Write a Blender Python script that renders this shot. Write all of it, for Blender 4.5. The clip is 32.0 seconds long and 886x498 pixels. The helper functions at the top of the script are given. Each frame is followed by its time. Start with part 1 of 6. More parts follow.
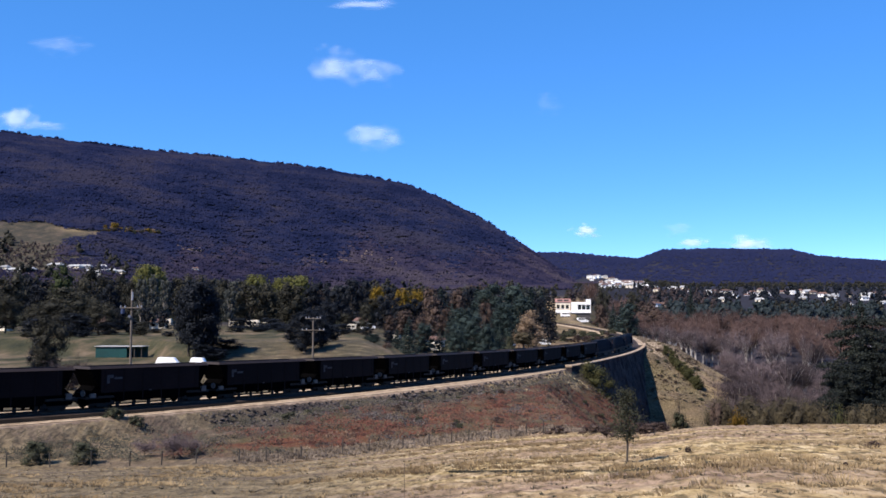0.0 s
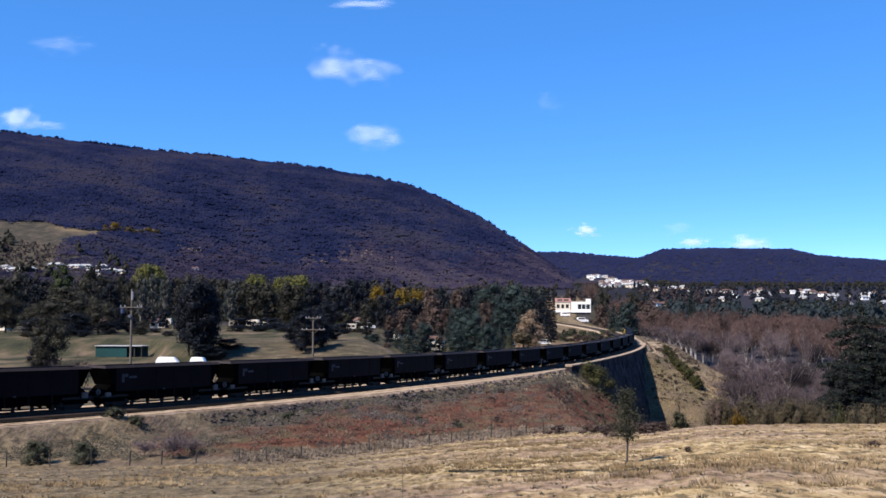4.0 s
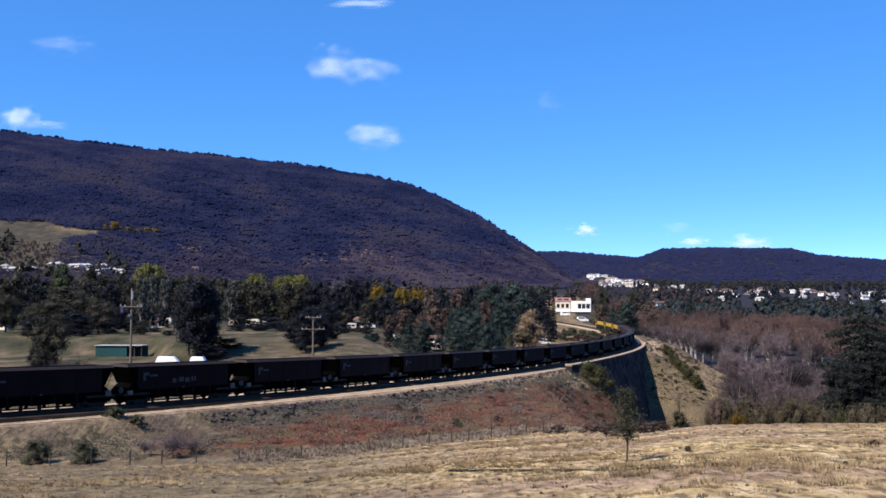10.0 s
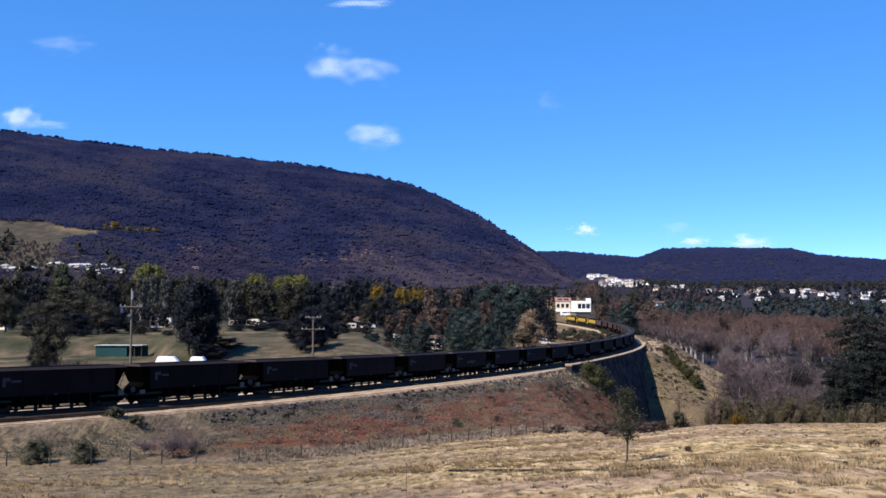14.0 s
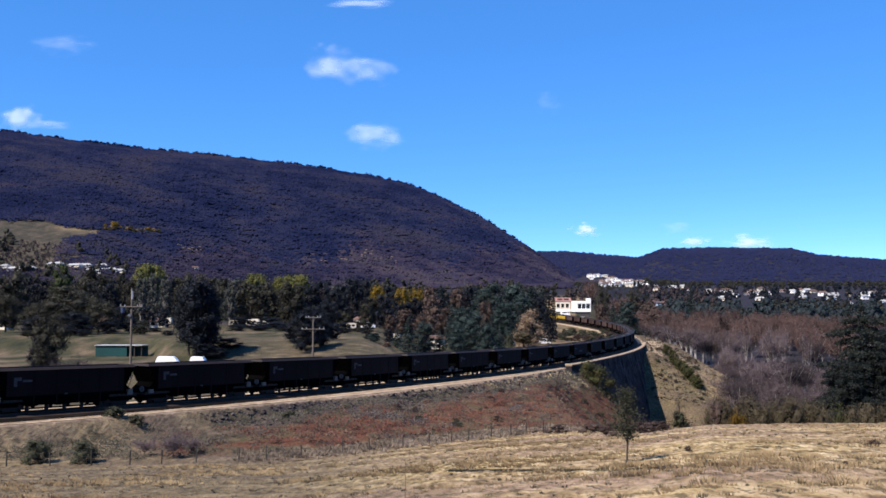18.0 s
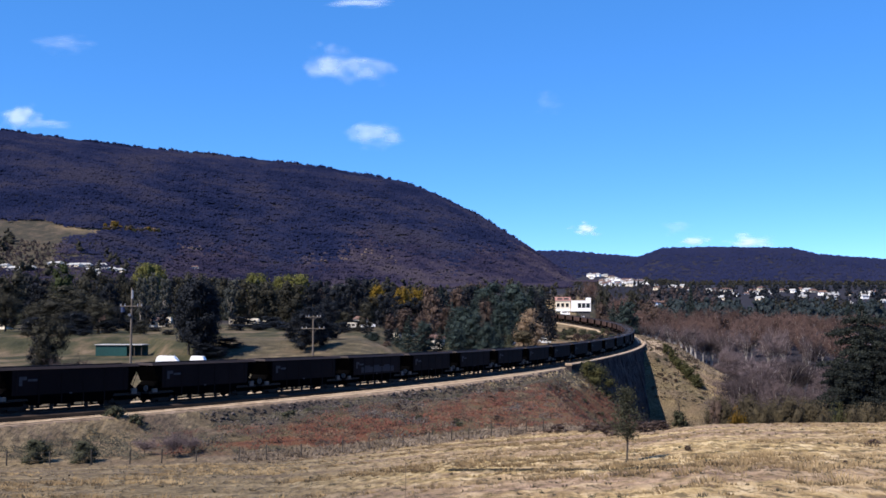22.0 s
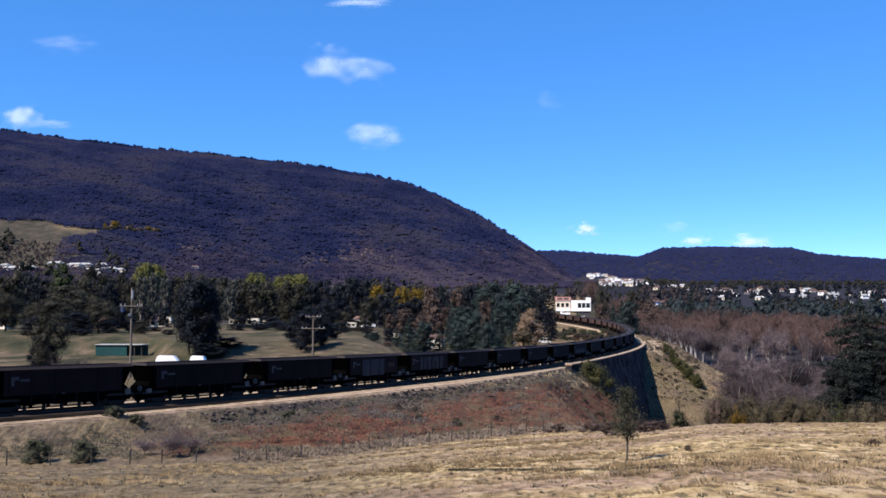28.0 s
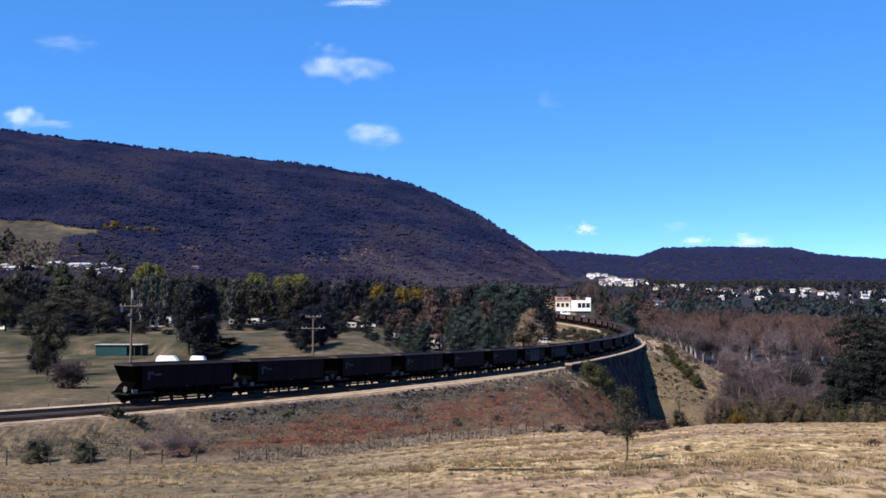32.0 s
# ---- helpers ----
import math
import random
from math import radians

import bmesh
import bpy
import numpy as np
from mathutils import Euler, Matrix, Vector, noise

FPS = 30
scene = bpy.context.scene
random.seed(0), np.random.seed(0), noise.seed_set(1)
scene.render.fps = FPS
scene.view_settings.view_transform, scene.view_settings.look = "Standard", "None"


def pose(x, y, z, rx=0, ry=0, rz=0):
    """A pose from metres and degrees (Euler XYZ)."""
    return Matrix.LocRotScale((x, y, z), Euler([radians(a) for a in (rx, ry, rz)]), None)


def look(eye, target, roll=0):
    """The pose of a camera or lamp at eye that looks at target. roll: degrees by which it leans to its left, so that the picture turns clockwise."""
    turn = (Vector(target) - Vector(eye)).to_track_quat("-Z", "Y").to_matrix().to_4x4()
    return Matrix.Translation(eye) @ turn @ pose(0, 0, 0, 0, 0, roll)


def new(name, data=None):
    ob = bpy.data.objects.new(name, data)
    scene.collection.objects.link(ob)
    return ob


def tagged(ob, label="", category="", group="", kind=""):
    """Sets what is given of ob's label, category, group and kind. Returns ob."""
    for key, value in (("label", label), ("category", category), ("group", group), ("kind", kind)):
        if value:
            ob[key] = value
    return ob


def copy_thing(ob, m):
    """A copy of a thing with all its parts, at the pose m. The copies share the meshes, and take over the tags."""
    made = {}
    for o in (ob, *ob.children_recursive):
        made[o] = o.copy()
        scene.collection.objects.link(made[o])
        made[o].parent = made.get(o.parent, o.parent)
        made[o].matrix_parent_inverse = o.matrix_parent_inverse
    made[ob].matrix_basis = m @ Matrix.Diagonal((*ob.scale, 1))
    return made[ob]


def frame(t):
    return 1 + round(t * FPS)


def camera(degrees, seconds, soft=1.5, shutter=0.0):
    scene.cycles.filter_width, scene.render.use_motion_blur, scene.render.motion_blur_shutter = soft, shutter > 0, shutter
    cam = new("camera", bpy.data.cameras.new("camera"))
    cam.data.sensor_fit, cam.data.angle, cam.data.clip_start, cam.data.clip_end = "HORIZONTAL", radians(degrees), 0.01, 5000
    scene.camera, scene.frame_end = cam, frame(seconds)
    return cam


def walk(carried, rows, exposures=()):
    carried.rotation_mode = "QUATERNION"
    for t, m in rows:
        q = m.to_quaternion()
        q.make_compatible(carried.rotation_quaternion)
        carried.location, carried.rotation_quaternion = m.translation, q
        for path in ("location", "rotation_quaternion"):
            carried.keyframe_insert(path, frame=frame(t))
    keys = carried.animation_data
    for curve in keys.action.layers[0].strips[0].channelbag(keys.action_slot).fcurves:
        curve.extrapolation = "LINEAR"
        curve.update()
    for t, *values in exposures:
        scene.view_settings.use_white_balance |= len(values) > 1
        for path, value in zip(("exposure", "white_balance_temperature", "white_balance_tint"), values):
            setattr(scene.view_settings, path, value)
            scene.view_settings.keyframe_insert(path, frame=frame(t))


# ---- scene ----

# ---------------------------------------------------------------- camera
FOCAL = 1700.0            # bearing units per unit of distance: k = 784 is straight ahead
cam = camera(49.52, 32.0, soft=1.6)


def tilt(h):
    return 90 + math.degrees(math.atan((h - 441) / FOCAL))


walk(cam, [(0, pose(0, 0, 0, tilt(558.0))), (5.5, pose(0, 0, 0, tilt(557.0))), (9, pose(0, 0, 0, tilt(556.4))),
           (20, pose(0, 0, 0, tilt(556.0))), (23, pose(0, 0, 0, tilt(555.0))), (32, pose(0, 0, 0, tilt(555.0)))],
     exposures=[(0, 1.1, 6500, 15), (32, 1.1, 6500, 15)])

# ---------------------------------------------------------------- light
SUN_AZ, SUN_EL = -131.0, 49.0     # degrees clockwise from straight ahead, and above the horizon
world = bpy.data.worlds.new("sky")
scene.world = world
world.use_nodes = True
wn = world.node_tree.nodes
wl = world.node_tree.links
sky = wn.new("ShaderNodeTexSky")
sky.sky_type = "NISHITA"
sky.sun_disc = False
sky.sun_elevation = radians(SUN_EL)
sky.sun_rotation = radians(SUN_AZ)
sky.altitude = 4400
sky.air_density = 0.8
sky.dust_density = 0.0
sky.ozone_density = 4.0
hue = wn.new("ShaderNodeHueSaturation")
hue.inputs["Saturation"].default_value = 1.2
hue.inputs["Hue"].default_value = 0.499
wl.new(sky.outputs[0], hue.inputs["Color"])
even = wn.new("ShaderNodeMix")
even.data_type = "RGBA"
even.inputs[0].default_value = 0.45
even.inputs[7].default_value = (0.18, 0.96, 2.70, 1)
wl.new(hue.outputs[0], even.inputs[6])
wl.new(even.outputs[2], wn["Background"].inputs["Color"])
wn["Background"].inputs["Strength"].default_value = 0.148
sun = new("sun", bpy.data.lights.new("sun", "SUN"))
sun.data.energy = 4.5
sun.data.angle = radians(0.5)
sun.data.color = (1.0, 0.92, 0.80)
sv = Vector((math.sin(radians(SUN_AZ)) * math.cos(radians(SUN_EL)), math.cos(radians(SUN_AZ)) * math.cos(radians(SUN_EL)), math.sin(radians(SUN_EL))))
sun.matrix_world = look(sv * 100, (0, 0, 0))

# ---------------------------------------------------------------- materials


def ramp_mat(name, stops, scale=1.0, fine=8.0, rough=0.85, bump=0.3, metal=0.0, world_space=False, vary=0.0, spec=0.3, bump_dist=0.05, island=0.0, lo=0.5, hi=1.0):
    """Noise-driven colour between the given linear colours, with a finer grain and relief."""
    m = bpy.data.materials.new(name)
    m.use_nodes = True
    n, l = m.node_tree.nodes, m.node_tree.links
    b = n["Principled BSDF"]
    b.inputs["Roughness"].default_value = rough
    b.inputs["Metallic"].default_value = metal
    b.inputs["Specular IOR Level"].default_value = spec
    if world_space:
        co = n.new("ShaderNodeNewGeometry").outputs["Position"]
    else:
        co = n.new("ShaderNodeTexCoord").outputs["Object"]
    a = n.new("ShaderNodeTexNoise")
    a.inputs["Scale"].default_value = scale
    a.inputs["Detail"].default_value = 4
    l.new(co, a.inputs["Vector"])
    c = n.new("ShaderNodeTexNoise")
    c.inputs["Scale"].default_value = fine
    c.inputs["Detail"].default_value = 3
    l.new(co, c.inputs["Vector"])
    mix = n.new("ShaderNodeMath")
    mix.operation = "MULTIPLY_ADD"
    l.new(c.outputs["Fac"], mix.inputs[0])
    mix.inputs[1].default_value = 0.5
    l.new(a.outputs["Fac"], mix.inputs[2])
    fac = mix.outputs[0]
    if vary or island:
        add = n.new("ShaderNodeMath")
        add.operation = "MULTIPLY_ADD"
        if vary:
            l.new(n.new("ShaderNodeObjectInfo").outputs["Random"], add.inputs[0])
            add.inputs[1].default_value = vary
        else:
            l.new(n.new("ShaderNodeNewGeometry").outputs["Random Per Island"], add.inputs[0])
            add.inputs[1].default_value = island
        sub = n.new("ShaderNodeMath")
        sub.operation = "SUBTRACT"
        l.new(fac, sub.inputs[0])
        sub.inputs[1].default_value = (vary or island) / 2
        l.new(sub.outputs[0], add.inputs[2])
        fac = add.outputs[0]
    r = n.new("ShaderNodeValToRGB")
    l.new(fac, r.inputs["Fac"])
    e = r.color_ramp.elements
    for i, col in enumerate(stops):
        p = lo + (hi - lo) * i / max(1, len(stops) - 1)
        if i < 2:
            e[i].position, e[i].color = p, (*col, 1)
        else:
            e.new(p).color = (*col, 1)
    l.new(r.outputs[0], b.inputs["Base Color"])
    if bump:
        bp = n.new("ShaderNodeBump")
        bp.inputs["Strength"].default_value = bump
        bp.inputs["Distance"].default_value = bump_dist
        l.new(c.outputs["Fac"], bp.inputs["Height"])
        l.new(bp.outputs[0], b.inputs["Normal"])
    return m


def leaf_mat(name, stops, scale=0.5, through_light=0.35, vary=0.15):
    m = ramp_mat(name, stops, scale, 3.0, 0.7, 0.0, vary=vary, spec=0.15)
    n, l = m.node_tree.nodes, m.node_tree.links
    b = n["Principled BSDF"]
    t = n.new("ShaderNodeBsdfTranslucent")
    s = n.new("ShaderNodeMixShader")
    s.inputs[0].default_value = through_light
    l.new(b.inputs["Base Color"].links[0].from_socket, t.inputs["Color"])
    l.new(b.outputs[0], s.inputs[1])
    l.new(t.outputs[0], s.inputs[2])
    l.new(s.outputs[0], n["Material Output"].inputs["Surface"])
    return m


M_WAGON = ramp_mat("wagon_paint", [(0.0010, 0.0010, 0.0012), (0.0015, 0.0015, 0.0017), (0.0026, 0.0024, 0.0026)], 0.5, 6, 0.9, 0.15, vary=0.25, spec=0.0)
# two tones of one side paint: shaded first, then sunlit
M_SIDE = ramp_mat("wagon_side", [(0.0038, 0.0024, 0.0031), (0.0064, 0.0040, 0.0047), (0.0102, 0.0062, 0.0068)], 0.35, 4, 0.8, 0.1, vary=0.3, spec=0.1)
M_SIDE_LIT = ramp_mat("wagon_side_sunlit", [(0.030, 0.018, 0.016), (0.055, 0.034, 0.030), (0.085, 0.056, 0.05)], 0.5, 5, 0.85, 0.1, vary=0.3, spec=0.1)
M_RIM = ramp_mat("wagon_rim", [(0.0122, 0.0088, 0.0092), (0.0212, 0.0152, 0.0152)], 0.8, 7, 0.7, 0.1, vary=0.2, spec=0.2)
M_STEEL = ramp_mat("dark_steel", [(0.006, 0.006, 0.006), (0.0156, 0.0132, 0.012)], 1.5, 9, 0.7, 0.2, spec=0.2)
M_GEAR = ramp_mat("dusty_gear", [(0.06, 0.057, 0.054), (0.12, 0.114, 0.108)], 2, 9, 0.8, 0.2)
M_COAL = ramp_mat("coal", [(0.012, 0.012, 0.013), (0.035, 0.033, 0.033)], 2, 9, 0.6, 0.8)
M_MARK = ramp_mat("faded_white_paint", [(0.024, 0.024, 0.028), (0.050, 0.050, 0.057)], 2, 9, 0.8, 0.0)
M_BLUEGREY = ramp_mat("blue_grey_paint", [(0.0115, 0.0125, 0.0180), (0.0230, 0.0245, 0.0320)], 1.0, 5, 0.8, 0.0)
M_RUST = ramp_mat("rust_streak", [(0.0174, 0.00928, 0.00696), (0.0348, 0.0174, 0.0128)], 1.0, 5, 0.9, 0.0)
M_BALLAST = ramp_mat("ballast", [(0.00882, 0.00492, 0.00336), (0.0189, 0.0109, 0.00732), (0.0352, 0.0212, 0.0139)], 0.6, 4.0, 0.95, 0.8, world_space=True)
# near-black ballast, darker than the track bed's
M_DARK_BALLAST = ramp_mat("dark_ballast", [(0.0030, 0.0025, 0.0025), (0.0060, 0.0048, 0.0044), (0.0150, 0.0110, 0.0090)], 0.6, 4.0, 0.95, 0.8, world_space=True, spec=0.05)
M_ROAD = ramp_mat("tan_gravel", [(0.138, 0.096, 0.061), (0.276, 0.208, 0.136), (0.382, 0.304, 0.212)], 0.9, 3.0, 0.95, 0.6, world_space=True)
M_SHOULDER = ramp_mat("brown_gravel", [(0.095, 0.064, 0.043), (0.190, 0.135, 0.092), (0.29, 0.215, 0.155)], 0.7, 3.0, 0.95, 0.6, world_space=True)
M_RAIL = ramp_mat("rail_steel", [(0.029, 0.0203, 0.0162), (0.058, 0.0406, 0.0319)], 1, 6, 0.6, 0.1, metal=0.4)
M_SLEEPER = ramp_mat("sleeper", [(0.020, 0.016, 0.013), (0.042, 0.034, 0.029)], 1, 6, 0.9, 0.3, vary=0.3)

# ---------------------------------------------------------------- the railway's line
UNIT = 15.6                      # length of a wagon over its couplers
KNOT = [-40, -14, -4, 0, 3, 6, 9, 11, 13, 15, 17, 19, 21, 23, 25, 28, 32, 52]
HEAD = [22.0, 30.0, 40.2, 53.3, 63.0, 65.2, 68.3, 69.4, 73.7, 78.41, 80.67, 83.33, 86.94, 90.35, 93.93, 97.72, 99.53, 100.0]
GRADE = [-0.5, -1.2, -1.55, -1.84, -1.62, -1.03, 0.23, 0.97, 1.28, 1.37, 1.47, 1.75, 2.18, 2.61, 2.88, 2.9, 2.67, 2.3]
LS = np.arange(-40, 52.01, 0.1)
lh = np.radians(np.interp(LS, KNOT, HEAD))
lg = np.interp(LS, KNOT, GRADE) / 100
LX = np.concatenate([[0], np.cumsum(np.cos(lh[:-1]))]) * 0.1 * UNIT
LY = np.concatenate([[0], np.cumsum(np.sin(lh[:-1]))]) * 0.1 * UNIT
LZ = np.concatenate([[0], np.cumsum(lg[:-1])]) * 0.1 * UNIT
i0 = int(np.argmin(abs(LS)))
LX, LY, LZ = LX - LX[i0] - 33.3, LY - LY[i0] + 92.4, LZ - LZ[i0] - 8.71 - 0.16 * np.clip((1.6 - LS) / 2.2, 0, 1)


def line_at(s, side=0.0, up=0.0):
    """Place on the track, s in wagon lengths, side metres to the right of travel."""
    h = math.radians(float(np.interp(s, KNOT, HEAD)))
    return Vector((float(np.interp(s, LS, LX)) + side * math.sin(h), float(np.interp(s, LS, LY)) - side * math.cos(h), float(np.interp(s, LS, LZ)) + up))


def rear_at(t):
    """Where the train's tail is at t seconds, in wagon lengths along the track."""
    return t - 32.0 - 0.145 + 0.024808 * t + 4.01236e-4 * t * t - 2.78174e-5 * t ** 3


# ---------------------------------------------------------------- the land
EDGE = np.array([(600, -40), (220, 30), (90, 50), (28, 60), (15.5, 63), (12.5, 80), (14, 100), (15, 150), (25.5, 200), (20, 211), (4, 226), (-6, 246), (8, 268),
                 (44, 276), (61, 281), (70, 293), (78, 322), (81, 380), (82, 420), (80, 480), (76, 560), (120, 800), (300, 1400)], float)


def edge_distance(x, y):
    """Signed distance to the rim of the valley: positive in the valley."""
    best = np.full(x.shape, 1e9)
    sign = np.zeros(x.shape)
    for (ax, ay), (bx, by) in zip(EDGE[:-1], EDGE[1:]):
        dx, dy = bx - ax, by - ay
        u = np.clip(((x - ax) * dx + (y - ay) * dy) / (dx * dx + dy * dy), 0, 1)
        ex, ey = x - ax - u * dx, y - ay - u * dy
        d = np.hypot(ex, ey)
        side = dx * ey - dy * ex
        near = d < best - 1e-9
        sign = np.where(near, np.where(side < 0, 1.0, -1.0), sign)
        best = np.where(near, d, best)
    return best * sign


def smooth(a, b, v):
    u = np.clip((np.asarray(v, float) - a) / (b - a), 0, 1)      # also falls, where b lies below a
    return u * u * (3 - 2 * u)


def line_near(x, y):
    """Distance to the track and its height there, and s."""
    best = np.full(x.shape, 1e18)
    bz = np.zeros(x.shape)
    bs = np.zeros(x.shape)
    for i in range(0, len(LS) - 5, 5):
        j = i + 5
        dx, dy = LX[j] - LX[i], LY[j] - LY[i]
        u = np.clip(((x - LX[i]) * dx + (y - LY[i]) * dy) / (dx * dx + dy * dy), 0, 1)
        d = (x - LX[i] - u * dx) ** 2 + (y - LY[i] - u * dy) ** 2
        near = d < best
        best = np.where(near, d, best)
        bz = np.where(near, LZ[i] + u * (LZ[j] - LZ[i]), bz)
        bs = np.where(near, LS[i] + u * 0.5, bs)
    return np.sqrt(best), bz, bs


SHOULDER = ([-1.0, 0.5, 1.0, 2.0, 3.0], [1.2, 0.8, 0.5, 0.2, 0.0], [0.10, 0.08, 0.08, 0.06, 0.0])      # the near road swings out and dips here: s, out, down
RIDGE_K = [-900, -300, 0, 145, 290, 400, 500, 580, 650, 700, 745, 784, 840, 882, 924, 961, 1000, 1060, 1130]
RIDGE_E = [0.16, 0.19, 0.187, 0.1765, 0.1695, 0.165, 0.159, 0.1535, 0.147, 0.141, 0.1335, 0.124, 0.1075, 0.093, 0.0775, 0.0635, 0.047, 0.022, -0.005]
FAR_K = [400, 900, 1000, 1130, 1175, 1290, 1400, 1450, 1568, 1900, 2600]
FAR_E = [0.05, 0.062, 0.0625, 0.056, 0.0655, 0.0665, 0.0655, 0.059, 0.054, 0.05, 0.06]


def hill(k, d):
    far = np.interp(k, [0, 700, 1000, 1130], [2300, 2200, 1750, 1500])
    foot = np.interp(k, [0, 150, 400, 700, 1000, 1130], [600, 620, 850, 1000, 1000, 900])
    top = np.interp(k, RIDGE_K, RIDGE_E) * far
    u = np.clip((d - foot) / (far - foot), 0, 1)
    rise = 0.25 * u + 0.75 * np.sin(u * math.pi / 2) ** 1.5
    fall = 1 - 0.5 * smooth(1.0, 1.8, d / far)
    return np.where(u > 0, (top - 14) * rise * fall, -999)


def land(x, y):
    x, y = np.asarray(x, float), np.asarray(y, float)
    d = np.hypot(x, y)
    ahead = y > 5
    k = np.where(ahead, 784 + FOCAL * x / np.maximum(y, 5), np.where(x > 0, 4000, -4000))
    k = np.clip(k, -4000, 5000)
    dd = np.where(ahead, y, d)
    slope = np.interp(k, [0, 500, 800, 1100, 1170, 1250, 1400, 1568], [0.135, 0.130, 0.112, 0.098, 0.0935, 0.0875, 0.0855, 0.0845])
    paddock = -1.65 - slope * np.minimum(dd, 200)
    plain = np.interp(dd, [0, 90, 200, 300, 420, 520, 700, 1000, 1500, 3000], [-10.9, -10.9, -12.0, -11.0, -8.5, -5.0, 8, 26, 48, 90])
    back = dd - 26 * smooth(0, 1, (310 - k) / 50)      # the pasture's bank lies further off behind the shed
    left = np.interp(back, [0, 100, 150, 205, 226, 330, 430, 520, 700], [-9.8, -9.8, -10.2, -9.8, -6.2, -5.0, -3.5, -1.5, 8])
    plain = np.where(dd < 690, plain + (left - plain) * smooth(0, 1, (760 - k) / 130) * smooth(90, 130, dd), plain)
    high = np.maximum(paddock, plain)
    e = edge_distance(x, y)
    floor_z = np.interp(dd, [0, 250, 350, 430, 600, 800, 1500, 3000], [-37, -37, -36, -31, -14, 0, 44, 90])
    drop = np.clip(high - floor_z, 0, None)
    fall = np.clip(e, 0, None) * np.where(dd < 260, 0.95, 0.62)
    low = high - drop * (1 - np.exp(-fall / np.maximum(drop, 0.5) * 1.25))
    z = np.where(e > 0, low, high)
    ld, lz, ls = line_near(x, y)
    rh = np.radians(np.interp(ls, KNOT, HEAD))
    side = (x - np.interp(ls, LS, LX)) * np.sin(rh) - (y - np.interp(ls, LS, LY)) * np.cos(rh)
    half = np.where((side > 0) & (ls < 9), np.interp(ls, [-1.0, 0.5, 3.0, 4.5, 7.0], [4.2, 4.8, 6.6, 6.6, 4.3]) + np.interp(ls, SHOULDER[0], SHOULDER[1]), np.where(side > 0, 5.5, 6.2))
    dip = np.where((side > 1.5) & (ls < 3), np.interp(ls, SHOULDER[0], SHOULDER[2]), 0)
    bank = lz - 0.56 - dip - np.clip(ld - half, 0, None) * 0.85
    on_bank = (ls < 7.75) | (ls > 14.3)
    z = np.where(on_bank, np.maximum(z, bank), z)
    cut = lz - 0.56 - dip + np.clip(ld - half - 0.6, 0, None) * 0.5
    z = np.minimum(z, np.where(ls < 8, np.maximum(cut, -99), np.where(ls > 14.3, cut, 999)))
    z = np.maximum(z, np.where(dd > 560, hill(k, dd), -999))
    z = z + 17 * np.exp(-((k - 1052) / 50.0) ** 2) * smooth(1650, 2000, dd) * (1 - smooth(2200, 2450, dd))
    fe = np.interp(k, FAR_K, FAR_E) * 4300
    z = np.maximum(z, np.where(dd > 2000, fe * smooth(2300, 4300, dd), -999))
    return z


def green_line_y(x):
    """Distance of the darker green line that crosses the paddock."""
    return np.interp(x, [0.2, 2.0, 3.6, 5.0, 6.2], [34.0, 31.2, 28.6, 26.6, 25.6])


def land_z(x, y):
    return float(land(np.array([x]), np.array([y]))[0])


def mesh_of(name, verts, faces, material, smooth_shade=False):
    me = bpy.data.meshes.new(name)
    me.from_pydata(verts if isinstance(verts, list) else verts.tolist(), [], faces if isinstance(faces, list) else faces.tolist())
    me.materials.append(material)
    if smooth_shade:
        me.polygons.foreach_set("use_smooth", [True] * len(me.polygons))
    return me


def part(name, bm, material, parent, label=""):
    me = bpy.data.meshes.new(name)
    bm.to_mesh(me)
    bm.free()
    me.materials.append(material)
    ob = new(name, me)
    ob.parent = parent
    if label:
        tagged(ob, label)
    return ob


def spot(k, d, up=0.0):
    """A place on the land, at bearing k and distance d ahead."""
    x = (k - 784) / FOCAL * d
    return Vector((x, d, land_z(x, d) + up))


def box(bm, x0, x1, y0, y1, z0, z1):
    v = [bm.verts.new(p) for p in ((x0, y0, z0), (x1, y0, z0), (x1, y1, z0), (x0, y1, z0), (x0, y0, z1), (x1, y0, z1), (x1, y1, z1), (x0, y1, z1))]
    for f in ((3, 2, 1, 0), (4, 5, 6, 7), (0, 1, 5, 4), (1, 2, 6, 5), (2, 3, 7, 6), (3, 0, 4, 7)):
        bm.faces.new([v[i] for i in f])
    return v


def boxed(*args):
    bm = bmesh.new()
    box(bm, *args)
    return bm


def rod(bm, a, b, r0, r1=None, n=6):
    a, b = Vector(a), Vector(b)
    r1 = r0 if r1 is None else r1
    q = (b - a).to_track_quat("Z", "Y")
    rings = []
    for c, r in ((a, r0), (b, r1)):
        rings.append([bm.verts.new(c + q @ Vector((r * math.cos(i * math.tau / n), r * math.sin(i * math.tau / n), 0))) for i in range(n)])
    for i in range(n):
        bm.faces.new([rings[0][i], rings[0][(i + 1) % n], rings[1][(i + 1) % n], rings[1][i]])
    bm.faces.new(rings[0][::-1])
    bm.faces.new(rings[1])


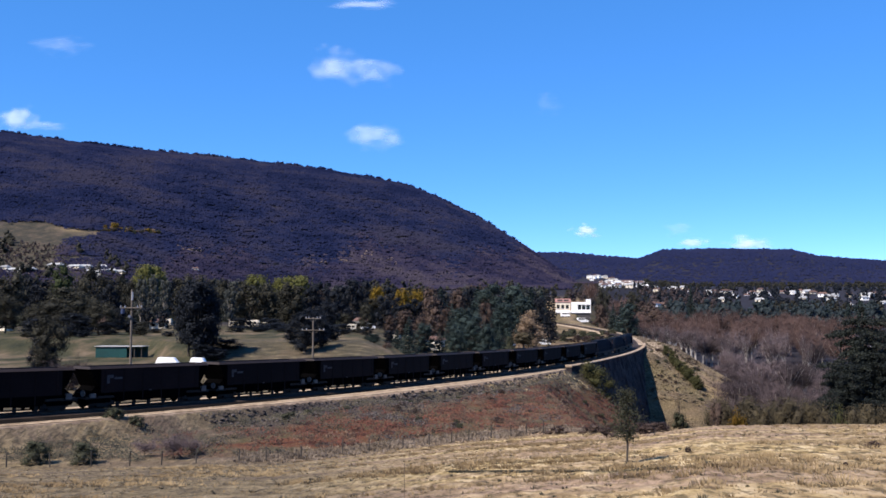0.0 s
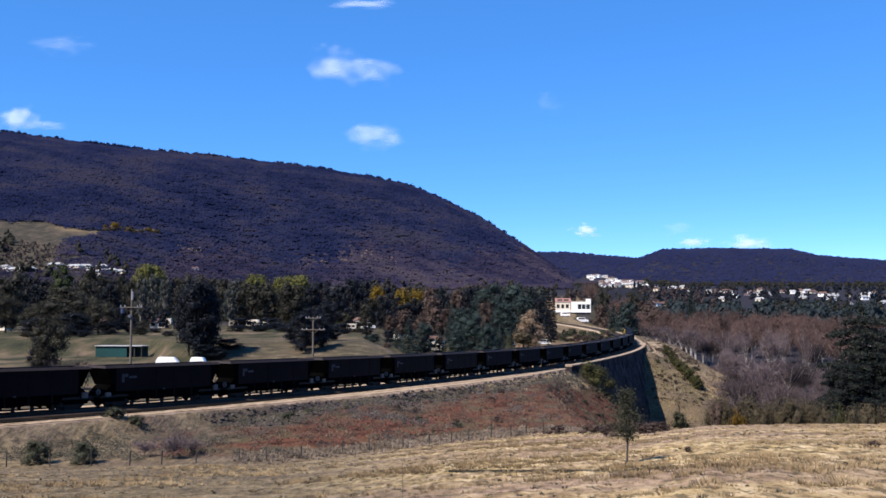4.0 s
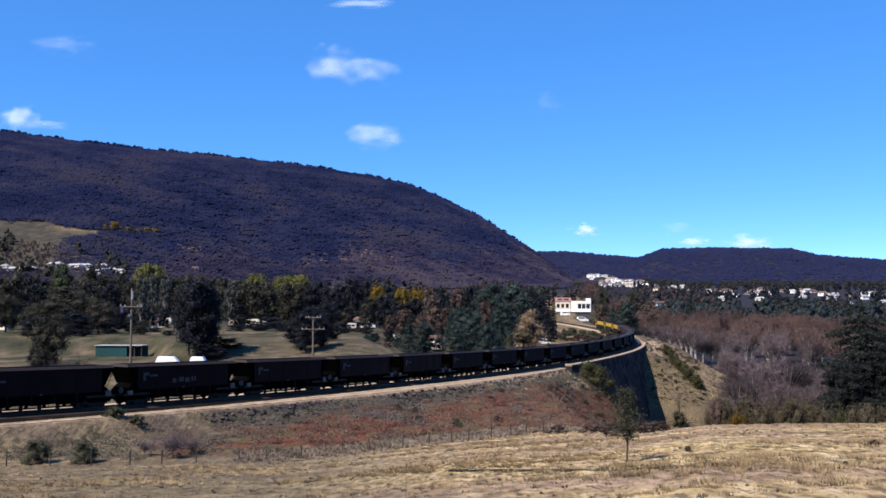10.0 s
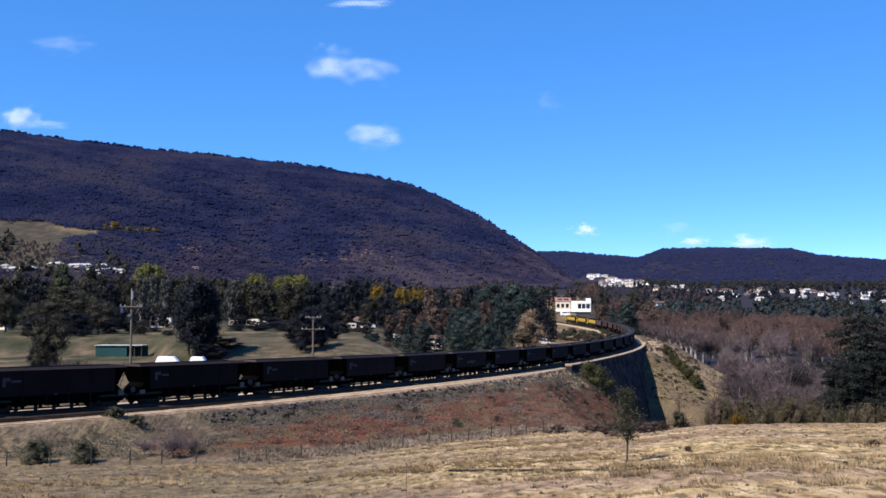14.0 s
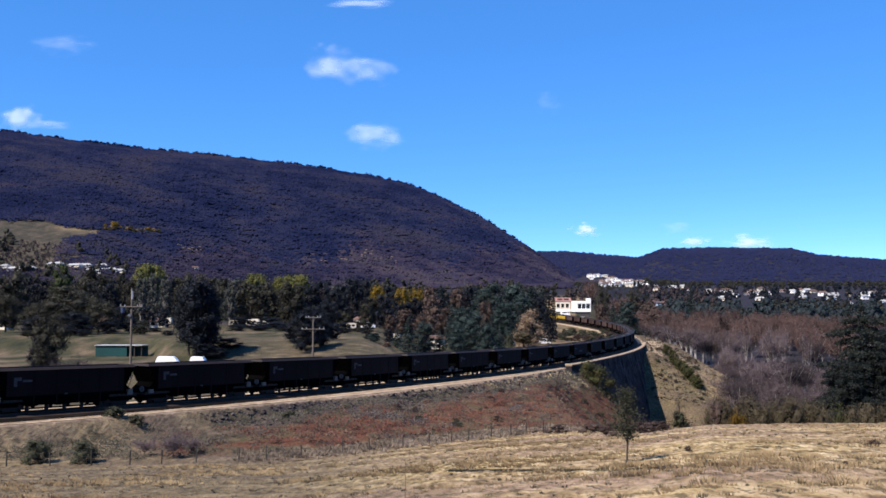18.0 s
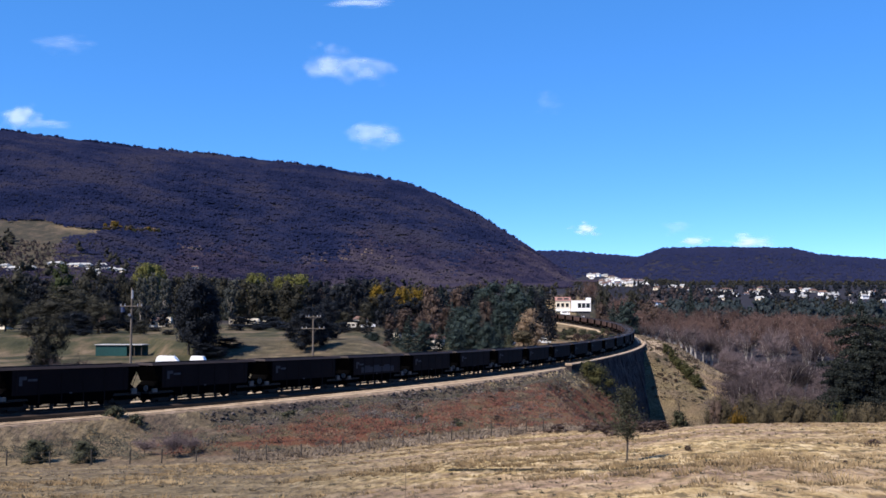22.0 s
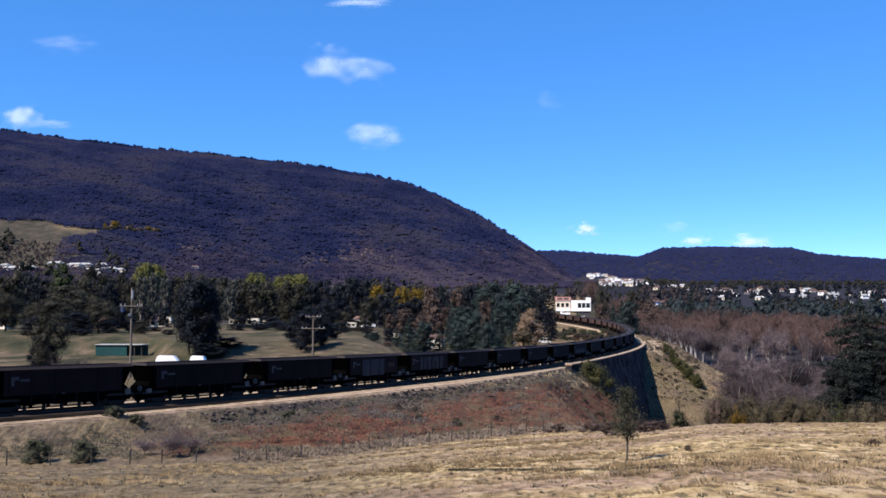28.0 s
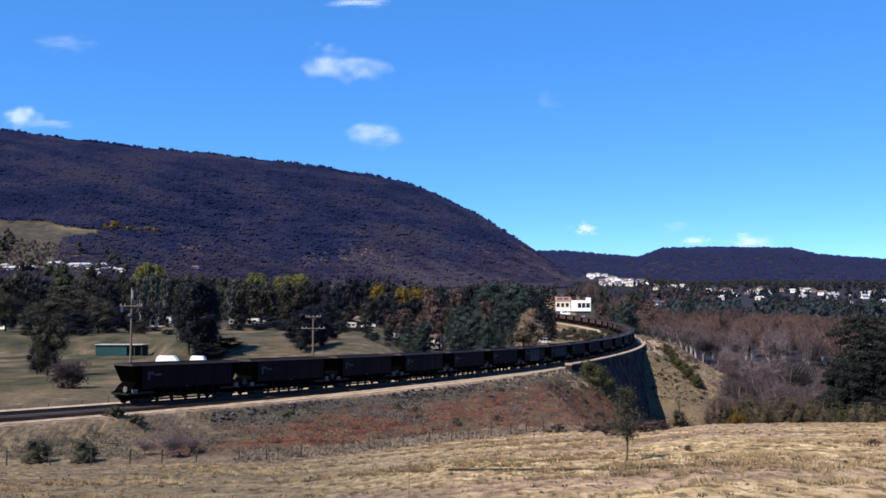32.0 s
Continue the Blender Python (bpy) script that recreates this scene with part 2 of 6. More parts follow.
def make_ground():
    ang = np.concatenate([np.arange(-180, -34, 3.0), np.arange(-34, 34, 0.16), np.arange(34, 180.1, 3.0)])
    rad = [2.0]
    while rad[-1] < 4950:
        r = rad[-1]
        step = 0.018 if r < 60 else 0.007 if r < 240 else 0.012 if r < 420 else 0.02 if r < 1000 else 0.03
        rad.append(r * (1 + step))
    rad = np.array(rad)
    A, R = np.meshgrid(np.radians(ang), rad)
    X, Y = R * np.sin(A), R * np.cos(A)
    Z = land(X, Y)
    rng = np.random.default_rng(3)
    Z = Z + (rng.random(Z.shape) - 0.5) * np.clip(R * 0.0012, 0, 0.12) * (R < 400)
    lump = np.zeros(Z.shape)
    for i in range(30):
        wave, turn, shift = rng.uniform(0.6, 2.0), rng.uniform(0, math.tau), rng.uniform(0, math.tau)
        lump += np.sin((X * math.cos(turn) + Y * math.sin(turn)) * math.tau / wave + shift) * wave * 0.0028
    Z = Z + lump * (R > 4) * (1 - smooth(85, 100, R))
    na, nr = len(ang), len(rad)
    verts = np.stack([X.ravel(), Y.ravel(), Z.ravel()], 1)
    ii, jj = np.meshgrid(np.arange(nr - 1), np.arange(na - 1), indexing="ij")
    a = (ii * na + jj).ravel()
    faces = np.stack([a, a + 1, a + na + 1, a + na], 1)
    centre = len(verts)
    verts = np.vstack([verts, [[0, 0, -1.65]]])
    fl = faces.tolist() + [[centre, j + 1, j] for j in range(na - 1)]
    me = mesh_of("ground", verts, fl, M_GROUND, True)
    ob = new("ground", me)
    tagged(ob, "dry straw-coloured grass paddock falling to a reddish embankment and wooded valley", "ground", kind="structure")
    # zone masks: red brush, green pasture, bare hill
    ld, lz, ls = line_near(verts[:, 0], verts[:, 1])
    e = edge_distance(verts[:, 0], verts[:, 1])
    x, y = verts[:, 0], verts[:, 1]
    k = np.where(y > 5, 784 + FOCAL * x / np.maximum(y, 5), 0)
    right = (x - np.interp(ls, LS, LX)) * np.sin(np.radians(np.interp(ls, KNOT, HEAD))) - (y - np.interp(ls, LS, LY)) * np.cos(np.radians(np.interp(ls, KNOT, HEAD))) > 0
    fence = np.interp(k, [-200, 0, 300, 600, 1000, 1100, 1200], [70, 70, 71, 76, 92, 80, 64])
    red = smooth(0, 6, y - fence) * right * (ls < 9.5) * (y < 260)
    green = np.where((~right) & (y < 600) & (y > 60), 1.0, 0.0)
    green = np.maximum(green, (e > 0) * (y > 230) * 1.0)
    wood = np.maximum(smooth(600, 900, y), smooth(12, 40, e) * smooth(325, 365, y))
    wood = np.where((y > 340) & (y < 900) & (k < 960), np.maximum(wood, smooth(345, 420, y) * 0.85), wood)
    lift = verts[:, 2] / np.maximum(y, 1)
    cleared = smooth(0, 1, (200 - k) / 20) * smooth(620, 700, y) * (lift < 0.098)
    earth = smooth(70, 120, k) * smooth(0, 1, (195 - k) / 10) * smooth(900, 950, y) * (lift < 0.0905) * (lift > 0.0845) * 0.7
    wood = np.maximum(wood, 0.12 * (e > 0) * (y > 230) * (y < 325))
    wood = wood * (1 - cleared) + 0.35 * cleared
    wob = 3 * np.sin(x * 0.4) + 2 * np.sin(y * 0.6 + x * 0.3)
    inner = np.interp(ls, [3, 6], [9.5, 6.6])
    red = red * np.where(ls < 7.5, smooth(0, 1, (ld + wob * np.interp(ls, [4, 6.5], [1, 0.3]) - inner) / np.interp(ls, [3, 6], [5, 1.2])), 1.0)
    wood = np.maximum(wood, 0.74 * smooth(-0.3, 0.5, ld - np.interp(ls, [0.5, 3.0], [5.0, 6.6])) * (1 - smooth(11, 18, ld + wob)) * right * (1 - smooth(3.2, 5.8, ls)) * smooth(260, 480, k + 12 * wob) * (y < 200))
    red = red * smooth(150, 520, k + 90 * np.sin(x * 0.21) + 70 * np.sin(y * 0.17 + x * 0.08))
    green = np.where((e > 0) & (y > 230) & (y < 360), 0.48, green)
    tan = (e > 0) * (y > 262) * (y < 335) * smooth(2, 7, y - 285 + (x - 66.7) * 3.1)      # bare strip above the hedge
    green = green * (1 - 0.85 * tan)
    wood = wood * (1 - tan)
    green = np.where(cleared > 0.5, 0.75 * (1 - earth), green)
    shelf = right * (e < 0) * smooth(225, 240, y) * (y < 620)
    green = np.maximum(green, 0.62 * shelf * (1 - 0.75 * smooth(-9, -6, e)))
    wood = wood * (1 - earth)
    inside = (~right) * smooth(930, 975, k) * smooth(290, 320, y) * (1 - smooth(600, 640, y)) * (0.55 + 0.35 * np.sin(x * 0.5 + 2 * np.sin(y * 0.11)))
    green = green * (1 - 0.8 * inside)
    red = np.maximum(red, 0.75 * inside)
    grey = np.maximum(np.maximum(smooth(950, 420, k) * (y < 130) * 0.74, cleared), (e > 0) * (y > 230) * (y < 360) * 1.0)
    grey = np.maximum(grey, 0.55 * shelf) * (1 - earth) * np.where((e > 0) & (y > 230) & (y < 360), 0.5, 1.0) * (1 - 0.5 * tan)
    near_line = (~right) * (y < 175) * (y > 60) * smooth(48, 22, ld)      # drier strip along the railway
    bank = (~right) * smooth(196, 206, y) * smooth(250, 238, y) * smooth(370, 420, k) * smooth(700, 660, k)
    green = green * (1 - 0.5 * near_line) * (1 - 0.55 * bank)
    grey = np.maximum(grey, np.maximum(0.9 * near_line, 0.95 * bank))
    green_line = np.exp(-((y - green_line_y(x)) / 0.5) ** 2) * (smooth(0.5, 1.0, x) * smooth(3.6, 3.0, x) + smooth(3.3, 3.8, x) * smooth(6.4, 5.9, x))      # a darker green line in the dry grass
    green = np.maximum(green, 0.8 * green_line)
    wood = np.maximum(wood, 0.22 * green_line)
    col = me.color_attributes.new("zone", "FLOAT_COLOR", "POINT")
    data = np.stack([red, green, wood, grey], 1).astype(np.float32)
    col.data.foreach_set("color", data.ravel())
    return ob


def ground_material():
    m = bpy.data.materials.new("ground")
    m.use_nodes = True
    n, l = m.node_tree.nodes, m.node_tree.links
    b = n["Principled BSDF"]
    b.inputs["Roughness"].default_value = 0.95
    b.inputs["Specular IOR Level"].default_value = 0.1
    pos = n.new("ShaderNodeNewGeometry").outputs["Position"]
    zone = n.new("ShaderNodeVertexColor")
    zone.layer_name = "zone"
    sep = n.new("ShaderNodeSeparateColor")
    l.new(zone.outputs["Color"], sep.inputs[0])

    def noise_ramp(scale, stops, detail=6, stretch=None):
        t = n.new("ShaderNodeTexNoise")
        t.inputs["Scale"].default_value = scale
        t.inputs["Detail"].default_value = detail
        t.inputs["Roughness"].default_value = 0.65
        src = pos
        if stretch:
            mp = n.new("ShaderNodeMapping")
            mp.inputs["Scale"].default_value = stretch
            l.new(pos, mp.inputs["Vector"])
            src = mp.outputs[0]
        l.new(src, t.inputs["Vector"])
        r = n.new("ShaderNodeValToRGB")
        e = r.color_ramp.elements
        for i, (p, c) in enumerate(stops):
            if i < 2:
                e[i].position, e[i].color = p, (*c, 1)
            else:
                e.new(p).color = (*c, 1)
        l.new(t.outputs["Fac"], r.inputs["Fac"])
        return r.outputs[0], t.outputs["Fac"]

    def blend(fac, a, c):
        mx = n.new("ShaderNodeMix")
        mx.data_type = "RGBA"
        l.new(fac, mx.inputs[0])
        l.new(a, mx.inputs[6])
        l.new(c, mx.inputs[7])
        return mx.outputs[2]

    dry, fine = noise_ramp(1.9, [(0.36, (0.0874, 0.0575, 0.027)), (0.44, (0.255, 0.182, 0.078)), (0.53, (0.39, 0.292, 0.146)), (0.63, (0.52, 0.41, 0.245))], 8, (1.0, 0.38, 1.0))
    pink, _ = noise_ramp(2.3, [(0.36, (0.095, 0.060, 0.046)), (0.46, (0.200, 0.136, 0.095)), (0.60, (0.325, 0.232, 0.160))], 8, (1.0, 0.4, 1.0))
    big, _ = noise_ramp(0.10, [(0.42, (0, 0, 0)), (0.58, (0.92, 0.92, 0.92))], 4, (0.35, 1.5, 1.0))
    grass = blend(big, dry, pink)
    spots, _ = noise_ramp(3.2, [(0.52, (0, 0, 0)), (0.60, (0.9, 0.9, 0.9))], 6, (1.0, 0.4, 1.0))
    dull, lump = noise_ramp(0.35, [(0.40, (0.055, 0.042, 0.022)), (0.60, (0.115, 0.085, 0.042))], 5)
    grass = blend(spots, grass, dull)
    red, _ = noise_ramp(0.17, [(0.35, (0.020, 0.015, 0.012)), (0.43, (0.088, 0.033, 0.018)), (0.52, (0.085, 0.048, 0.027)), (0.58, (0.055, 0.046, 0.024)), (0.68, (0.125, 0.09, 0.055))], 9)
    green, _ = noise_ramp(0.11, [(0.36, (0.0190, 0.0210, 0.0115)), (0.47, (0.0390, 0.0380, 0.0200)), (0.56, (0.0720, 0.0570, 0.0350)), (0.66, (0.118, 0.090, 0.0600))], 8, (1.2, 0.5, 1.0))
    # woodland floor, given the same hazy blue as the forests
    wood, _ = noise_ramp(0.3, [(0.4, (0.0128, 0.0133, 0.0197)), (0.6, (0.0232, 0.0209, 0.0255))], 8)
    grey, _ = noise_ramp(0.45, [(0.36, (0.029, 0.0250, 0.0200)), (0.47, (0.0530, 0.0440, 0.0335)), (0.58, (0.090, 0.0730, 0.0530)), (0.68, (0.205, 0.165, 0.100))], 8, (0.6, 1.0, 1.0))
    grass = blend(zone.outputs["Alpha"], grass, grey)
    c = blend(sep.outputs[0], grass, red)
    c = blend(sep.outputs[1], c, green)
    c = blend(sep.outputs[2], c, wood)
    l.new(c, b.inputs["Base Color"])
    bp = n.new("ShaderNodeBump")
    bp.inputs["Strength"].default_value = 0.9
    bp.inputs["Distance"].default_value = 0.35
    l.new(fine, bp.inputs["Height"])
    l.new(bp.outputs[0], b.inputs["Normal"])
    return m


M_GROUND = ground_material()
make_ground()


def sweep(name, profile, s0, s1, step, material, close=True, taper=None):
    """A strip along the track with the given cross-section of (side, up); taper draws it in towards the bed."""
    verts, faces = [], []
    ss = np.arange(s0, s1 + 1e-6, step)
    m = len(profile)
    for s in ss:
        for side, up in profile:
            if taper:
                side = 2.65 + (side - 2.65) * float(np.interp(s, *taper)) + float(np.interp(s, SHOULDER[0], SHOULDER[1]))
                up = up - float(np.interp(s, SHOULDER[0], SHOULDER[2]))
            verts.append(tuple(line_at(s, side, up)))
    for i in range(len(ss) - 1):
        for j in range(m if close else m - 1):
            a, b = i * m + j, i * m + (j + 1) % m
            faces.append((a, a + m, b + m, b))
    if close:
        faces.append(tuple(range(m)))
        faces.append(tuple(range((len(ss) - 1) * m, len(ss) * m))[::-1])
    return new(name, mesh_of(name, verts, faces, material))


ROAD_TAPER = ([-1.0, 0.5, 3.0, 4.5, 7.0], [0.34, 0.45, 0.9, 0.9, 0.4])
bed = sweep("track_bed", [(-2.5, -1.2), (-2.3, -0.2), (-1.9, -0.18), (2.0, -0.18), (2.7, -0.36), (2.7, -1.2)], -39, 51, 0.1, M_BALLAST)
tagged(bed, "tan ballast bed of a curving railway line", "track bed", kind="structure")
for name, profile, s0, s1 in (("access_road", [(2.65, -1.5), (2.65, -0.34), (4.2, -0.37), (6.0, -0.44), (6.9, -0.50), (7.2, -0.66), (7.3, -1.6)], -39, 7.4),
                              ("access_road", [(2.65, -1.5), (2.65, -0.34), (4.4, -0.42), (4.9, -0.55), (4.9, -1.6)], 15.5, 30),
                              ("access_road", [(-2.35, -0.19), (-2.35, -1.5), (-6.4, -1.5), (-6.2, -0.58), (-5.6, -0.30), (-4.2, -0.21)], -39, 8.0),
                              ("access_road", [(-2.65, -0.34), (-2.65, -3.5), (-9.8, -3.5), (-9.0, -2.5), (-5.2, -0.50)], 15, 34)):
    near = profile[0][0] > 0 and s1 < 8
    road = sweep(name, profile, s0, s1, 0.1, M_SHOULDER if near else M_ROAD, taper=ROAD_TAPER if near else None)
    tagged(road, "tan gravel shoulder beside the railway line", "road", kind="structure")
for a, b, h in ((2.95, 3.9, -0.325), (4.9, 6.3, -0.36)):
    strip = sweep("wheel_track", [(a, h - 0.1), (a, h), (b, h - 0.045), (b, h - 0.15)], -39, 7.4, 0.1, M_ROAD, taper=ROAD_TAPER)
    tagged(strip, "pale worn wheel track in the gravel shoulder", "road", kind="structure")
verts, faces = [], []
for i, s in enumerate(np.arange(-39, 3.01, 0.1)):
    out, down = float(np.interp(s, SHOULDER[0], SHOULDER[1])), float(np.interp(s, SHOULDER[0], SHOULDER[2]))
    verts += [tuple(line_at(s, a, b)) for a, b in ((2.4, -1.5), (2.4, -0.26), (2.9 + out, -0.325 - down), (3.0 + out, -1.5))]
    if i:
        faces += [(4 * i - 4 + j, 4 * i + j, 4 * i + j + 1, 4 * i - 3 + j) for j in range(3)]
ob = new("ballast_slope", mesh_of("ballast_slope", verts, faces, M_DARK_BALLAST))
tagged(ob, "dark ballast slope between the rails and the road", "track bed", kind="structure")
# dark ballast colour here also paints the shade between train and coping
deck = sweep("track_shoulder", [(2.65, -1.5), (2.65, -0.34), (4.1, -0.42), (4.1, -1.6)], 7.4, 15.5, 0.1, M_BALLAST)
tagged(deck, "viaduct deck shoulder in dark ballast, holding the train's shade", "track bed", kind="structure")
for side in (-0.7525, 0.7525):
    rail = sweep("rail", [(side - 0.07, -0.16), (side + 0.07, -0.16), (side + 0.035, 0), (side - 0.035, 0)], -39, 51, 0.1, M_RAIL)
    tagged(rail, "rusty steel rail on the ballast", "rail", kind="structure", group="rails")


# ---------------------------------------------------------------- the train
def wheel_mesh():
    bm = bmesh.new()
    rod(bm, (0, -0.065, 0), (0, 0.065, 0), 0.46, n=14)
    return bm


def side_panel(pts, y0, y1):
    """A solid of the outline pts in the x-z plane between y0 and y1."""
    bm = bmesh.new()
    a = [bm.verts.new((x, y0, z)) for x, z in pts]
    b = [bm.verts.new((x, y1, z)) for x, z in pts]
    bm.faces.new(a)
    bm.faces.new(b[::-1])
    for i in range(len(pts)):
        j = (i + 1) % len(pts)
        bm.faces.new([a[i], b[i], b[j], a[j]])
    bmesh.ops.recalc_face_normals(bm, faces=bm.faces)
    return bm


def bogie(parent, x, half_base=0.9):
    bm = bmesh.new()
    for y in (-0.98, 0.98):
        box(bm, x - half_base - 0.45, x + half_base + 0.45, y - 0.12, y + 0.12, 0.36, 0.70)
        box(bm, x - 0.62, x + 0.62, y - 0.14, y + 0.14, 0.16, 0.46)
        for xx in (-half_base, half_base):
            box(bm, x + xx - 0.17, x + xx + 0.17, y - 0.14, y + 0.14, 0.34, 0.66)
    box(bm, x - 0.25, x + 0.25, -1.05, 1.05, 0.5, 0.82)
    b = part("bogie", bm, M_STEEL, parent, "dark steel bogie frame")
    for xx in (-half_base, half_base):
        for y in (-0.7525, 0.7525):
            w = part("wheel", wheel_mesh(), M_STEEL, b)
            w.location = (x + xx, y, 0.46)
    return b


def build_wagon():
    e = new("coal_wagon")
    hl, bot = 7.05, 6.18      # half length of the rim and of the floor line
    # body shell: sloped ends, upright sides, inner skin
    bm = bmesh.new()
    out = [(-hl, 3.76), (-bot, 2.15), (-4.4, 1.35), (-4.0, 0.64), (4.0, 0.64), (4.4, 1.35), (bot, 2.15), (hl, 3.76)]
    rings = []
    for y in (-1.46, 1.46):
        rings.append([bm.verts.new((x, y, z)) for x, z in out])
    bm.faces.new(rings[0])
    bm.faces.new(rings[1][::-1])
    for i in range(7):
        bm.faces.new([rings[0][i + 1], rings[0][i], rings[1][i], rings[1][i + 1]])
    bmesh.ops.recalc_face_normals(bm, faces=bm.faces)
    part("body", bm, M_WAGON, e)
    # cant rail round the top, with skylight put into its lighter brown
    bm = bmesh.new()
    lo = [bm.verts.new(p) for p in ((-hl - 0.05, -1.5, 3.74), (hl + 0.05, -1.5, 3.74), (hl + 0.05, 1.5, 3.74), (-hl - 0.05, 1.5, 3.74))]
    up = [bm.verts.new(p) for p in ((-hl + 0.1, -1.28, 3.98), (hl - 0.1, -1.28, 3.98), (hl - 0.1, 1.28, 3.98), (-hl + 0.1, 1.28, 3.98))]
    inn = [bm.verts.new(p) for p in ((-hl + 0.2, -1.18, 3.98), (hl - 0.2, -1.18, 3.98), (hl - 0.2, 1.18, 3.98), (-hl + 0.2, 1.18, 3.98))]
    inl = [bm.verts.new(p) for p in ((-hl + 0.2, -1.18, 3.5), (hl - 0.2, -1.18, 3.5), (hl - 0.2, 1.18, 3.5), (-hl + 0.2, 1.18, 3.5))]
    for a, b in ((lo, up), (up, inn), (inn, inl)):
        for i in range(4):
            j = (i + 1) % 4
            bm.faces.new([a[i], a[j], b[j], b[i]])
    part("top_rim", bm, M_RIM, e, "sloping top rim, its brown lightened for the skylight on it")
    # load
    bm = bmesh.new()
    nx, ny = 14, 4
    g = [[bm.verts.new((-hl + 0.2 + (2 * hl - 0.4) * i / nx, -1.17 + 2.34 * j / ny, 3.6 + 0.2 * math.sin(math.pi * j / ny) + random.uniform(-0.06, 0.06))) for j in range(ny + 1)] for i in range(nx + 1)]
    for i in range(nx):
        for j in range(ny):
            bm.faces.new([g[i][j], g[i + 1][j], g[i + 1][j + 1], g[i][j + 1]])
    part("coal_load", bm, M_COAL, e, "black coal load")
    # far sheet is coloured as sunlit, near sheet as shaded
    part("side_sheet", boxed(-5.85, 5.85, 1.462, 1.476, 1.85, 3.7), M_SIDE_LIT, e, "reddish-brown side sheet in its sunlit tone")
    part("side_sheet", boxed(-5.85, 5.85, -1.466, -1.462, 1.5, 3.7), M_SIDE, e, "red-brown side sheet in its shaded tone")
    # side stakes
    for y in (-1, 1):
        for x in (-5.4, -3.3, -1.1, 1.1, 3.3, 5.4):
            z0 = 0.7 if abs(x) < 4 else 1.8
            bm = boxed(x - 0.06, x + 0.06, min(y * 1.46, y * 1.49), max(y * 1.46, y * 1.49), z0, 3.73)
            part("side_stake", bm, M_SIDE, e)
        part("side_sill", boxed(-7.3, 7.3, y * 1.30 - 0.06, y * 1.30 + 0.06, 0.98, 1.2), M_STEEL, e)
    # hopper doors under the floor
    for x in (-2.9, 0.0, 2.9):
        bm = bmesh.new()
        a = [bm.verts.new(p) for p in ((x - 0.7, -0.8, 0.65), (x + 0.7, -0.8, 0.65), (x + 0.7, 0.8, 0.65), (x - 0.7, 0.8, 0.65))]
        b = [bm.verts.new(p) for p in ((x - 0.4, -0.4, 0.45), (x + 0.4, -0.4, 0.45), (x + 0.4, 0.4, 0.45), (x - 0.4, 0.4, 0.45))]
        bm.faces.new(b[::-1])
        for i in range(4):
            j = (i + 1) % 4
            bm.faces.new([a[i], a[j], b[j], b[i]])
        bmesh.ops.recalc_face_normals(bm, faces=bm.faces)
        part("hopper_chute", bm, M_STEEL, e)
    # brake rigging hung between the hopper chutes
    for y in (-1.15, 1.15):
        part("brake_beam", boxed(-4.3, 4.3, y - 0.05, y + 0.05, 0.06, 0.20), M_STEEL, e)
        for x in (-3.75, -1.9, -0.15, 1.6, 3.6):
            part("hanger", boxed(x - 0.16, x + 0.16, y - 0.06, y + 0.06, 0.14, 0.70), M_STEEL, e)
    # end platforms, ladders, brake gear, couplers
    for sx in (-1, 1):
        pts = [(sx * x, z) for x, z in ((4.6, 0.55), (6.95, 0.55), (7.2, 0.95), (7.05, 1.30), (6.75, 1.65), (6.17, 2.14), (4.6, 2.14))]
        part("end_frame", side_panel(pts, -1.2, 1.2), M_WAGON, e, "black end frame over the bogie")
        part("end_platform", boxed(min(sx * 5.9, sx * 7.35), max(sx * 5.9, sx * 7.35), -1.35, 1.35, 0.95, 1.08), M_STEEL, e)
        part("coupler", boxed(min(sx * 7.3, sx * 7.85), max(sx * 7.3, sx * 7.85), -0.14, 0.14, 0.75, 1.0), M_STEEL, e)
        bm = bmesh.new()
        for y in (-0.9, 0.9):
            rod(bm, (sx * 7.1, y, 1.05), (sx * 7.1, y, 1.55), 0.02)
        rod(bm, (sx * 7.1, -0.9, 1.55), (sx * 7.1, 0.9, 1.55), 0.02)
        part("end_handrail", bm, M_STEEL, e)
        bm = bmesh.new()
        for y in (-1.42, -1.02):
            rod(bm, (sx * 6.1, y, 1.05), (sx * 7.02, y, 3.5), 0.025)
        for i in range(6):
            f = i / 5
            rod(bm, (sx * (6.19 + 0.75 * f), -1.42, 1.3 + 2.0 * f), (sx * (6.19 + 0.75 * f), -1.02, 1.3 + 2.0 * f), 0.02)
        part("ladder", bm, M_WAGON, e)
        for y in (-0.8, 0.8):
            pts = [(sx * 5.0, 1.08), (sx * 5.8, 1.08), (sx * 5.94, 1.78)]
            part("end_gusset", side_panel(pts, y - 0.05, y + 0.05), M_WAGON, e)
        bogie(e, sx * 5.35)
    part("brake_cylinder", boxed(6.3, 6.9, -1.42, -1.2, 1.08, 1.6), M_GEAR, e)
    bm = bmesh.new()
    rod(bm, (-7.5, -1.0, 1.5), (-7.4, -1.0, 1.5), 0.3, n=12)
    part("brake_wheel", bm, M_GEAR, e, "dusty grey brake wheel")
    part("valve_box", boxed(-6.9, -6.3, -1.40, -1.2, 1.08, 1.45), M_GEAR, e)
    # maker's mark: plain shapes on both sides, near the tail
    for y in (-1, 1):
        a, b = min(y * 1.462, y * 1.472), max(y * 1.462, y * 1.472)
        bm = bmesh.new()
        box(bm, -5.2, -4.9, a, b, 2.35, 3.15)
        box(bm, -4.9, -4.5, a, b, 2.85, 3.15)
        box(bm, -4.4, -3.5, a, b, 2.72, 2.92)
        part("maker_mark", bm, M_MARK, e, "faded white plain marking")
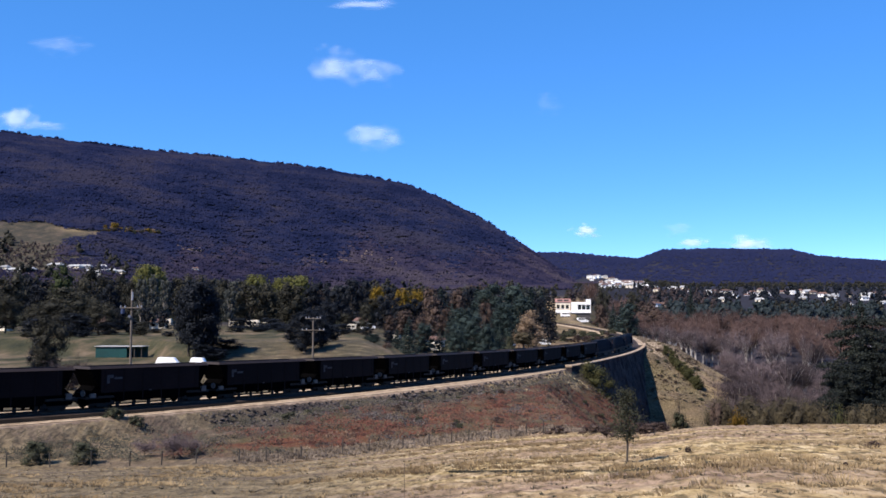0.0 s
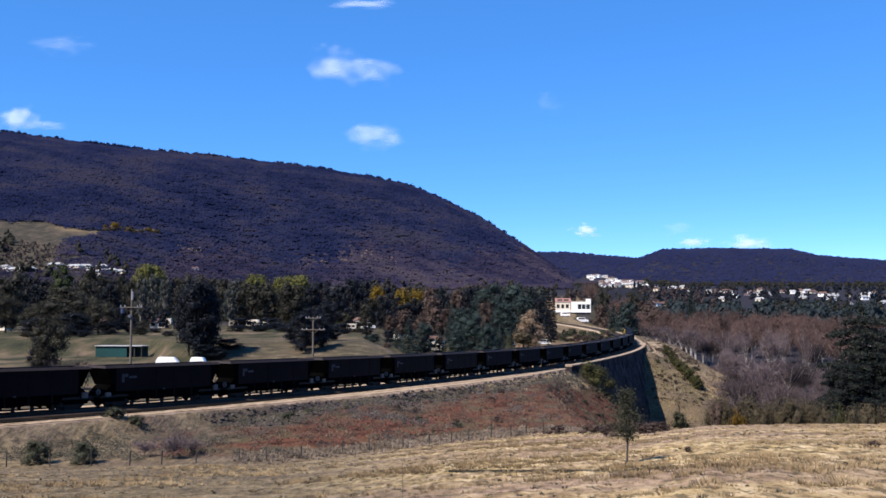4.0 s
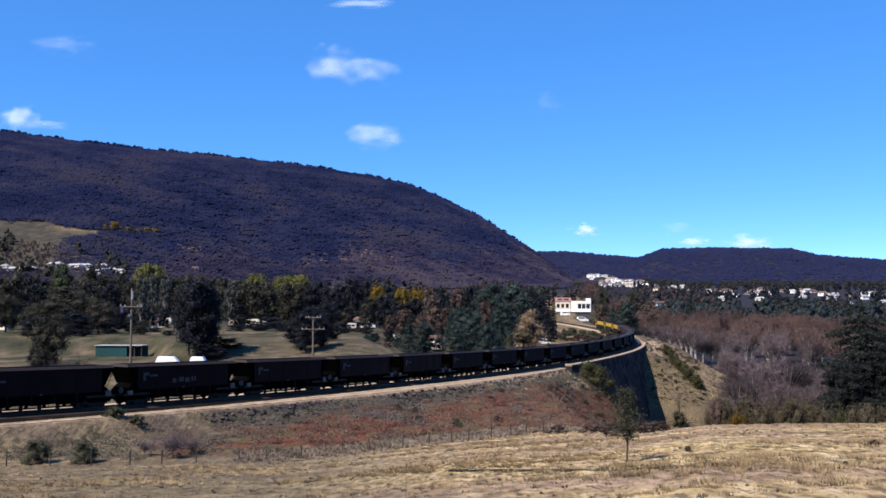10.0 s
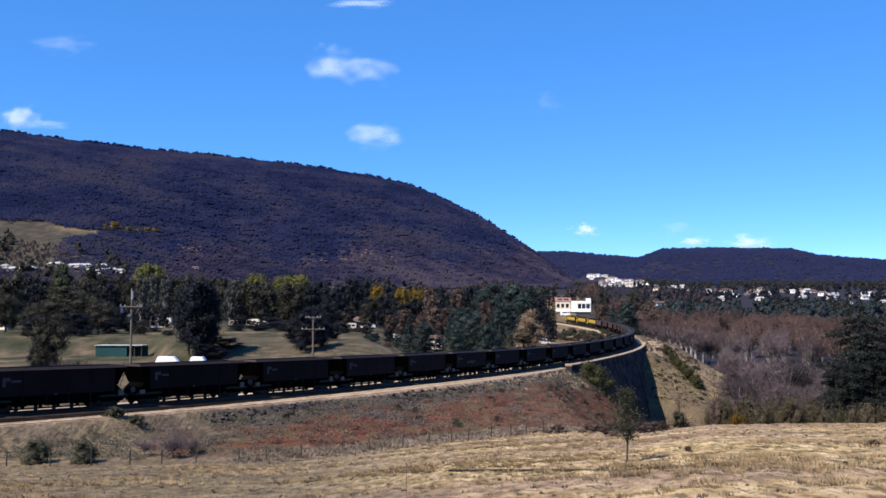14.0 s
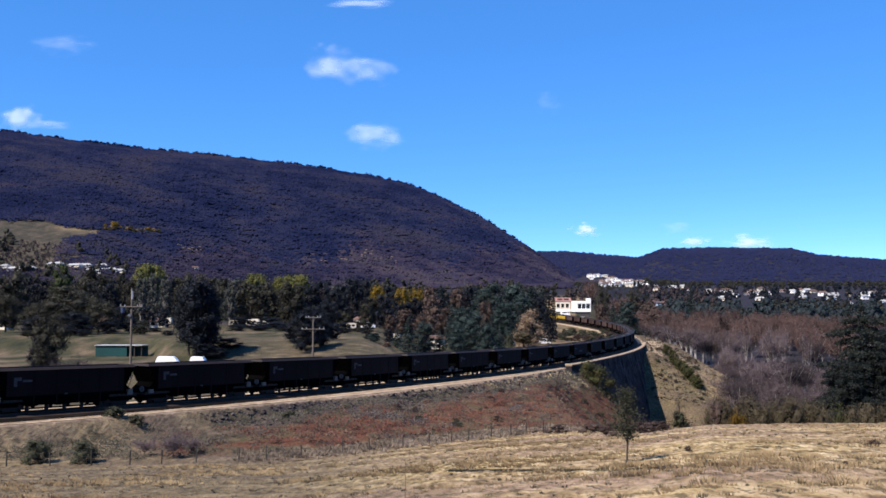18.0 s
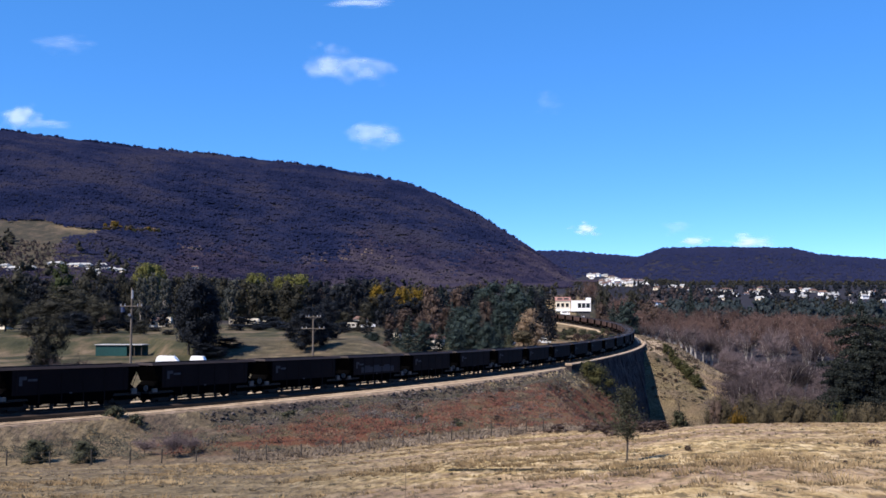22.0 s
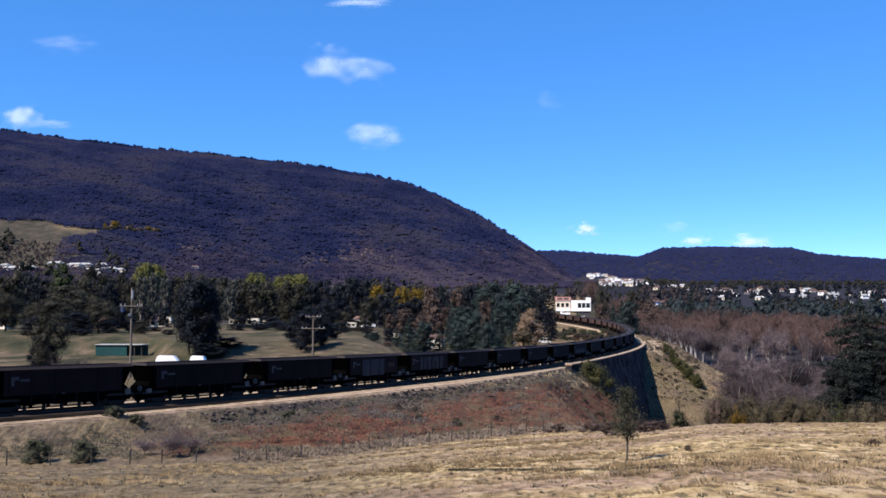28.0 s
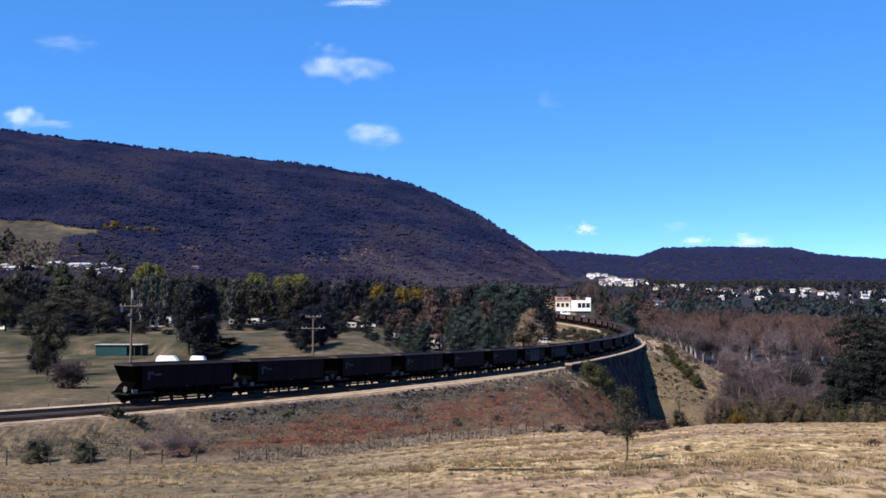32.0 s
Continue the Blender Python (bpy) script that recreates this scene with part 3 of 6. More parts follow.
        part("data_panel", boxed(-0.35, -0.05, a, b, 1.45, 1.6), M_MARK, e)
    return e


def paint_patch(wagon, kind):
    """Faded spray paint on the side of a wagon, as plain bars and blocks."""
    a, b = -1.475, -1.469
    if kind == "block":
        part("paint_patch", boxed(-3.0, 2.4, a, b, 1.3, 3.4), M_BLUEGREY, wagon, "faded blue-grey painted block")
        part("paint_streak", boxed(3.25, 5.0, a, b, 2.3, 2.9), M_RUST, wagon)
    if kind == "letters":
        for i in range(6):
            x = -3.0 + i * 1.25
            part("paint_bar", boxed(x, x + 0.85, a, b, 1.6, 3.35), M_BLUEGREY, wagon, "faded grey sprayed bar")
            if i % 2:
                part("paint_bar", boxed(x + 0.86, x + 1.2, a, b, 2.7, 3.3), M_BLUEGREY, wagon)
    if kind == "band":
        part("paint_band", boxed(-4.0, 4.2, a, b, 1.75, 2.45), M_BLUEGREY, wagon, "pale sprayed band")
        for x in (-3.2, -0.9, 1.7):
            part("paint_block", boxed(x, x + 1.3, a - 0.004, a, 1.95, 2.65), M_BLUEGREY, wagon)
    if kind == "scrawl":
        for i in range(4):
            part("paint_dab", boxed(-1.6 + i * 0.8, -1.0 + i * 0.8, a, b, 2.0 + 0.1 * (i % 2), 2.45 + 0.1 * (i % 2)), M_MARK, wagon, "small pale dab of paint")


M_YELLOW = ramp_mat("yellow_paint", [(0.319, 0.209, 0.0174), (0.418, 0.29, 0.0348)], 1, 6, 0.45, 0.05)
M_NAVY = ramp_mat("navy_paint_and_shade", [(0.0042, 0.0066, 0.0135), (0.0070, 0.0108, 0.0205)], 1, 6, 0.8, 0.05, spec=0.05)
M_GLASS = ramp_mat("dark_glass", [(0.01, 0.012, 0.015), (0.02, 0.022, 0.025)], 1, 6, 0.08, 0.0, spec=0.6)


def build_loco():
    e = new("diesel_locomotive")
    part("frame", boxed(-10.4, 10.4, -1.4, 1.4, 1.05, 1.4), M_STEEL, e)
    # hood and cab carry shade as navy; only the sunlit flank is yellow
    bm = bmesh.new()
    box(bm, -9.6, 6.2, -1.1, 1.1, 1.4, 3.75)
    bmesh.ops.bevel(bm, geom=bm.edges[:], offset=0.15, segments=2, affect="EDGES")
    part("hood", bm, M_NAVY, e, "engine hood in navy, the tone of its shaded side")
    part("hood_side", boxed(-9.3, 6.1, 1.10, 1.14, 2.0, 3.6), M_YELLOW, e, "yellow side of the hood")
    bm = side_panel([(6.2, 1.4), (8.7, 1.4), (8.7, 2.6), (8.3, 4.1), (6.2, 4.1)], -1.42, 1.42)
    cab = part("cab", bm, M_NAVY, e, "driver's cab in navy, the tone of its shaded side")
    part("cab_side", boxed(6.25, 8.2, 1.422, 1.442, 1.45, 4.05), M_YELLOW, cab, "yellow side of the cab")
    for y in (-1.432, 1.454):
        part("cab_window", boxed(6.7, 7.9, y - 0.01, y + 0.01, 2.9, 3.6), M_GLASS, cab)
    part("nose", side_panel([(8.7, 1.4), (10.2, 1.4), (10.2, 2.3), (9.9, 2.7), (8.7, 2.8)], -1.0, 1.0), M_NAVY, e)
    part("roof_gear", boxed(-8.5, 4.5, -0.8, 0.8, 3.75, 4.15), M_NAVY, e)
    part("exhaust", boxed(-1.2, -0.2, -0.4, 0.4, 4.15, 4.35), M_STEEL, e)
    part("fuel_tank", boxed(-2.6, 2.6, -1.3, 1.3, 0.35, 1.05), M_STEEL, e)
    part("side_stripe", boxed(-9.4, 6.1, -1.13, 1.13, 1.45, 1.95), M_NAVY, e)
    for y in (-1.36, 1.36):
        bm = bmesh.new()
        for i in range(11):
            rod(bm, (-9.8 + i * 1.6, y, 1.4), (-9.8 + i * 1.6, y, 2.35), 0.02, n=4)
        rod(bm, (-9.8, y, 2.35), (6.2, y, 2.35), 0.02, n=4)
        part("handrail", bm, M_STEEL, e)
    for sx in (-1, 1):
        bogie(e, sx * 6.6, 1.7)
        part("coupler", boxed(min(sx * 10.3, sx * 10.95), max(sx * 10.3, sx * 10.95), -0.14, 0.14, 0.75, 1.0), M_STEEL, e)
    return e


WAGONS = 42
MOVERS = []      # (object, offset of its middle from the tail in wagon lengths, half bogie spacing in wagon lengths)
first = build_wagon()
PAINT = {6: "block", 7: "letters", 12: "band", 22: "scrawl"}
for j in range(WAGONS):
    w = first if j == 0 else copy_thing(first, Matrix())
    if j in PAINT:
        paint_patch(w, PAINT[j])
    note = {6: "with a blue-grey painted block", 7: "with grey sprayed bars", 12: "with a pale sprayed band", 22: "with a small pale scrawl"}.get(j, "with a faded white mark on rails")
    tagged(w, "dark brown coal wagon " + note, "railway wagon", "wagons of the coal train")
    MOVERS.append((w, j + 0.5, 5.35 / UNIT))
loco = build_loco()
for j in range(3):
    w = loco if j == 0 else copy_thing(loco, Matrix())
    tagged(w, "yellow diesel locomotive with its shaded side in navy, hauling the coal train", "locomotive", "locomotives of the coal train")
    MOVERS.append((w, WAGONS + (0.5 + j) * 22.0 / UNIT, 6.6 / UNIT))


def ride(s, half):
    a, b = line_at(s - half), line_at(s + half)
    x = (b - a).normalized()
    y = Vector((-x.y, x.x, 0)).normalized()
    z = x.cross(y)
    m = Matrix((x, y, z)).transposed().to_4x4()
    m.translation = (a + b) / 2
    return m


def motions():
    for ob, rows in CLOUDS:
        walk(ob, rows)
    lean = ((0, 0.1), (3, -0.2), (6, 0.2), (8.5, -0.25), (10, 0.3), (12, 0.0), (14, 0.33), (17, 0.07), (20, 0.6), (22.5, 0.1), (25, -0.33), (28, -0.3), (30, -0.33), (32, 0.65))
    walk(STEM, [(t, pose(-0.122, 3.0, STEM_Z, 0, a, 0)) for t, a in lean])
    for ob, off, half in MOVERS:
        walk(ob, [(t, ride(rear_at(t) + off, half)) for t in np.arange(0, 32.01, 1.0).tolist()])


# ---------------------------------------------------------------- woods on the hills
bm = bmesh.new()
bmesh.ops.create_icosphere(bm, subdivisions=1, radius=1)
BALL_V = np.array([v.co[:] for v in bm.verts])
BALL_F = np.array([[v.index for v in f.verts] for f in bm.faces])
bm.free()


OCT_V = np.array([(1, 0, 0), (-1, 0, 0), (0, 1, 0), (0, -1, 0), (0, 0, 1), (0, 0, -1)], float)
OCT_F = np.array([(0, 2, 4), (2, 1, 4), (1, 3, 4), (3, 0, 4), (2, 0, 5), (1, 2, 5), (3, 1, 5), (0, 3, 5)])


def clumps(centres, radii, rng, flat=0.8, rough=0.35, base=None):
    n = len(centres)
    ICO_V, ICO_F = base or (BALL_V, BALL_F)
    v = ICO_V[None] * (1 + (rng.random((n, len(ICO_V), 1)) - 0.5) * 2 * rough)
    v = v * radii[:, None, None] * np.array([1, 1, flat])
    v = v + centres[:, None, :]
    f = ICO_F[None] + (np.arange(n) * len(ICO_V))[:, None, None]
    return v.reshape(-1, 3), f.reshape(-1, 3)


def quads(c, size, rng, tall=0.7, out=None, jitter=0.75):
    """Small bent leaf sprays, one at each place, turned outwards where out is given."""
    n = len(c)
    nn = rng.normal(size=(n, 3))
    nn /= np.linalg.norm(nn, axis=1, keepdims=True)
    if out is not None:
        nn = out + nn * jitter
        nn /= np.linalg.norm(nn, axis=1, keepdims=True) + 1e-9
    a = np.cross(nn, rng.normal(size=(n, 3)))
    a /= np.linalg.norm(a, axis=1, keepdims=True) + 1e-9
    b = np.cross(nn, a)
    sz = np.asarray(size) * np.ones(n) * rng.uniform(0.6, 1.4, n)
    a, b = a * sz[:, None], b * sz[:, None] * tall
    lift = nn * sz[:, None] * -0.2
    v = np.stack([c - a + lift, c - b, c + a + lift, c + b], 1).reshape(-1, 3)
    f = np.arange(n * 4).reshape(-1, 4)
    return v, f


def merge(lists):
    v, f, o = [], [], 0
    for vv, ff in lists:
        v.append(np.asarray(vv))
        f += (np.asarray(ff) + o).tolist()
        o += len(vv)
    return np.vstack(v), f


def ball(rng, n):
    p = rng.normal(size=(n, 3))
    p /= np.linalg.norm(p, axis=1, keepdims=True)
    return p


# blue of the hazy distance is mixed into all three forest colours
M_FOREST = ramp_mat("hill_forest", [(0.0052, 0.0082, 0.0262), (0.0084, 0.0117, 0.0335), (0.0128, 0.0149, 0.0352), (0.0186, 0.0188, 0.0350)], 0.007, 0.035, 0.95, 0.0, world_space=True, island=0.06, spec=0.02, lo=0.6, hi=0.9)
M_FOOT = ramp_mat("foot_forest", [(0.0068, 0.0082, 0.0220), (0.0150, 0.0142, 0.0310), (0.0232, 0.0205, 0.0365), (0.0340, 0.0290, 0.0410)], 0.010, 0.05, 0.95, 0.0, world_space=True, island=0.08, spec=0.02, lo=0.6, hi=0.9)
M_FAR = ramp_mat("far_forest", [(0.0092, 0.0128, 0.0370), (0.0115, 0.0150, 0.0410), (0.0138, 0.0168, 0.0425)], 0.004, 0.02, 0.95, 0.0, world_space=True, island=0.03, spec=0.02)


def hill_forest():
    rng = np.random.default_rng(11)
    n = 84000
    k = rng.uniform(-120, 1130, n)
    d = np.concatenate([rng.uniform(1000, 2330, 66000), rng.uniform(620, 1100, 18000)])
    x = (k - 784) / FOCAL * d
    z = land(x, d)
    lift = z / d
    row = (0.0947 - lift) * FOCAL        # how far below the top of the cleared slope
    wob = 7 * np.sin(k * 0.05) + 5 * np.sin(k * 0.13 + 1)
    bare = (row > np.interp(k, [0, 80, 120, 185], [-4, -4, 9, 13])) & (row < 84) & (k < np.interp(row, [8, 17, 26, 40, 84], [186, 182, 132, 104, 96]) + wob) & (rng.random(n) > 0.004)
    low = (d < 1000) & (lift < 0.030)
    far = np.interp(k, [0, 700, 1000, 1130], [2300, 2200, 1750, 1500])
    keep = (~bare) & (~low) & (d < far + 30)
    k, d, x, z = k[keep], d[keep], x[keep], z[keep]
    k0 = (k > 1005) & (d < 1480)
    k, d, x, z = k[~k0], d[~k0], x[~k0], z[~k0]
    r = rng.uniform(3.0, 6.2, len(k)) * np.interp(d, [600, 1300], [0.6, 1.0])
    c = np.stack([x, d, z + r * 0.30], 1)
    # loose sprays round each crown break up its outline
    m = 6
    out = ball(rng, len(c) * m)
    out[:, 2] = np.abs(out[:, 2])
    p = np.repeat(c, m, 0) + out * np.array([1.3, 1.3, 0.26]) * np.repeat(r, m)[:, None] * rng.uniform(0.75, 1.1, (len(c) * m, 1))
    v2, f2 = quads(p, np.repeat(r * np.interp(d, [650, 1400], [0.5, 1.0]), m) * 0.55, rng, 0.7, np.array([0.0, -0.6, 0.8]) + out * 0.2, 0.12)
    # taller trees standing out along the crest, in loose groups
    kc = rng.uniform(-100, 1000, 2600)
    group = np.sin(kc * 0.09) + np.sin(kc * 0.037 + 1) + 0.8 * np.sin(kc * 0.31 + 2)
    kc = kc[group + rng.normal(size=len(kc)) * 0.9 > 0.1]
    reach = np.arange(1100, 2420, 20.0)
    steps = np.arange(-120, 1021, 20.0)
    skyline = [reach[np.argmax(land((q - 784) / FOCAL * reach, reach) / reach)] for q in steps]
    dc = np.interp(kc, steps, skyline) - rng.uniform(-15, 30, len(kc))
    xc = (kc - 784) / FOCAL * dc
    rc = rng.uniform(2.0, 5.0, len(kc))
    cc = np.stack([xc, dc, land(xc, dc) + rc * 0.2 + 5 * rng.random(len(kc)) ** 3], 1)
    v3, f3 = clumps(cc, rc, rng, 0.8, 0.35)
    oc = ball(rng, len(cc) * 14)
    pc = np.repeat(cc, 14, 0) + oc * np.repeat(rc, 14)[:, None] * rng.uniform(0.8, 1.3, (len(oc), 1))
    v4, f4 = quads(pc, np.repeat(rc, 14) * 0.3, rng, 0.7, oc, 0.6)
    # browner, barer woods round the foot of the ridge
    lift = z / d
    edge = 0.062 + 0.012 * np.sin(k * 0.021) + 0.006 * np.sin(k * 0.06 + 1) + np.interp(k, [0, 500, 1000], [-0.004, -0.004, 0.010]) + rng.normal(size=len(k)) * 0.006
    foot = np.repeat(lift < edge, m)
    fq = f2.reshape(-1, 4)
    pick = np.repeat(foot, 4)
    nf = int(foot.sum())
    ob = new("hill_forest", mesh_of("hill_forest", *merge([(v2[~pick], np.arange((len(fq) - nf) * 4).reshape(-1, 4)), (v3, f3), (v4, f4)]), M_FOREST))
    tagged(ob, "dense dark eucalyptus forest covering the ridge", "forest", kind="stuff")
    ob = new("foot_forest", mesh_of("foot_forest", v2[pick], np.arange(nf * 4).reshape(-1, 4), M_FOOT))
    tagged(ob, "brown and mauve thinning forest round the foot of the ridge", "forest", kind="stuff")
    n = 17000
    k = rng.uniform(860, 1640, n)
    d = rng.uniform(2300, 4400, n)
    x = (k - 784) / FOCAL * d
    z = land(x, d)
    r = rng.uniform(6, 12, n)
    c = np.stack([x, d, z + r * 0.3], 1)
    out = ball(rng, n * 6)
    p = np.repeat(c, 6, 0) + out * np.array([1.1, 1.1, 0.24]) * np.repeat(r, 6)[:, None] * rng.uniform(0.6, 1.0, (n * 6, 1))
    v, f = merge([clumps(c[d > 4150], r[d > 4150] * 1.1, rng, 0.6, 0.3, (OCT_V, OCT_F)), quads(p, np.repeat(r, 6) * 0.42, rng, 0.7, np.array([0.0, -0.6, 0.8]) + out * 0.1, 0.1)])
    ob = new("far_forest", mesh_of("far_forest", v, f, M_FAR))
    tagged(ob, "distant dark forest on the far range, blue haze in its colour", "forest", kind="stuff")


hill_forest()


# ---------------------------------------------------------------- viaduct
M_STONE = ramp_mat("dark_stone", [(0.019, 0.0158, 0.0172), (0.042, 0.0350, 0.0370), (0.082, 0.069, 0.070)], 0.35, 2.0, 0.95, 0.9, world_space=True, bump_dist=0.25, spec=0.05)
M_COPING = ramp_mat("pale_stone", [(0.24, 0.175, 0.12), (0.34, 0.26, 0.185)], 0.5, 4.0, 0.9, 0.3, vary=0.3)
M_DARK = ramp_mat("dark_void", [(0.012, 0.012, 0.012), (0.02, 0.02, 0.02)], 1, 4, 1.0, 0.0)


def viaduct():
    e = new("stone_viaduct")
    tagged(e, "dark battered stone viaduct wall with pale coping under the railway", "viaduct")
    e.location = line_at(8.0, 0, -1.0)
    s_list = np.arange(7.4, 15.61, 0.05)
    # wall in courses that step out a little downwards
    for c in range(16):
        top, bot = -0.55 - c * 1.6, -0.55 - (c + 1) * 1.6
        a = 4.55 + (c * 1.6) * 0.235
        b = a + 1.6 * 0.235
        verts, faces = [], []
        for s in s_list:
            for side, up in ((-2.9, top), (a, top), (b, bot + 0.06), (b - 0.05, bot), (-2.9, bot)):
                verts.append(tuple(line_at(s, side, up) - e.location))
        m = 5
        for i in range(len(s_list) - 1):
            for j in range(m):
                p, q = i * m + j, i * m + (j + 1) % m
                faces.append((p, q, q + m, p + m))
        faces.append(tuple(range(m))[::-1])
        faces.append(tuple(range((len(s_list) - 1) * m, len(s_list) * m)))
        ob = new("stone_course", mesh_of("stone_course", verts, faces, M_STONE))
        ob.parent = e
    # buttress strips
    for s in (9.3, 10.7, 12.1, 13.3):
        bm = bmesh.new()
        pts = []
        for ds in (-0.06, 0.06):
            for side, up in ((4.5, -0.9), (4.85, -0.9), (10.5, -24), (10.0, -24)):
                pts.append(bm.verts.new(line_at(s + ds, side, up) - e.location))
        for f in ((0, 1, 2, 3), (7, 6, 5, 4), (0, 4, 5, 1), (1, 5, 6, 2), (2, 6, 7, 3), (3, 7, 4, 0)):
            bm.faces.new([pts[i] for i in f])
        bmesh.ops.recalc_face_normals(bm, faces=bm.faces)
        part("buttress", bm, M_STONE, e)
    # rough blocks standing proud of the courses
    rng = random.Random(17)
    bm = bmesh.new()
    for i in range(1500):
        s0, up = rng.uniform(8.1, 15.4), -0.8 - rng.uniform(0, 1) * 17
        ds, dz, pr = rng.uniform(0.02, 0.045), rng.uniform(0.2, 0.4), rng.uniform(0.04, 0.2)
        v = []
        for o in (-0.1, pr):
            for a, b in ((-ds, dz), (ds, dz), (ds, -dz), (-ds, -dz)):
                v.append(bm.verts.new(line_at(s0 + a * (1 if o < 0 else 0.85), 4.55 + (-up - b - 0.55) * 0.235 + o, up + b) - e.location))
        for f in ((4, 5, 6, 7), (0, 1, 5, 4), (1, 2, 6, 5), (2, 3, 7, 6), (3, 0, 4, 7)):
            bm.faces.new([v[q] for q in f])
    bmesh.ops.recalc_face_normals(bm, faces=bm.faces)
    blocks = part("rough_stonework", bm, M_STONE, e)
    tagged(blocks, kind="stuff")
    # drain holes
    for s, up in ((11.3, -4.2), (11.3, -7.5), (12.6, -4.0), (12.6, -7.3), (13.2, -4.0)):
        bm = bmesh.new()
        off = 4.55 + (-up - 0.55) * 0.235
        pts = []
        for ds, dz in ((-0.03, 0), (0.03, 0), (0.03, 1.6), (0, 2.0), (-0.03, 1.6)):
            side = off + 0.06 - dz * 0.235
            pts.append(line_at(s + ds, side, up + dz) - e.location)
        front = [bm.verts.new(p) for p in pts]
        back = [bm.verts.new(line_at(s, 3.0, up + 0.5) - e.location + (p - pts[0]) * 0.8) for p in pts]
        bm.faces.new(front)
        for i in range(5):
            bm.faces.new([front[i], back[i], back[(i + 1) % 5], front[(i + 1) % 5]])
        bmesh.ops.recalc_face_normals(bm, faces=bm.faces)
        part("drain_hole", bm, M_DARK, e, "dark arched drain hole")
    # parapet under the coping
    verts, faces = [], []
    for s in s_list:
        for side, up in ((4.12, -0.6), (4.12, 0.1), (4.72, 0.1), (4.72, -0.6)):
            verts.append(tuple(line_at(s, side, up) - e.location))
    for i in range(len(s_list) - 1):
        for j in range(4):
            p, q = i * 4 + j, i * 4 + (j + 1) % 4
            faces.append((p, q, q + 4, p + 4))
    faces += [(3, 2, 1, 0), tuple(range((len(s_list) - 1) * 4, len(s_list) * 4))]
    ob = new("parapet", mesh_of("parapet", verts, faces, M_STONE))
    ob.parent = e
    # coping stones
    bm = bmesh.new()
    prof = [(-0.5, -0.12), (-0.5, -0.02), (-0.3, 0.14), (0.42, 0.14), (0.42, -0.12)]
    ends = [[bm.verts.new((x, y, z)) for y, z in prof] for x in (-0.74, 0.74)]
    bm.faces.new(ends[0])
    bm.faces.new(ends[1][::-1])
    for q in range(5):
        bm.faces.new([ends[0][q], ends[0][(q + 1) % 5], ends[1][(q + 1) % 5], ends[1][q]])
    bmesh.ops.recalc_face_normals(bm, faces=bm.faces)
    bmesh.ops.bevel(bm, geom=bm.edges[:], offset=0.025, segments=1, affect="EDGES")
    stone = bpy.data.meshes.new("coping_stone")
    bm.to_mesh(stone)
    bm.free()
    stone.materials.append(M_COPING)
    rng = random.Random(5)
    s = 7.44
    while s < 15.5:
        ob = new("coping_stone", stone)
        ob.parent = e
        h = math.radians(float(np.interp(s, KNOT, HEAD)))
        ob.matrix_local = Matrix.Translation(line_at(s, 4.5, 0.20 + rng.uniform(-0.02, 0.02)) - e.location) @ Matrix.Rotation(h + rng.uniform(-0.01, 0.01), 4, "Z")
        s += 1.5 / UNIT * (1 + 0.01)
    bm = bmesh.new()
    box(bm, -0.55, 0.55, -0.55, 0.55, -2.6, 0.25)
    bmesh.ops.bevel(bm, geom=bm.edges[:], offset=0.06, segments=1, affect="EDGES")
    pillar = part("end_pillar", bm, M_STONE, e, "dark stone end pillar")
    pillar.matrix_local = Matrix.Translation(line_at(7.38, 4.6, -0.3) - e.location)
    bm = bmesh.new()
    box(bm, -0.65, 0.65, -0.65, 0.65, 0.25, 0.75)
    bmesh.ops.bevel(bm, geom=bm.edges[:], offset=0.08, segments=1, affect="EDGES")
    part("pillar_cap", bm, M_COPING, pillar, "pale stone cap")


viaduct()

# ---------------------------------------------------------------- trees
M_BARK = ramp_mat("bark", [(0.0348, 0.029, 0.0232), (0.0754, 0.0638, 0.0522)], 1.5, 8, 0.95, 0.4)
M_PALE = ramp_mat("pale_bark", [(0.17, 0.15, 0.131), (0.274, 0.247, 0.221)], 0.8, 5, 0.9, 0.2)
M_GHOST = ramp_mat("white_bark", [(0.21, 0.195, 0.185), (0.36, 0.34, 0.325)], 0.8, 5, 0.9, 0.2)
M_TWIG = ramp_mat("bare_twigs", [(0.024, 0.019, 0.022), (0.060, 0.045, 0.049), (0.108, 0.083, 0.088)], 0.2, 2, 0.95, 0.0, vary=0.6)
M_TWIG_B = ramp_mat("russet_twigs", [(0.052, 0.033, 0.030), (0.094, 0.058, 0.050)], 0.2, 2, 0.95, 0.0, vary=0.4)
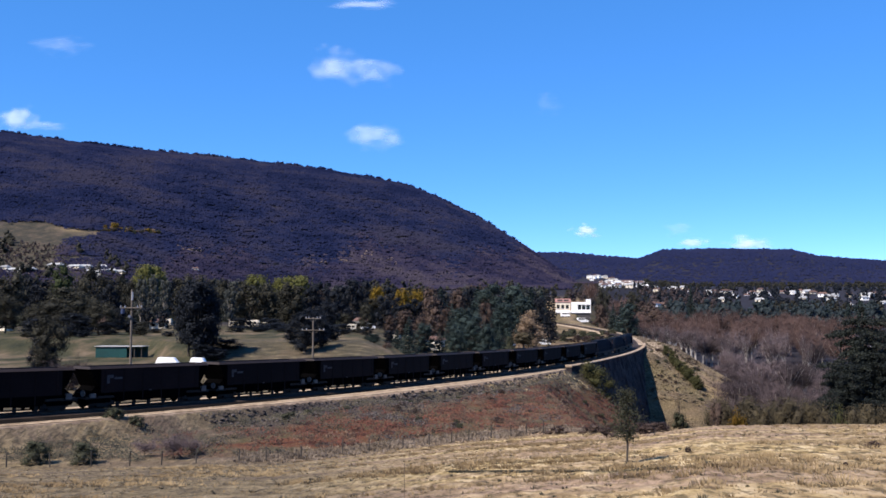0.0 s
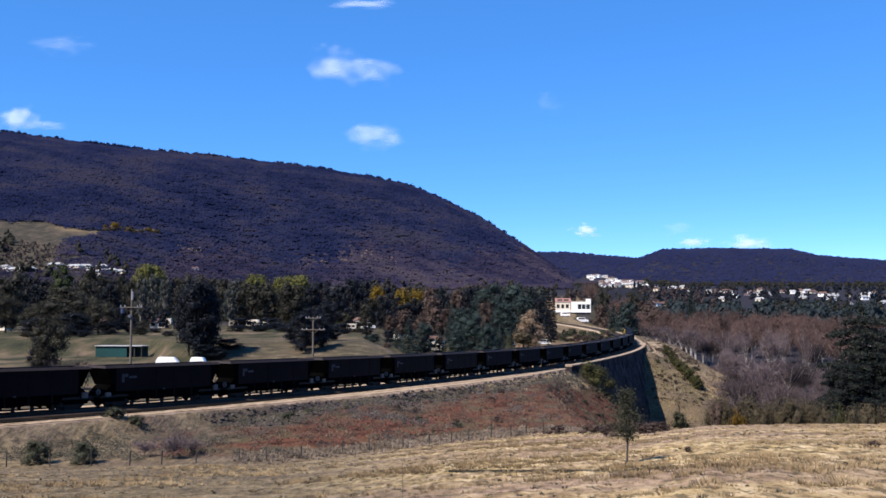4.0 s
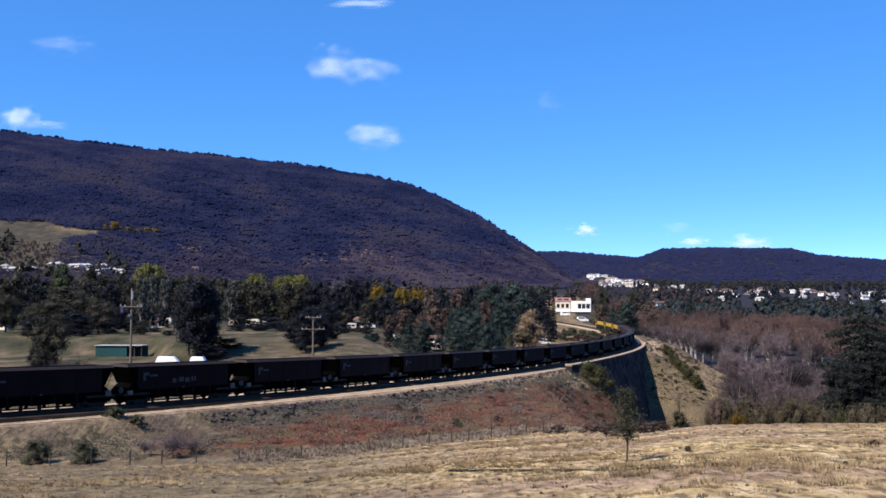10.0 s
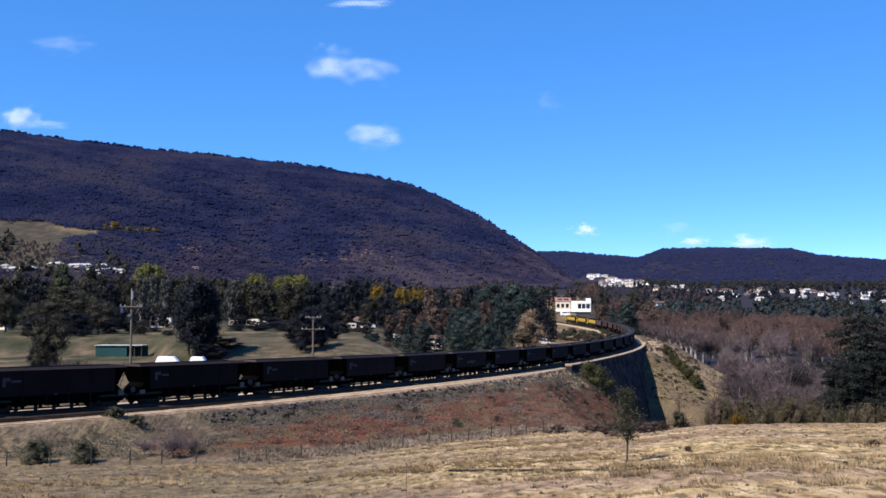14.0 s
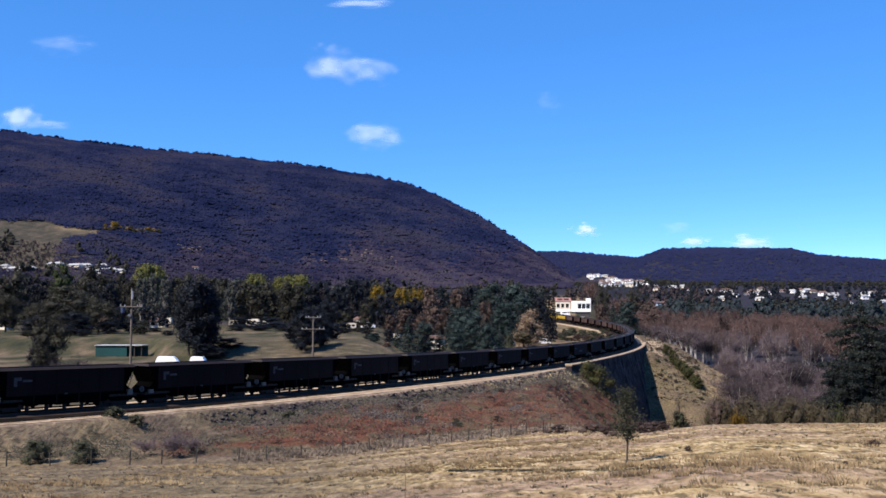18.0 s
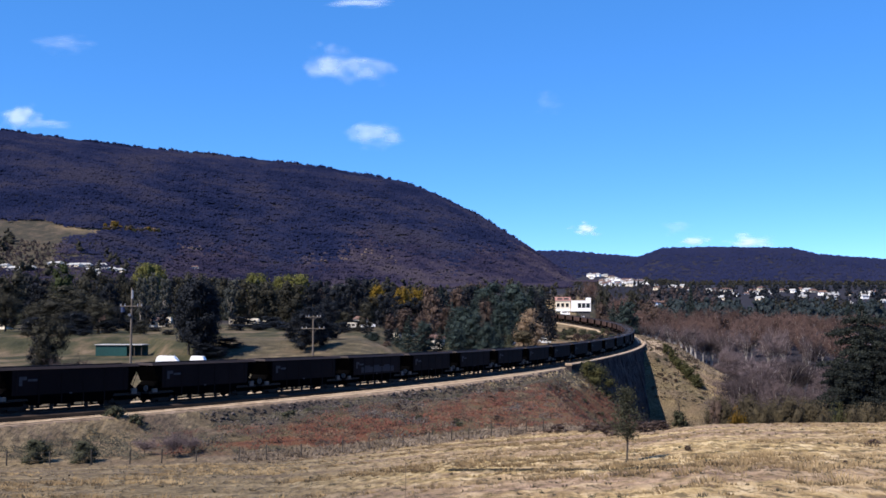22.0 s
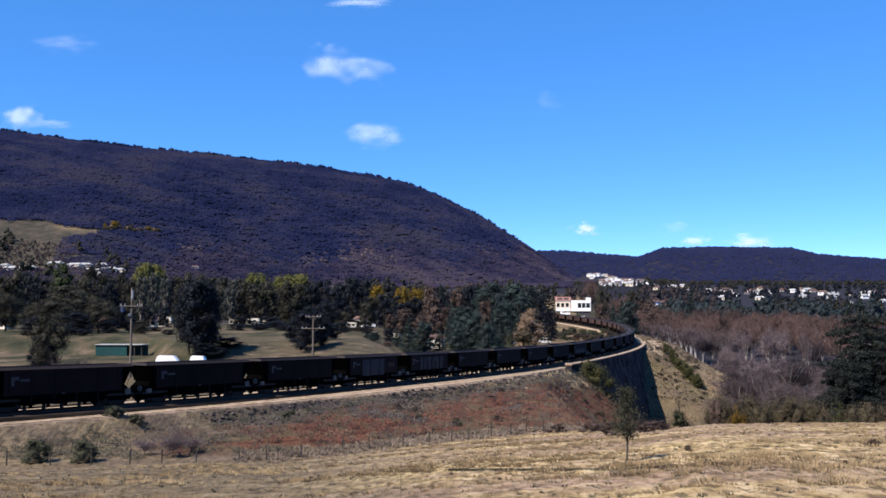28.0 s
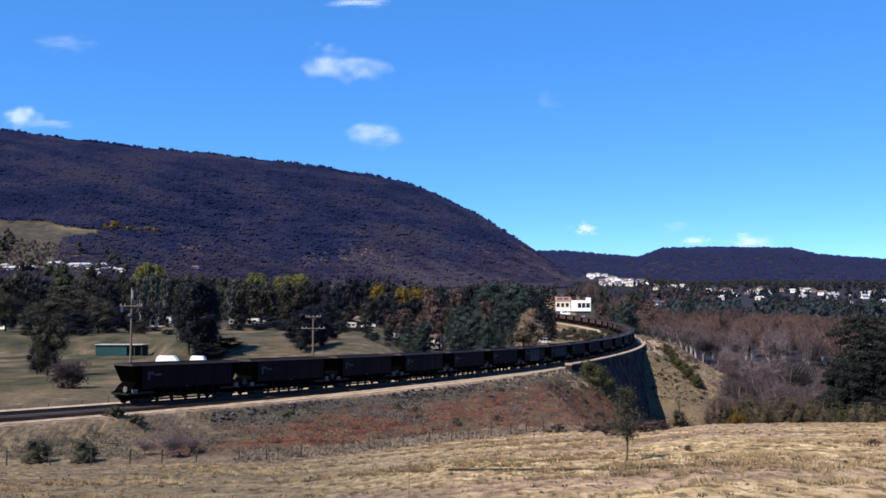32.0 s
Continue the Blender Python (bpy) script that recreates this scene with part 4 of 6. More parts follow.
LEAF = {
    "olive": leaf_mat("olive_leaves", [(0.0150, 0.0150, 0.0120), (0.0315, 0.0310, 0.0235), (0.0600, 0.0575, 0.0410)]),
    "dark": leaf_mat("dark_leaves", [(0.0040, 0.0061, 0.0102), (0.0078, 0.0107, 0.0162), (0.0150, 0.0188, 0.0250)], through_light=0.2),
    "lime": leaf_mat("lime_leaves", [(0.040, 0.044, 0.013), (0.085, 0.088, 0.026), (0.150, 0.145, 0.046)], through_light=0.3),
    "grass_green": leaf_mat("grass_green_leaves", [(0.018, 0.026, 0.010), (0.034, 0.046, 0.017), (0.058, 0.072, 0.028)], through_light=0.3),
    "tan_red": leaf_mat("pink_tan_leaves", [(0.050, 0.034, 0.029), (0.092, 0.064, 0.052), (0.145, 0.104, 0.082)], through_light=0.3),
    "pine": leaf_mat("pine_needles", [(0.0115, 0.0190, 0.0190), (0.0195, 0.0318, 0.0305), (0.0340, 0.0500, 0.0440)], through_light=0.15),
    "far_pine": leaf_mat("far_pine_needles", [(0.0105, 0.0158, 0.0185), (0.018, 0.027, 0.0305), (0.0310, 0.0412, 0.0430)], through_light=0.15),
    "yellow": leaf_mat("yellow_leaves", [(0.085, 0.055, 0.0085), (0.165, 0.108, 0.0145), (0.270, 0.180, 0.0265)], through_light=0.4),
    "gold": leaf_mat("gold_leaves", [(0.085, 0.048, 0.008), (0.160, 0.095, 0.013), (0.250, 0.155, 0.024)], through_light=0.4),
    "tan": leaf_mat("tan_leaves", [(0.14, 0.0942, 0.0623), (0.216, 0.155, 0.103), (0.301, 0.221, 0.152)], through_light=0.3),
    "grey": leaf_mat("grey_leaves", [(0.0266, 0.0306, 0.0293), (0.045, 0.0501, 0.0454), (0.0688, 0.0727, 0.0646)], through_light=0.25),
    "bush": leaf_mat("bush_leaves", [(0.0280, 0.0310, 0.0195), (0.0500, 0.0530, 0.0335), (0.0760, 0.0780, 0.0520)], through_light=0.3),
    "cedar": leaf_mat("cedar_needles", [(0.0062, 0.0092, 0.0098), (0.0120, 0.0160, 0.0150), (0.0270, 0.0320, 0.0255)], through_light=0.2),
    "moss": leaf_mat("moss_green_leaves", [(0.027, 0.029, 0.012), (0.050, 0.051, 0.021), (0.082, 0.079, 0.034)], through_light=0.3),
    "mound": leaf_mat("olive_brown_leaves", [(0.034, 0.0285, 0.0190), (0.062, 0.0515, 0.032), (0.100, 0.082, 0.048)], through_light=0.3),
    "brown": leaf_mat("grey_brown_leaves", [(0.0261, 0.0209, 0.0235), (0.0435, 0.0336, 0.0350), (0.0696, 0.0522, 0.0505)], through_light=0.2),
    "red": leaf_mat("red_brown_leaves", [(0.0330, 0.0230, 0.0215), (0.0590, 0.0410, 0.0345), (0.0900, 0.0640, 0.0510)], through_light=0.3),
}


def leafy_tree(colour, seed, h, w, clear=0.25, n=6000, bark=None, leaf=0.27, lobes=15):
    """A broad tree: tapered trunk, limbs and an uneven crown of leaf sprays."""
    rng = np.random.default_rng(seed)
    e = new("tree")
    bm = bmesh.new()
    rod(bm, (0, 0, -0.5), (0, 0, h * clear * 1.1), h * 0.028, h * 0.02, 8)
    cl, cores, outs = [], [], []
    for i in range(lobes):
        ang = i * 2.4 + rng.uniform(-0.4, 0.4)
        fz = (i + 0.5) / lobes
        rr = w * 0.5 * rng.uniform(0.25, 0.72) * math.sqrt(max(0.15, 1 - (fz - 0.35) ** 2 * 1.9))
        c = np.array([math.cos(ang) * rr, math.sin(ang) * rr, h * (clear + (0.93 - clear) * fz * rng.uniform(0.9, 1.0))])
        r = w * rng.uniform(0.15, 0.27)
        rod(bm, (0, 0, h * clear * 0.9), Vector(c), h * 0.012, h * 0.004, 5)
        m = int(n / lobes)
        out = ball(rng, m)
        p = out * (rng.random((m, 1)) ** 0.3) * np.array([1, 1, 0.8]) * r * (1 + 0.35 * np.sin(ball(rng, m)[:, :1] * 5))
        cl.append(p + c)
        outs.append(out)
        cores.append((c, r * 0.5))
    part("trunk", bm, bark or M_BARK, e)
    pts = np.vstack(cl)
    pts[:, 2] = np.minimum(pts[:, 2], h)
    kv = clumps(np.array([c for c, r in cores]), np.array([r for c, r in cores]), rng, 0.8)
    v, f = merge([quads(pts, leaf, rng, 0.7, np.vstack(outs), 0.42), kv])
    ob = new("crown", mesh_of("crown", v, f, LEAF[colour]))
    ob.parent = e
    return e


def conifer(colour, seed, h, w, levels=17, per=8, leaf=0.4, spread=0.9, dense=1.0, wild=0.2, fuzz=1.4):
    """A conifer: straight trunk and whorls of drooping boughs."""
    rng = np.random.default_rng(seed)
    e = new("conifer_tree")
    bm = bmesh.new()
    rod(bm, (0, 0, -0.5), (0, 0, h * 0.98), h * 0.018, h * 0.003, 7)
    pts = []
    for i in range(levels):
        f = i / (levels - 1)
        z = h * (0.08 + 0.9 * f)
        reach = w * 0.5 * (1 - f) ** spread * rng.uniform(0.8, 1.1) + w * 0.02
        for j in range(per):
            ang = j * math.tau / per + rng.uniform(0, 0.8)
            le = reach * rng.uniform(0.85 - wild, 0.95 + wild)
            m = max(5, int(le * 7 * dense))
            u = rng.random(m) ** 0.7
            wid = 0.22 * le * (1 - u * 0.6)
            x = np.cos(ang) * u * le + rng.normal(size=m) * wid * abs(math.sin(ang))
            y = np.sin(ang) * u * le + rng.normal(size=m) * wid * abs(math.cos(ang))
            zz = z - 0.18 * le * u + rng.normal(size=m) * h * 0.006 * fuzz
            pts.append(np.stack([x, y, zz], 1))
            if j % 2 == 0 and le > 1:
                rod(bm, (0, 0, z), (math.cos(ang) * le * 0.9, math.sin(ang) * le * 0.9, z - 0.18 * le), h * 0.004, h * 0.001, 4)
    part("trunk", bm, M_BARK, e)
    v, f = quads(np.vstack(pts), leaf, rng, 0.6)
    ob = new("crown", mesh_of("crown", v, f, LEAF[colour]))
    ob.parent = e
    return e


def bare_tree(seed, h, w, twig_mat, bark, fine=1.0, thick=1.0, stout=1.0):
    """A leafless tree: trunk, limbs, and a crown of fine twigs."""
    rng = np.random.default_rng(seed)
    e = new("bare_tree")
    bm = bmesh.new()
    rod(bm, (0, 0, -0.5), (0, 0, h * 0.45), h * 0.016 * stout, h * 0.010 * stout, 6)
    tv, tf, ends = [], [], []

    def strip(a, b, r):
        d = b - a
        s = np.cross(d, rng.normal(size=3))
        s = s / (np.linalg.norm(s) + 1e-9) * r
        o = len(tv)
        tv.extend([a - s, a + s, b + s * 0.3, b - s * 0.3])
        tf.append((o, o + 1, o + 2, o + 3))

    for i in range(9):
        z0 = h * rng.uniform(0.22, 0.45)
        ang = i * 2.4 + rng.uniform(-0.3, 0.3)
        out = w * 0.5 * rng.uniform(0.3, 0.75)
        tip = np.array([math.cos(ang) * out, math.sin(ang) * out, h * rng.uniform(0.6, 0.9)])
        base = np.array([0, 0, z0])
        rod(bm, base, tip, h * 0.007 * stout ** 0.5, h * 0.0025, 5)
        ends += [tip, tip, base + (tip - base) * 0.75, base + (tip - base) * 0.55]
        for j in range(int(11 * fine)):
            u = rng.uniform(0.3, 1.0)
            a = base + (tip - base) * u
            b = a + rng.normal(size=3) * w * 0.11 + np.array([0, 0, h * 0.06])
            strip(a, b, h * 0.0024 * thick)
            for q in range(12):
                c = a + (b - a) * rng.uniform(0.3, 1.0)
                dd = c + rng.normal(size=3) * w * 0.085 + np.array([0, 0, h * 0.04])
                strip(c, dd, h * 0.0022 * thick)
    part("trunk", bm, bark, e)
    # a haze of fine twigs round the limb tips
    tips = np.array(ends)
    nh = int(420 * fine)
    at = tips[rng.integers(0, len(tips), nh)] + rng.normal(size=(nh, 3)) * np.array([w * 0.085, w * 0.085, h * 0.055])
    way = rng.normal(size=(nh, 3)) * 0.6 + np.array([0, 0, 0.55])
    for a, d in zip(at, way):
        strip(a, a + d * h * 0.045, h * 0.0030 * thick)
    ob = new("twig_crown", mesh_of("twig_crown", np.array(tv), tf, twig_mat))
    ob.parent = e
    return e


def kinds(fine):
    """Builders of each kind of tree: finely leaved for near ones, coarser beyond."""
    f = 1.0 if fine else 0.30
    g = 1.0 if fine else 1.7
    return {
        "olive": [lambda i=i: leafy_tree("olive", 20 + i, 18, 16, 0.14, int(6000 * f), None, 0.27 * g) for i in range(3)],
        "dark": [lambda i=i: leafy_tree("dark", 30 + i, 20, 15, 0.08, int(6000 * f), None, 0.27 * g) for i in range(3)],
        "shade": [lambda i=i: leafy_tree("dark", 35 + i, 17, 12, 0.2, int(8000 * f), None, 0.24 * g, 22) for i in range(2)],
        "soft_pine": [lambda i=i: leafy_tree("pine", 95 + i, 20, 12, 0.06, int(11000 * f), None, 0.18 * g, 28) for i in range(3)],
        "lime": [lambda i=i: leafy_tree("lime", 40 + i, 18, 17, 0.62, int(8000 * f), None, 0.22 * g, 20) for i in range(2)],
        "grass_green": [lambda i=i: leafy_tree("grass_green", 45 + i, 18, 16, 0.14, int(5000 * f), None, 0.27 * g) for i in range(2)],
        "tan_red": [lambda i=i: leafy_tree("tan_red", 75 + i, 14, 11, 0.10, int(4600 * f), M_PALE, 0.2 * g) for i in range(1)],
        "grey": [lambda i=i: leafy_tree("grey", 50 + i, 16, 11, 0.2, int(3200 * f), M_PALE, 0.25 * g) for i in range(2)],
        "yellow": [lambda i=i: leafy_tree("yellow", 60 + i, 14, 10, 0.5, int(5000 * f), None, 0.2 * g, 16) for i in range(2)],
        "tan": [lambda i=i: leafy_tree("tan", 70 + i, 14, 10, 0.08, int(3600 * f), None, 0.25 * g) for i in range(2)],
        "red": [lambda i=i: leafy_tree("red", 80 + i, 12, 12, 0.10, int(3600 * f), None, 0.22 * g) for i in range(2)],
        "pine": [lambda i=i: conifer("pine", 90 + i, 22, 12, 17, 8 if fine else 6, 0.4 * (1 if fine else 1.3)) for i in range(3)],
        "column": [lambda i=i: conifer("dark", 100 + i, 20, 5, 20, 7, 0.35, 0.5) for i in range(1)],
        "cedar": [lambda i=i: conifer("cedar", 110 + i, 30, 22, 17, 9, 0.245, 0.42, 6.5, 0.45, 1.5) for i in range(2)],
        "bare": [lambda i=i: bare_tree(120 + i, 16, 13, M_TWIG, M_GHOST, 1.4, 1.25) for i in range(4)],
        "gum": [lambda i=i: bare_tree(125 + i, 16, 9, M_TWIG, M_GHOST, 0.9, 1.25, 2.2) for i in range(3)],
        "gold_bush": [lambda i=i: leafy_tree("gold", 155 + i, 4, 3.4, 0.05, int(5000 * f), None, 0.07 * g, 20) for i in range(1)],
        "russet": [lambda i=i: bare_tree(130 + i, 15, 14, M_TWIG_B, M_GHOST, 1.0, 1.9) for i in range(3)],
        "thicket": [lambda i=i: bare_tree(160 + i, 7, 10, M_TWIG, M_BARK, 1.6, 1.6) for i in range(3)],
        "shrub": [lambda i=i: leafy_tree("bush", 140 + i, 3, 5, 0.02, int(3600 * f), None, 0.085 * g, 12) for i in range(2)],
        "mossy": [lambda i=i: leafy_tree("moss", 180 + i, 12, 13, 0.03, int(6000 * f), None, 0.2 * g, 15) for i in range(2)],
        "mound": [lambda i=i: leafy_tree("mound", 190 + i, 14, 9, 0.5, int(13000 * f), None, 0.12 * g, 30) for i in range(3)],
        "red_shrub": [lambda i=i: leafy_tree("red", 150 + i, 3, 5, 0.08, int(2600 * f), None, 0.08 * g, 10) for i in range(2)],
    }


KINDS = {True: kinds(True), False: kinds(False)}
SIZE = {"gum": (16, 9), "gold_bush": (4, 3.4), "shade": (17, 12), "soft_pine": (20, 12), "grass_green": (18, 16), "tan_red": (14, 11), "mound": (14, 9), "mossy": (12, 13), "thicket": (7, 10), "olive": (18, 16), "dark": (20, 15), "lime": (18, 17), "grey": (16, 11), "yellow": (14, 10), "tan": (14, 10), "red": (12, 12), "pine": (22, 12), "column": (20, 5),
        "cedar": (30, 22), "bare": (16, 13), "russet": (15, 14), "shrub": (3, 5), "red_shrub": (3, 5)}
WORDS = {"gum": "white-barked leafless gum tree at the valley rim", "gold_bush": "golden-yellow autumn bush at the paddock edge", "shade": "dense dark evergreen casting shade on the pasture bank", "soft_pine": "broad blue-green pine with soft rounded boughs", "grass_green": "sunlit grass-green tree with a rounded crown", "tan_red": "pinkish-tan autumn tree with thin foliage", "mound": "rounded olive-brown tree at the paddock edge", "mossy": "rounded moss-green bush against the viaduct wall", "thicket": "tangled mauve-brown leafless thicket in the valley",
         "olive": "olive-green eucalyptus tree with a broad uneven crown", "dark": "dark dense evergreen tree standing in pasture", "lime": "eucalyptus with a bright lime-green sunlit crown",
         "grey": "grey-green gum tree with a pale trunk", "yellow": "yellow autumn tree among dark evergreens", "tan": "tan autumn tree with a rounded crown",
         "red": "reddish-brown autumn tree with thin foliage", "pine": "dark blue-green pine tree beside the railway", "column": "tall narrow dark cypress beside the railway",
         "cedar": "large dark conifer with layered drooping boughs", "bare": "leafless grey-brown tree with pale trunk", "russet": "leafless russet-brown tree in the valley wood",
         "shrub": "dark olive shrub in dry grass", "red_shrub": "reddish-brown bare shrub in pasture"}
MADE = {}
TR = random.Random(9)


def plant(kind, k, d, h, w=None, sink=0.0, variant=None):
    """One tree of that kind at bearing k and distance d, h metres high and w wide."""
    h0, w0 = SIZE[kind]
    fine = d < (80 if "shrub" in kind else 345)
    pool = KINDS[fine][kind]
    i = TR.randrange(len(pool)) if variant is None else variant % len(pool)
    w = w or h * w0 / h0
    if (fine, kind, i) not in MADE:
        ob = MADE[fine, kind, i] = pool[i]()
    else:
        ob = copy_thing(MADE[fine, kind, i], Matrix())
    ob.matrix_basis = Matrix.Translation(spot(k, d, -sink)) @ Matrix.Rotation(TR.uniform(0, 6.28), 4, "Z") @ Matrix.Diagonal((w / w0, w / w0, h / h0, 1))
    shrub = "shrub" in kind
    ob.name = "shrub" if shrub else {"mossy": "bush", "mound": "bush", "thicket": "thicket", "pine": "conifer_tree", "cedar": "conifer_tree", "column": "conifer_tree", "bare": "bare_tree", "gum": "bare_tree", "russet": "bare_tree", "gold_bush": "bush"}.get(kind, "tree")
    tagged(ob, WORDS[kind], "shrub" if shrub else "bush" if kind in ("mossy", "mound", "thicket", "gold_bush") else "tree", "shrubs" if shrub else "%s trees" % kind)
    return ob


def plant_to(kind, k, d, top, wide, sink=0.0):
    """A tree whose top stands at that height of the view, wide in bearing units."""
    return plant(kind, k, d, max(1.5, (556 - top) / FOCAL * d - spot(k, d).z), wide * d / FOCAL, sink)


# left of the railway: park trees round the pasture
for kind, k, d, top, wide in (
        # far left: broad olive crowns over the pasture
        ("olive", 15, 400, 482, 76), ("olive", -30, 330, 496, 80), ("dark", 48, 470, 478, 50), ("grass_green", 108, 480, 464, 52), ("olive", 165, 440, 470, 74), ("dark", 70, 420, 492, 60),
        ("olive", 128, 300, 507, 132), ("olive", 62, 290, 536, 64), ("dark", 196, 380, 498, 52), ("olive", 215, 420, 486, 46), 
        ("olive", 100, 282, 530, 90), ("olive", 176, 286, 530, 70), ("dark", 140, 276, 552, 80), ("dark", 60, 278, 560, 60), ("dark", 118, 268, 574, 50), ("dark", 196, 284, 566, 44), ("dark", 232, 290, 560, 40), ("olive", 12, 300, 520, 56),
        ("olive", 88, 156, 556, 76), ("dark", 70, 160, 590, 40), ("dark", 212, 330, 540, 40), ("dark", 160, 320, 556, 34),
        ("olive", 52, 256, 584, 40), ("dark", 150, 262, 582, 34), ("olive", 250, 276, 574, 36), ("dark", 300, 262, 586, 30), ("dark", 420, 300, 574, 44), ("dark", 462, 305, 576, 50), ("dark", 505, 300, 576, 46), ("dark", 610, 280, 584, 34),
        # lime domes standing out behind
        ("lime", 258, 455, 467, 56), ("lime", 280, 460, 471, 40), ("lime", 455, 450, 485, 62), ("lime", 524, 450, 487, 76), ("lime", 496, 455, 491, 40),
        ("grey", 250, 380, 486, 32), ("grey", 270, 400, 484, 36), ("grey", 292, 390, 488, 30), ("olive", 236, 400, 490, 40), ("dark", 262, 350, 540, 34), ("dark", 290, 345, 548, 30),
        # the dense evergreen in the pasture; low dark trees stand for its shadow
        ("shade", 350, 208, 489, 98), ("shade", 336, 210, 505, 62), ("shade", 366, 211, 498, 66), ("dark", 362, 206, 606, 64), ("dark", 390, 207, 614, 44), ("dark", 372, 215, 594, 84), ("dark", 406, 218, 597, 62),
        # crowns behind the bank
        ("grey", 408, 350, 506, 34), ("olive", 440, 360, 497, 84), ("olive", 476, 372, 500, 60), ("dark", 425, 380, 508, 46), ("olive", 520, 360, 498, 66), ("dark", 552, 370, 500, 56), ("olive", 500, 390, 506, 50),
        ("dark", 590, 360, 508, 46), ("dark", 624, 390, 486, 56), ("dark", 604, 400, 498, 44), ("dark", 580, 330, 530, 44), ("dark", 560, 320, 540, 40),
        # dark scrub round the second pole
        ("dark", 540, 214, 550, 66), ("dark", 568, 218, 556, 50), ("dark", 518, 224, 566, 42), ("dark", 590, 230, 572, 34), ("dark", 552, 226, 540, 56),
        ("olive", 648, 330, 534, 36), ("dark", 680, 380, 520, 40), ("olive", 612, 330, 552, 30),
        ("yellow", 668, 430, 504, 30), ("yellow", 710, 420, 509, 36), ("yellow", 738, 425, 511, 34), ("olive", 664, 400, 522, 46), ("dark", 716, 395, 532, 60), ("dark", 700, 400, 522, 30), ("dark", 740, 400, 524, 40),
        ("tan_red", 762, 370, 519, 46), ("red", 716, 360, 546, 50), ("red", 792, 360, 540, 52), ("red", 690, 350, 556, 30), ("red", 745, 345, 556, 36), ("dark", 775, 400, 516, 40),
        ("dark", 566, 238, 562, 40), ("dark", 582, 246, 578, 34), ("dark", 606, 300, 570, 46), ("olive", 634, 290, 580, 36), ("dark", 650, 280, 576, 30), ("tan_red", 685, 236, 604, 22), ("dark", 690, 270, 582, 34), ("soft_pine", 662, 240, 588, 34), ("pine", 650, 246, 600, 22), ("pine", 724, 252, 560, 50), ("soft_pine", 750, 258, 566, 44), ("pine", 704, 262, 580, 34), ("pine", 778, 262, 580, 36),
        ("soft_pine", 868, 330, 496, 72), ("pine", 846, 400, 505, 60), ("soft_pine", 905, 420, 500, 66), ("pine", 940, 430, 506, 60), ("soft_pine", 890, 300, 530, 60), ("soft_pine", 820, 300, 540, 64), ("pine", 800, 330, 536, 44),
        ("soft_pine", 838, 266, 552, 60), ("red", 858, 310, 528, 40), ("soft_pine", 862, 258, 566, 54), ("soft_pine", 808, 258, 570, 44), ("pine", 884, 262, 572, 40), ("soft_pine", 920, 380, 520, 56), ("pine", 958, 400, 512, 44),
        ("column", 971, 330, 508, 24), ("column", 979, 350, 514, 16), ("dark", 955, 380, 520, 40),
        ("tan", 935, 290, 547, 58), ("mound", 926, 280, 586, 40), ("shrub", 902, 275, 594, 20),
        # behind them, against the ridge
        ("olive", 325, 460, 484, 50), ("olive", 365, 480, 486, 56), ("olive", 400, 450, 492, 50), ("dark", 570, 450, 490, 50), ("dark", 640, 470, 488, 56), ("dark", 690, 480, 500, 50),
        ("pine", 780, 440, 506, 46), ("red", 810, 450, 508, 50), ("dark", 835, 460, 500, 50), ("red", 760, 460, 502, 44),
        # low scrub under the crowns; the dark ones stand for tree shadow
        ("dark", 455, 330, 572, 60), ("dark", 490, 335, 570, 60), ("dark", 275, 300, 582, 40), ("olive", 240, 330, 566, 60), ("dark", 430, 345, 560, 60), ("dark", 480, 345, 560, 60), ("dark", 60, 300, 580, 40), ("dark", 625, 330, 566, 40)):
    plant_to(kind, k, d, top, wide)
plant("thicket", 127, 127, 3.7, 6.8)
plant("red_shrub", 124, 127.5, 3.2, 5.6)
for k, d, h, w in ((1085, 62, 0.9, 2.5), (1130, 62, 0.8, 2.6), (1165, 63, 0.7, 2.2), (1213, 32.8, 0.22, 0.35), (1535, 32.5, 0.25, 0.6), (1487, 23.8, 0.13, 0.24), (1045, 75, 0.8, 2.5), (985, 84, 0.8, 2.4)):
    plant("red_shrub", k, d, h, w, 0.04)
plant("shrub", 900, 270, 3, 4)

# across the viaduct
for i in range(34):
    k = 182 + 98 * i / 33 + TR.uniform(-2, 2)
    plant(("yellow", "mound", "yellow", "mossy", "tan")[i % 5], k, 1056 + 0.95 * (k - 184) + TR.uniform(-12, 6), TR.uniform(4.5, 8) * (1.6 if 3 < i < 8 else 1), TR.uniform(5, 9), 1.2)
for kind, k, d, h, w in (
        ("pine", 1100, 470, 18, 11), ("pine", 1085, 500, 17, 10), ("red", 1062, 560, 17, 12), ("olive", 1065, 620, 22, 12), ("red", 1075, 540, 12, 9), ("dark", 1115, 520, 16, 9),
        ("grey", 1060, 570, 12, 5), ("russet", 1045, 700, 20, 16), ("russet", 1095, 640, 18, 14), ("olive", 1120, 700, 22, 13), ("soft_pine", 1112, 445, 17, 11), ("pine", 1126, 475, 15, 8), ("russet", 1138, 480, 14, 13), ("russet", 1128, 560, 18, 14), ("shrub", 1012, 405, 3, 5), ("shrub", 1030, 395, 2.6, 4), ("shrub", 1048, 385, 2, 3), ("shrub", 1022, 380, 1.6, 3)):
    plant(kind, k, d, h, w)
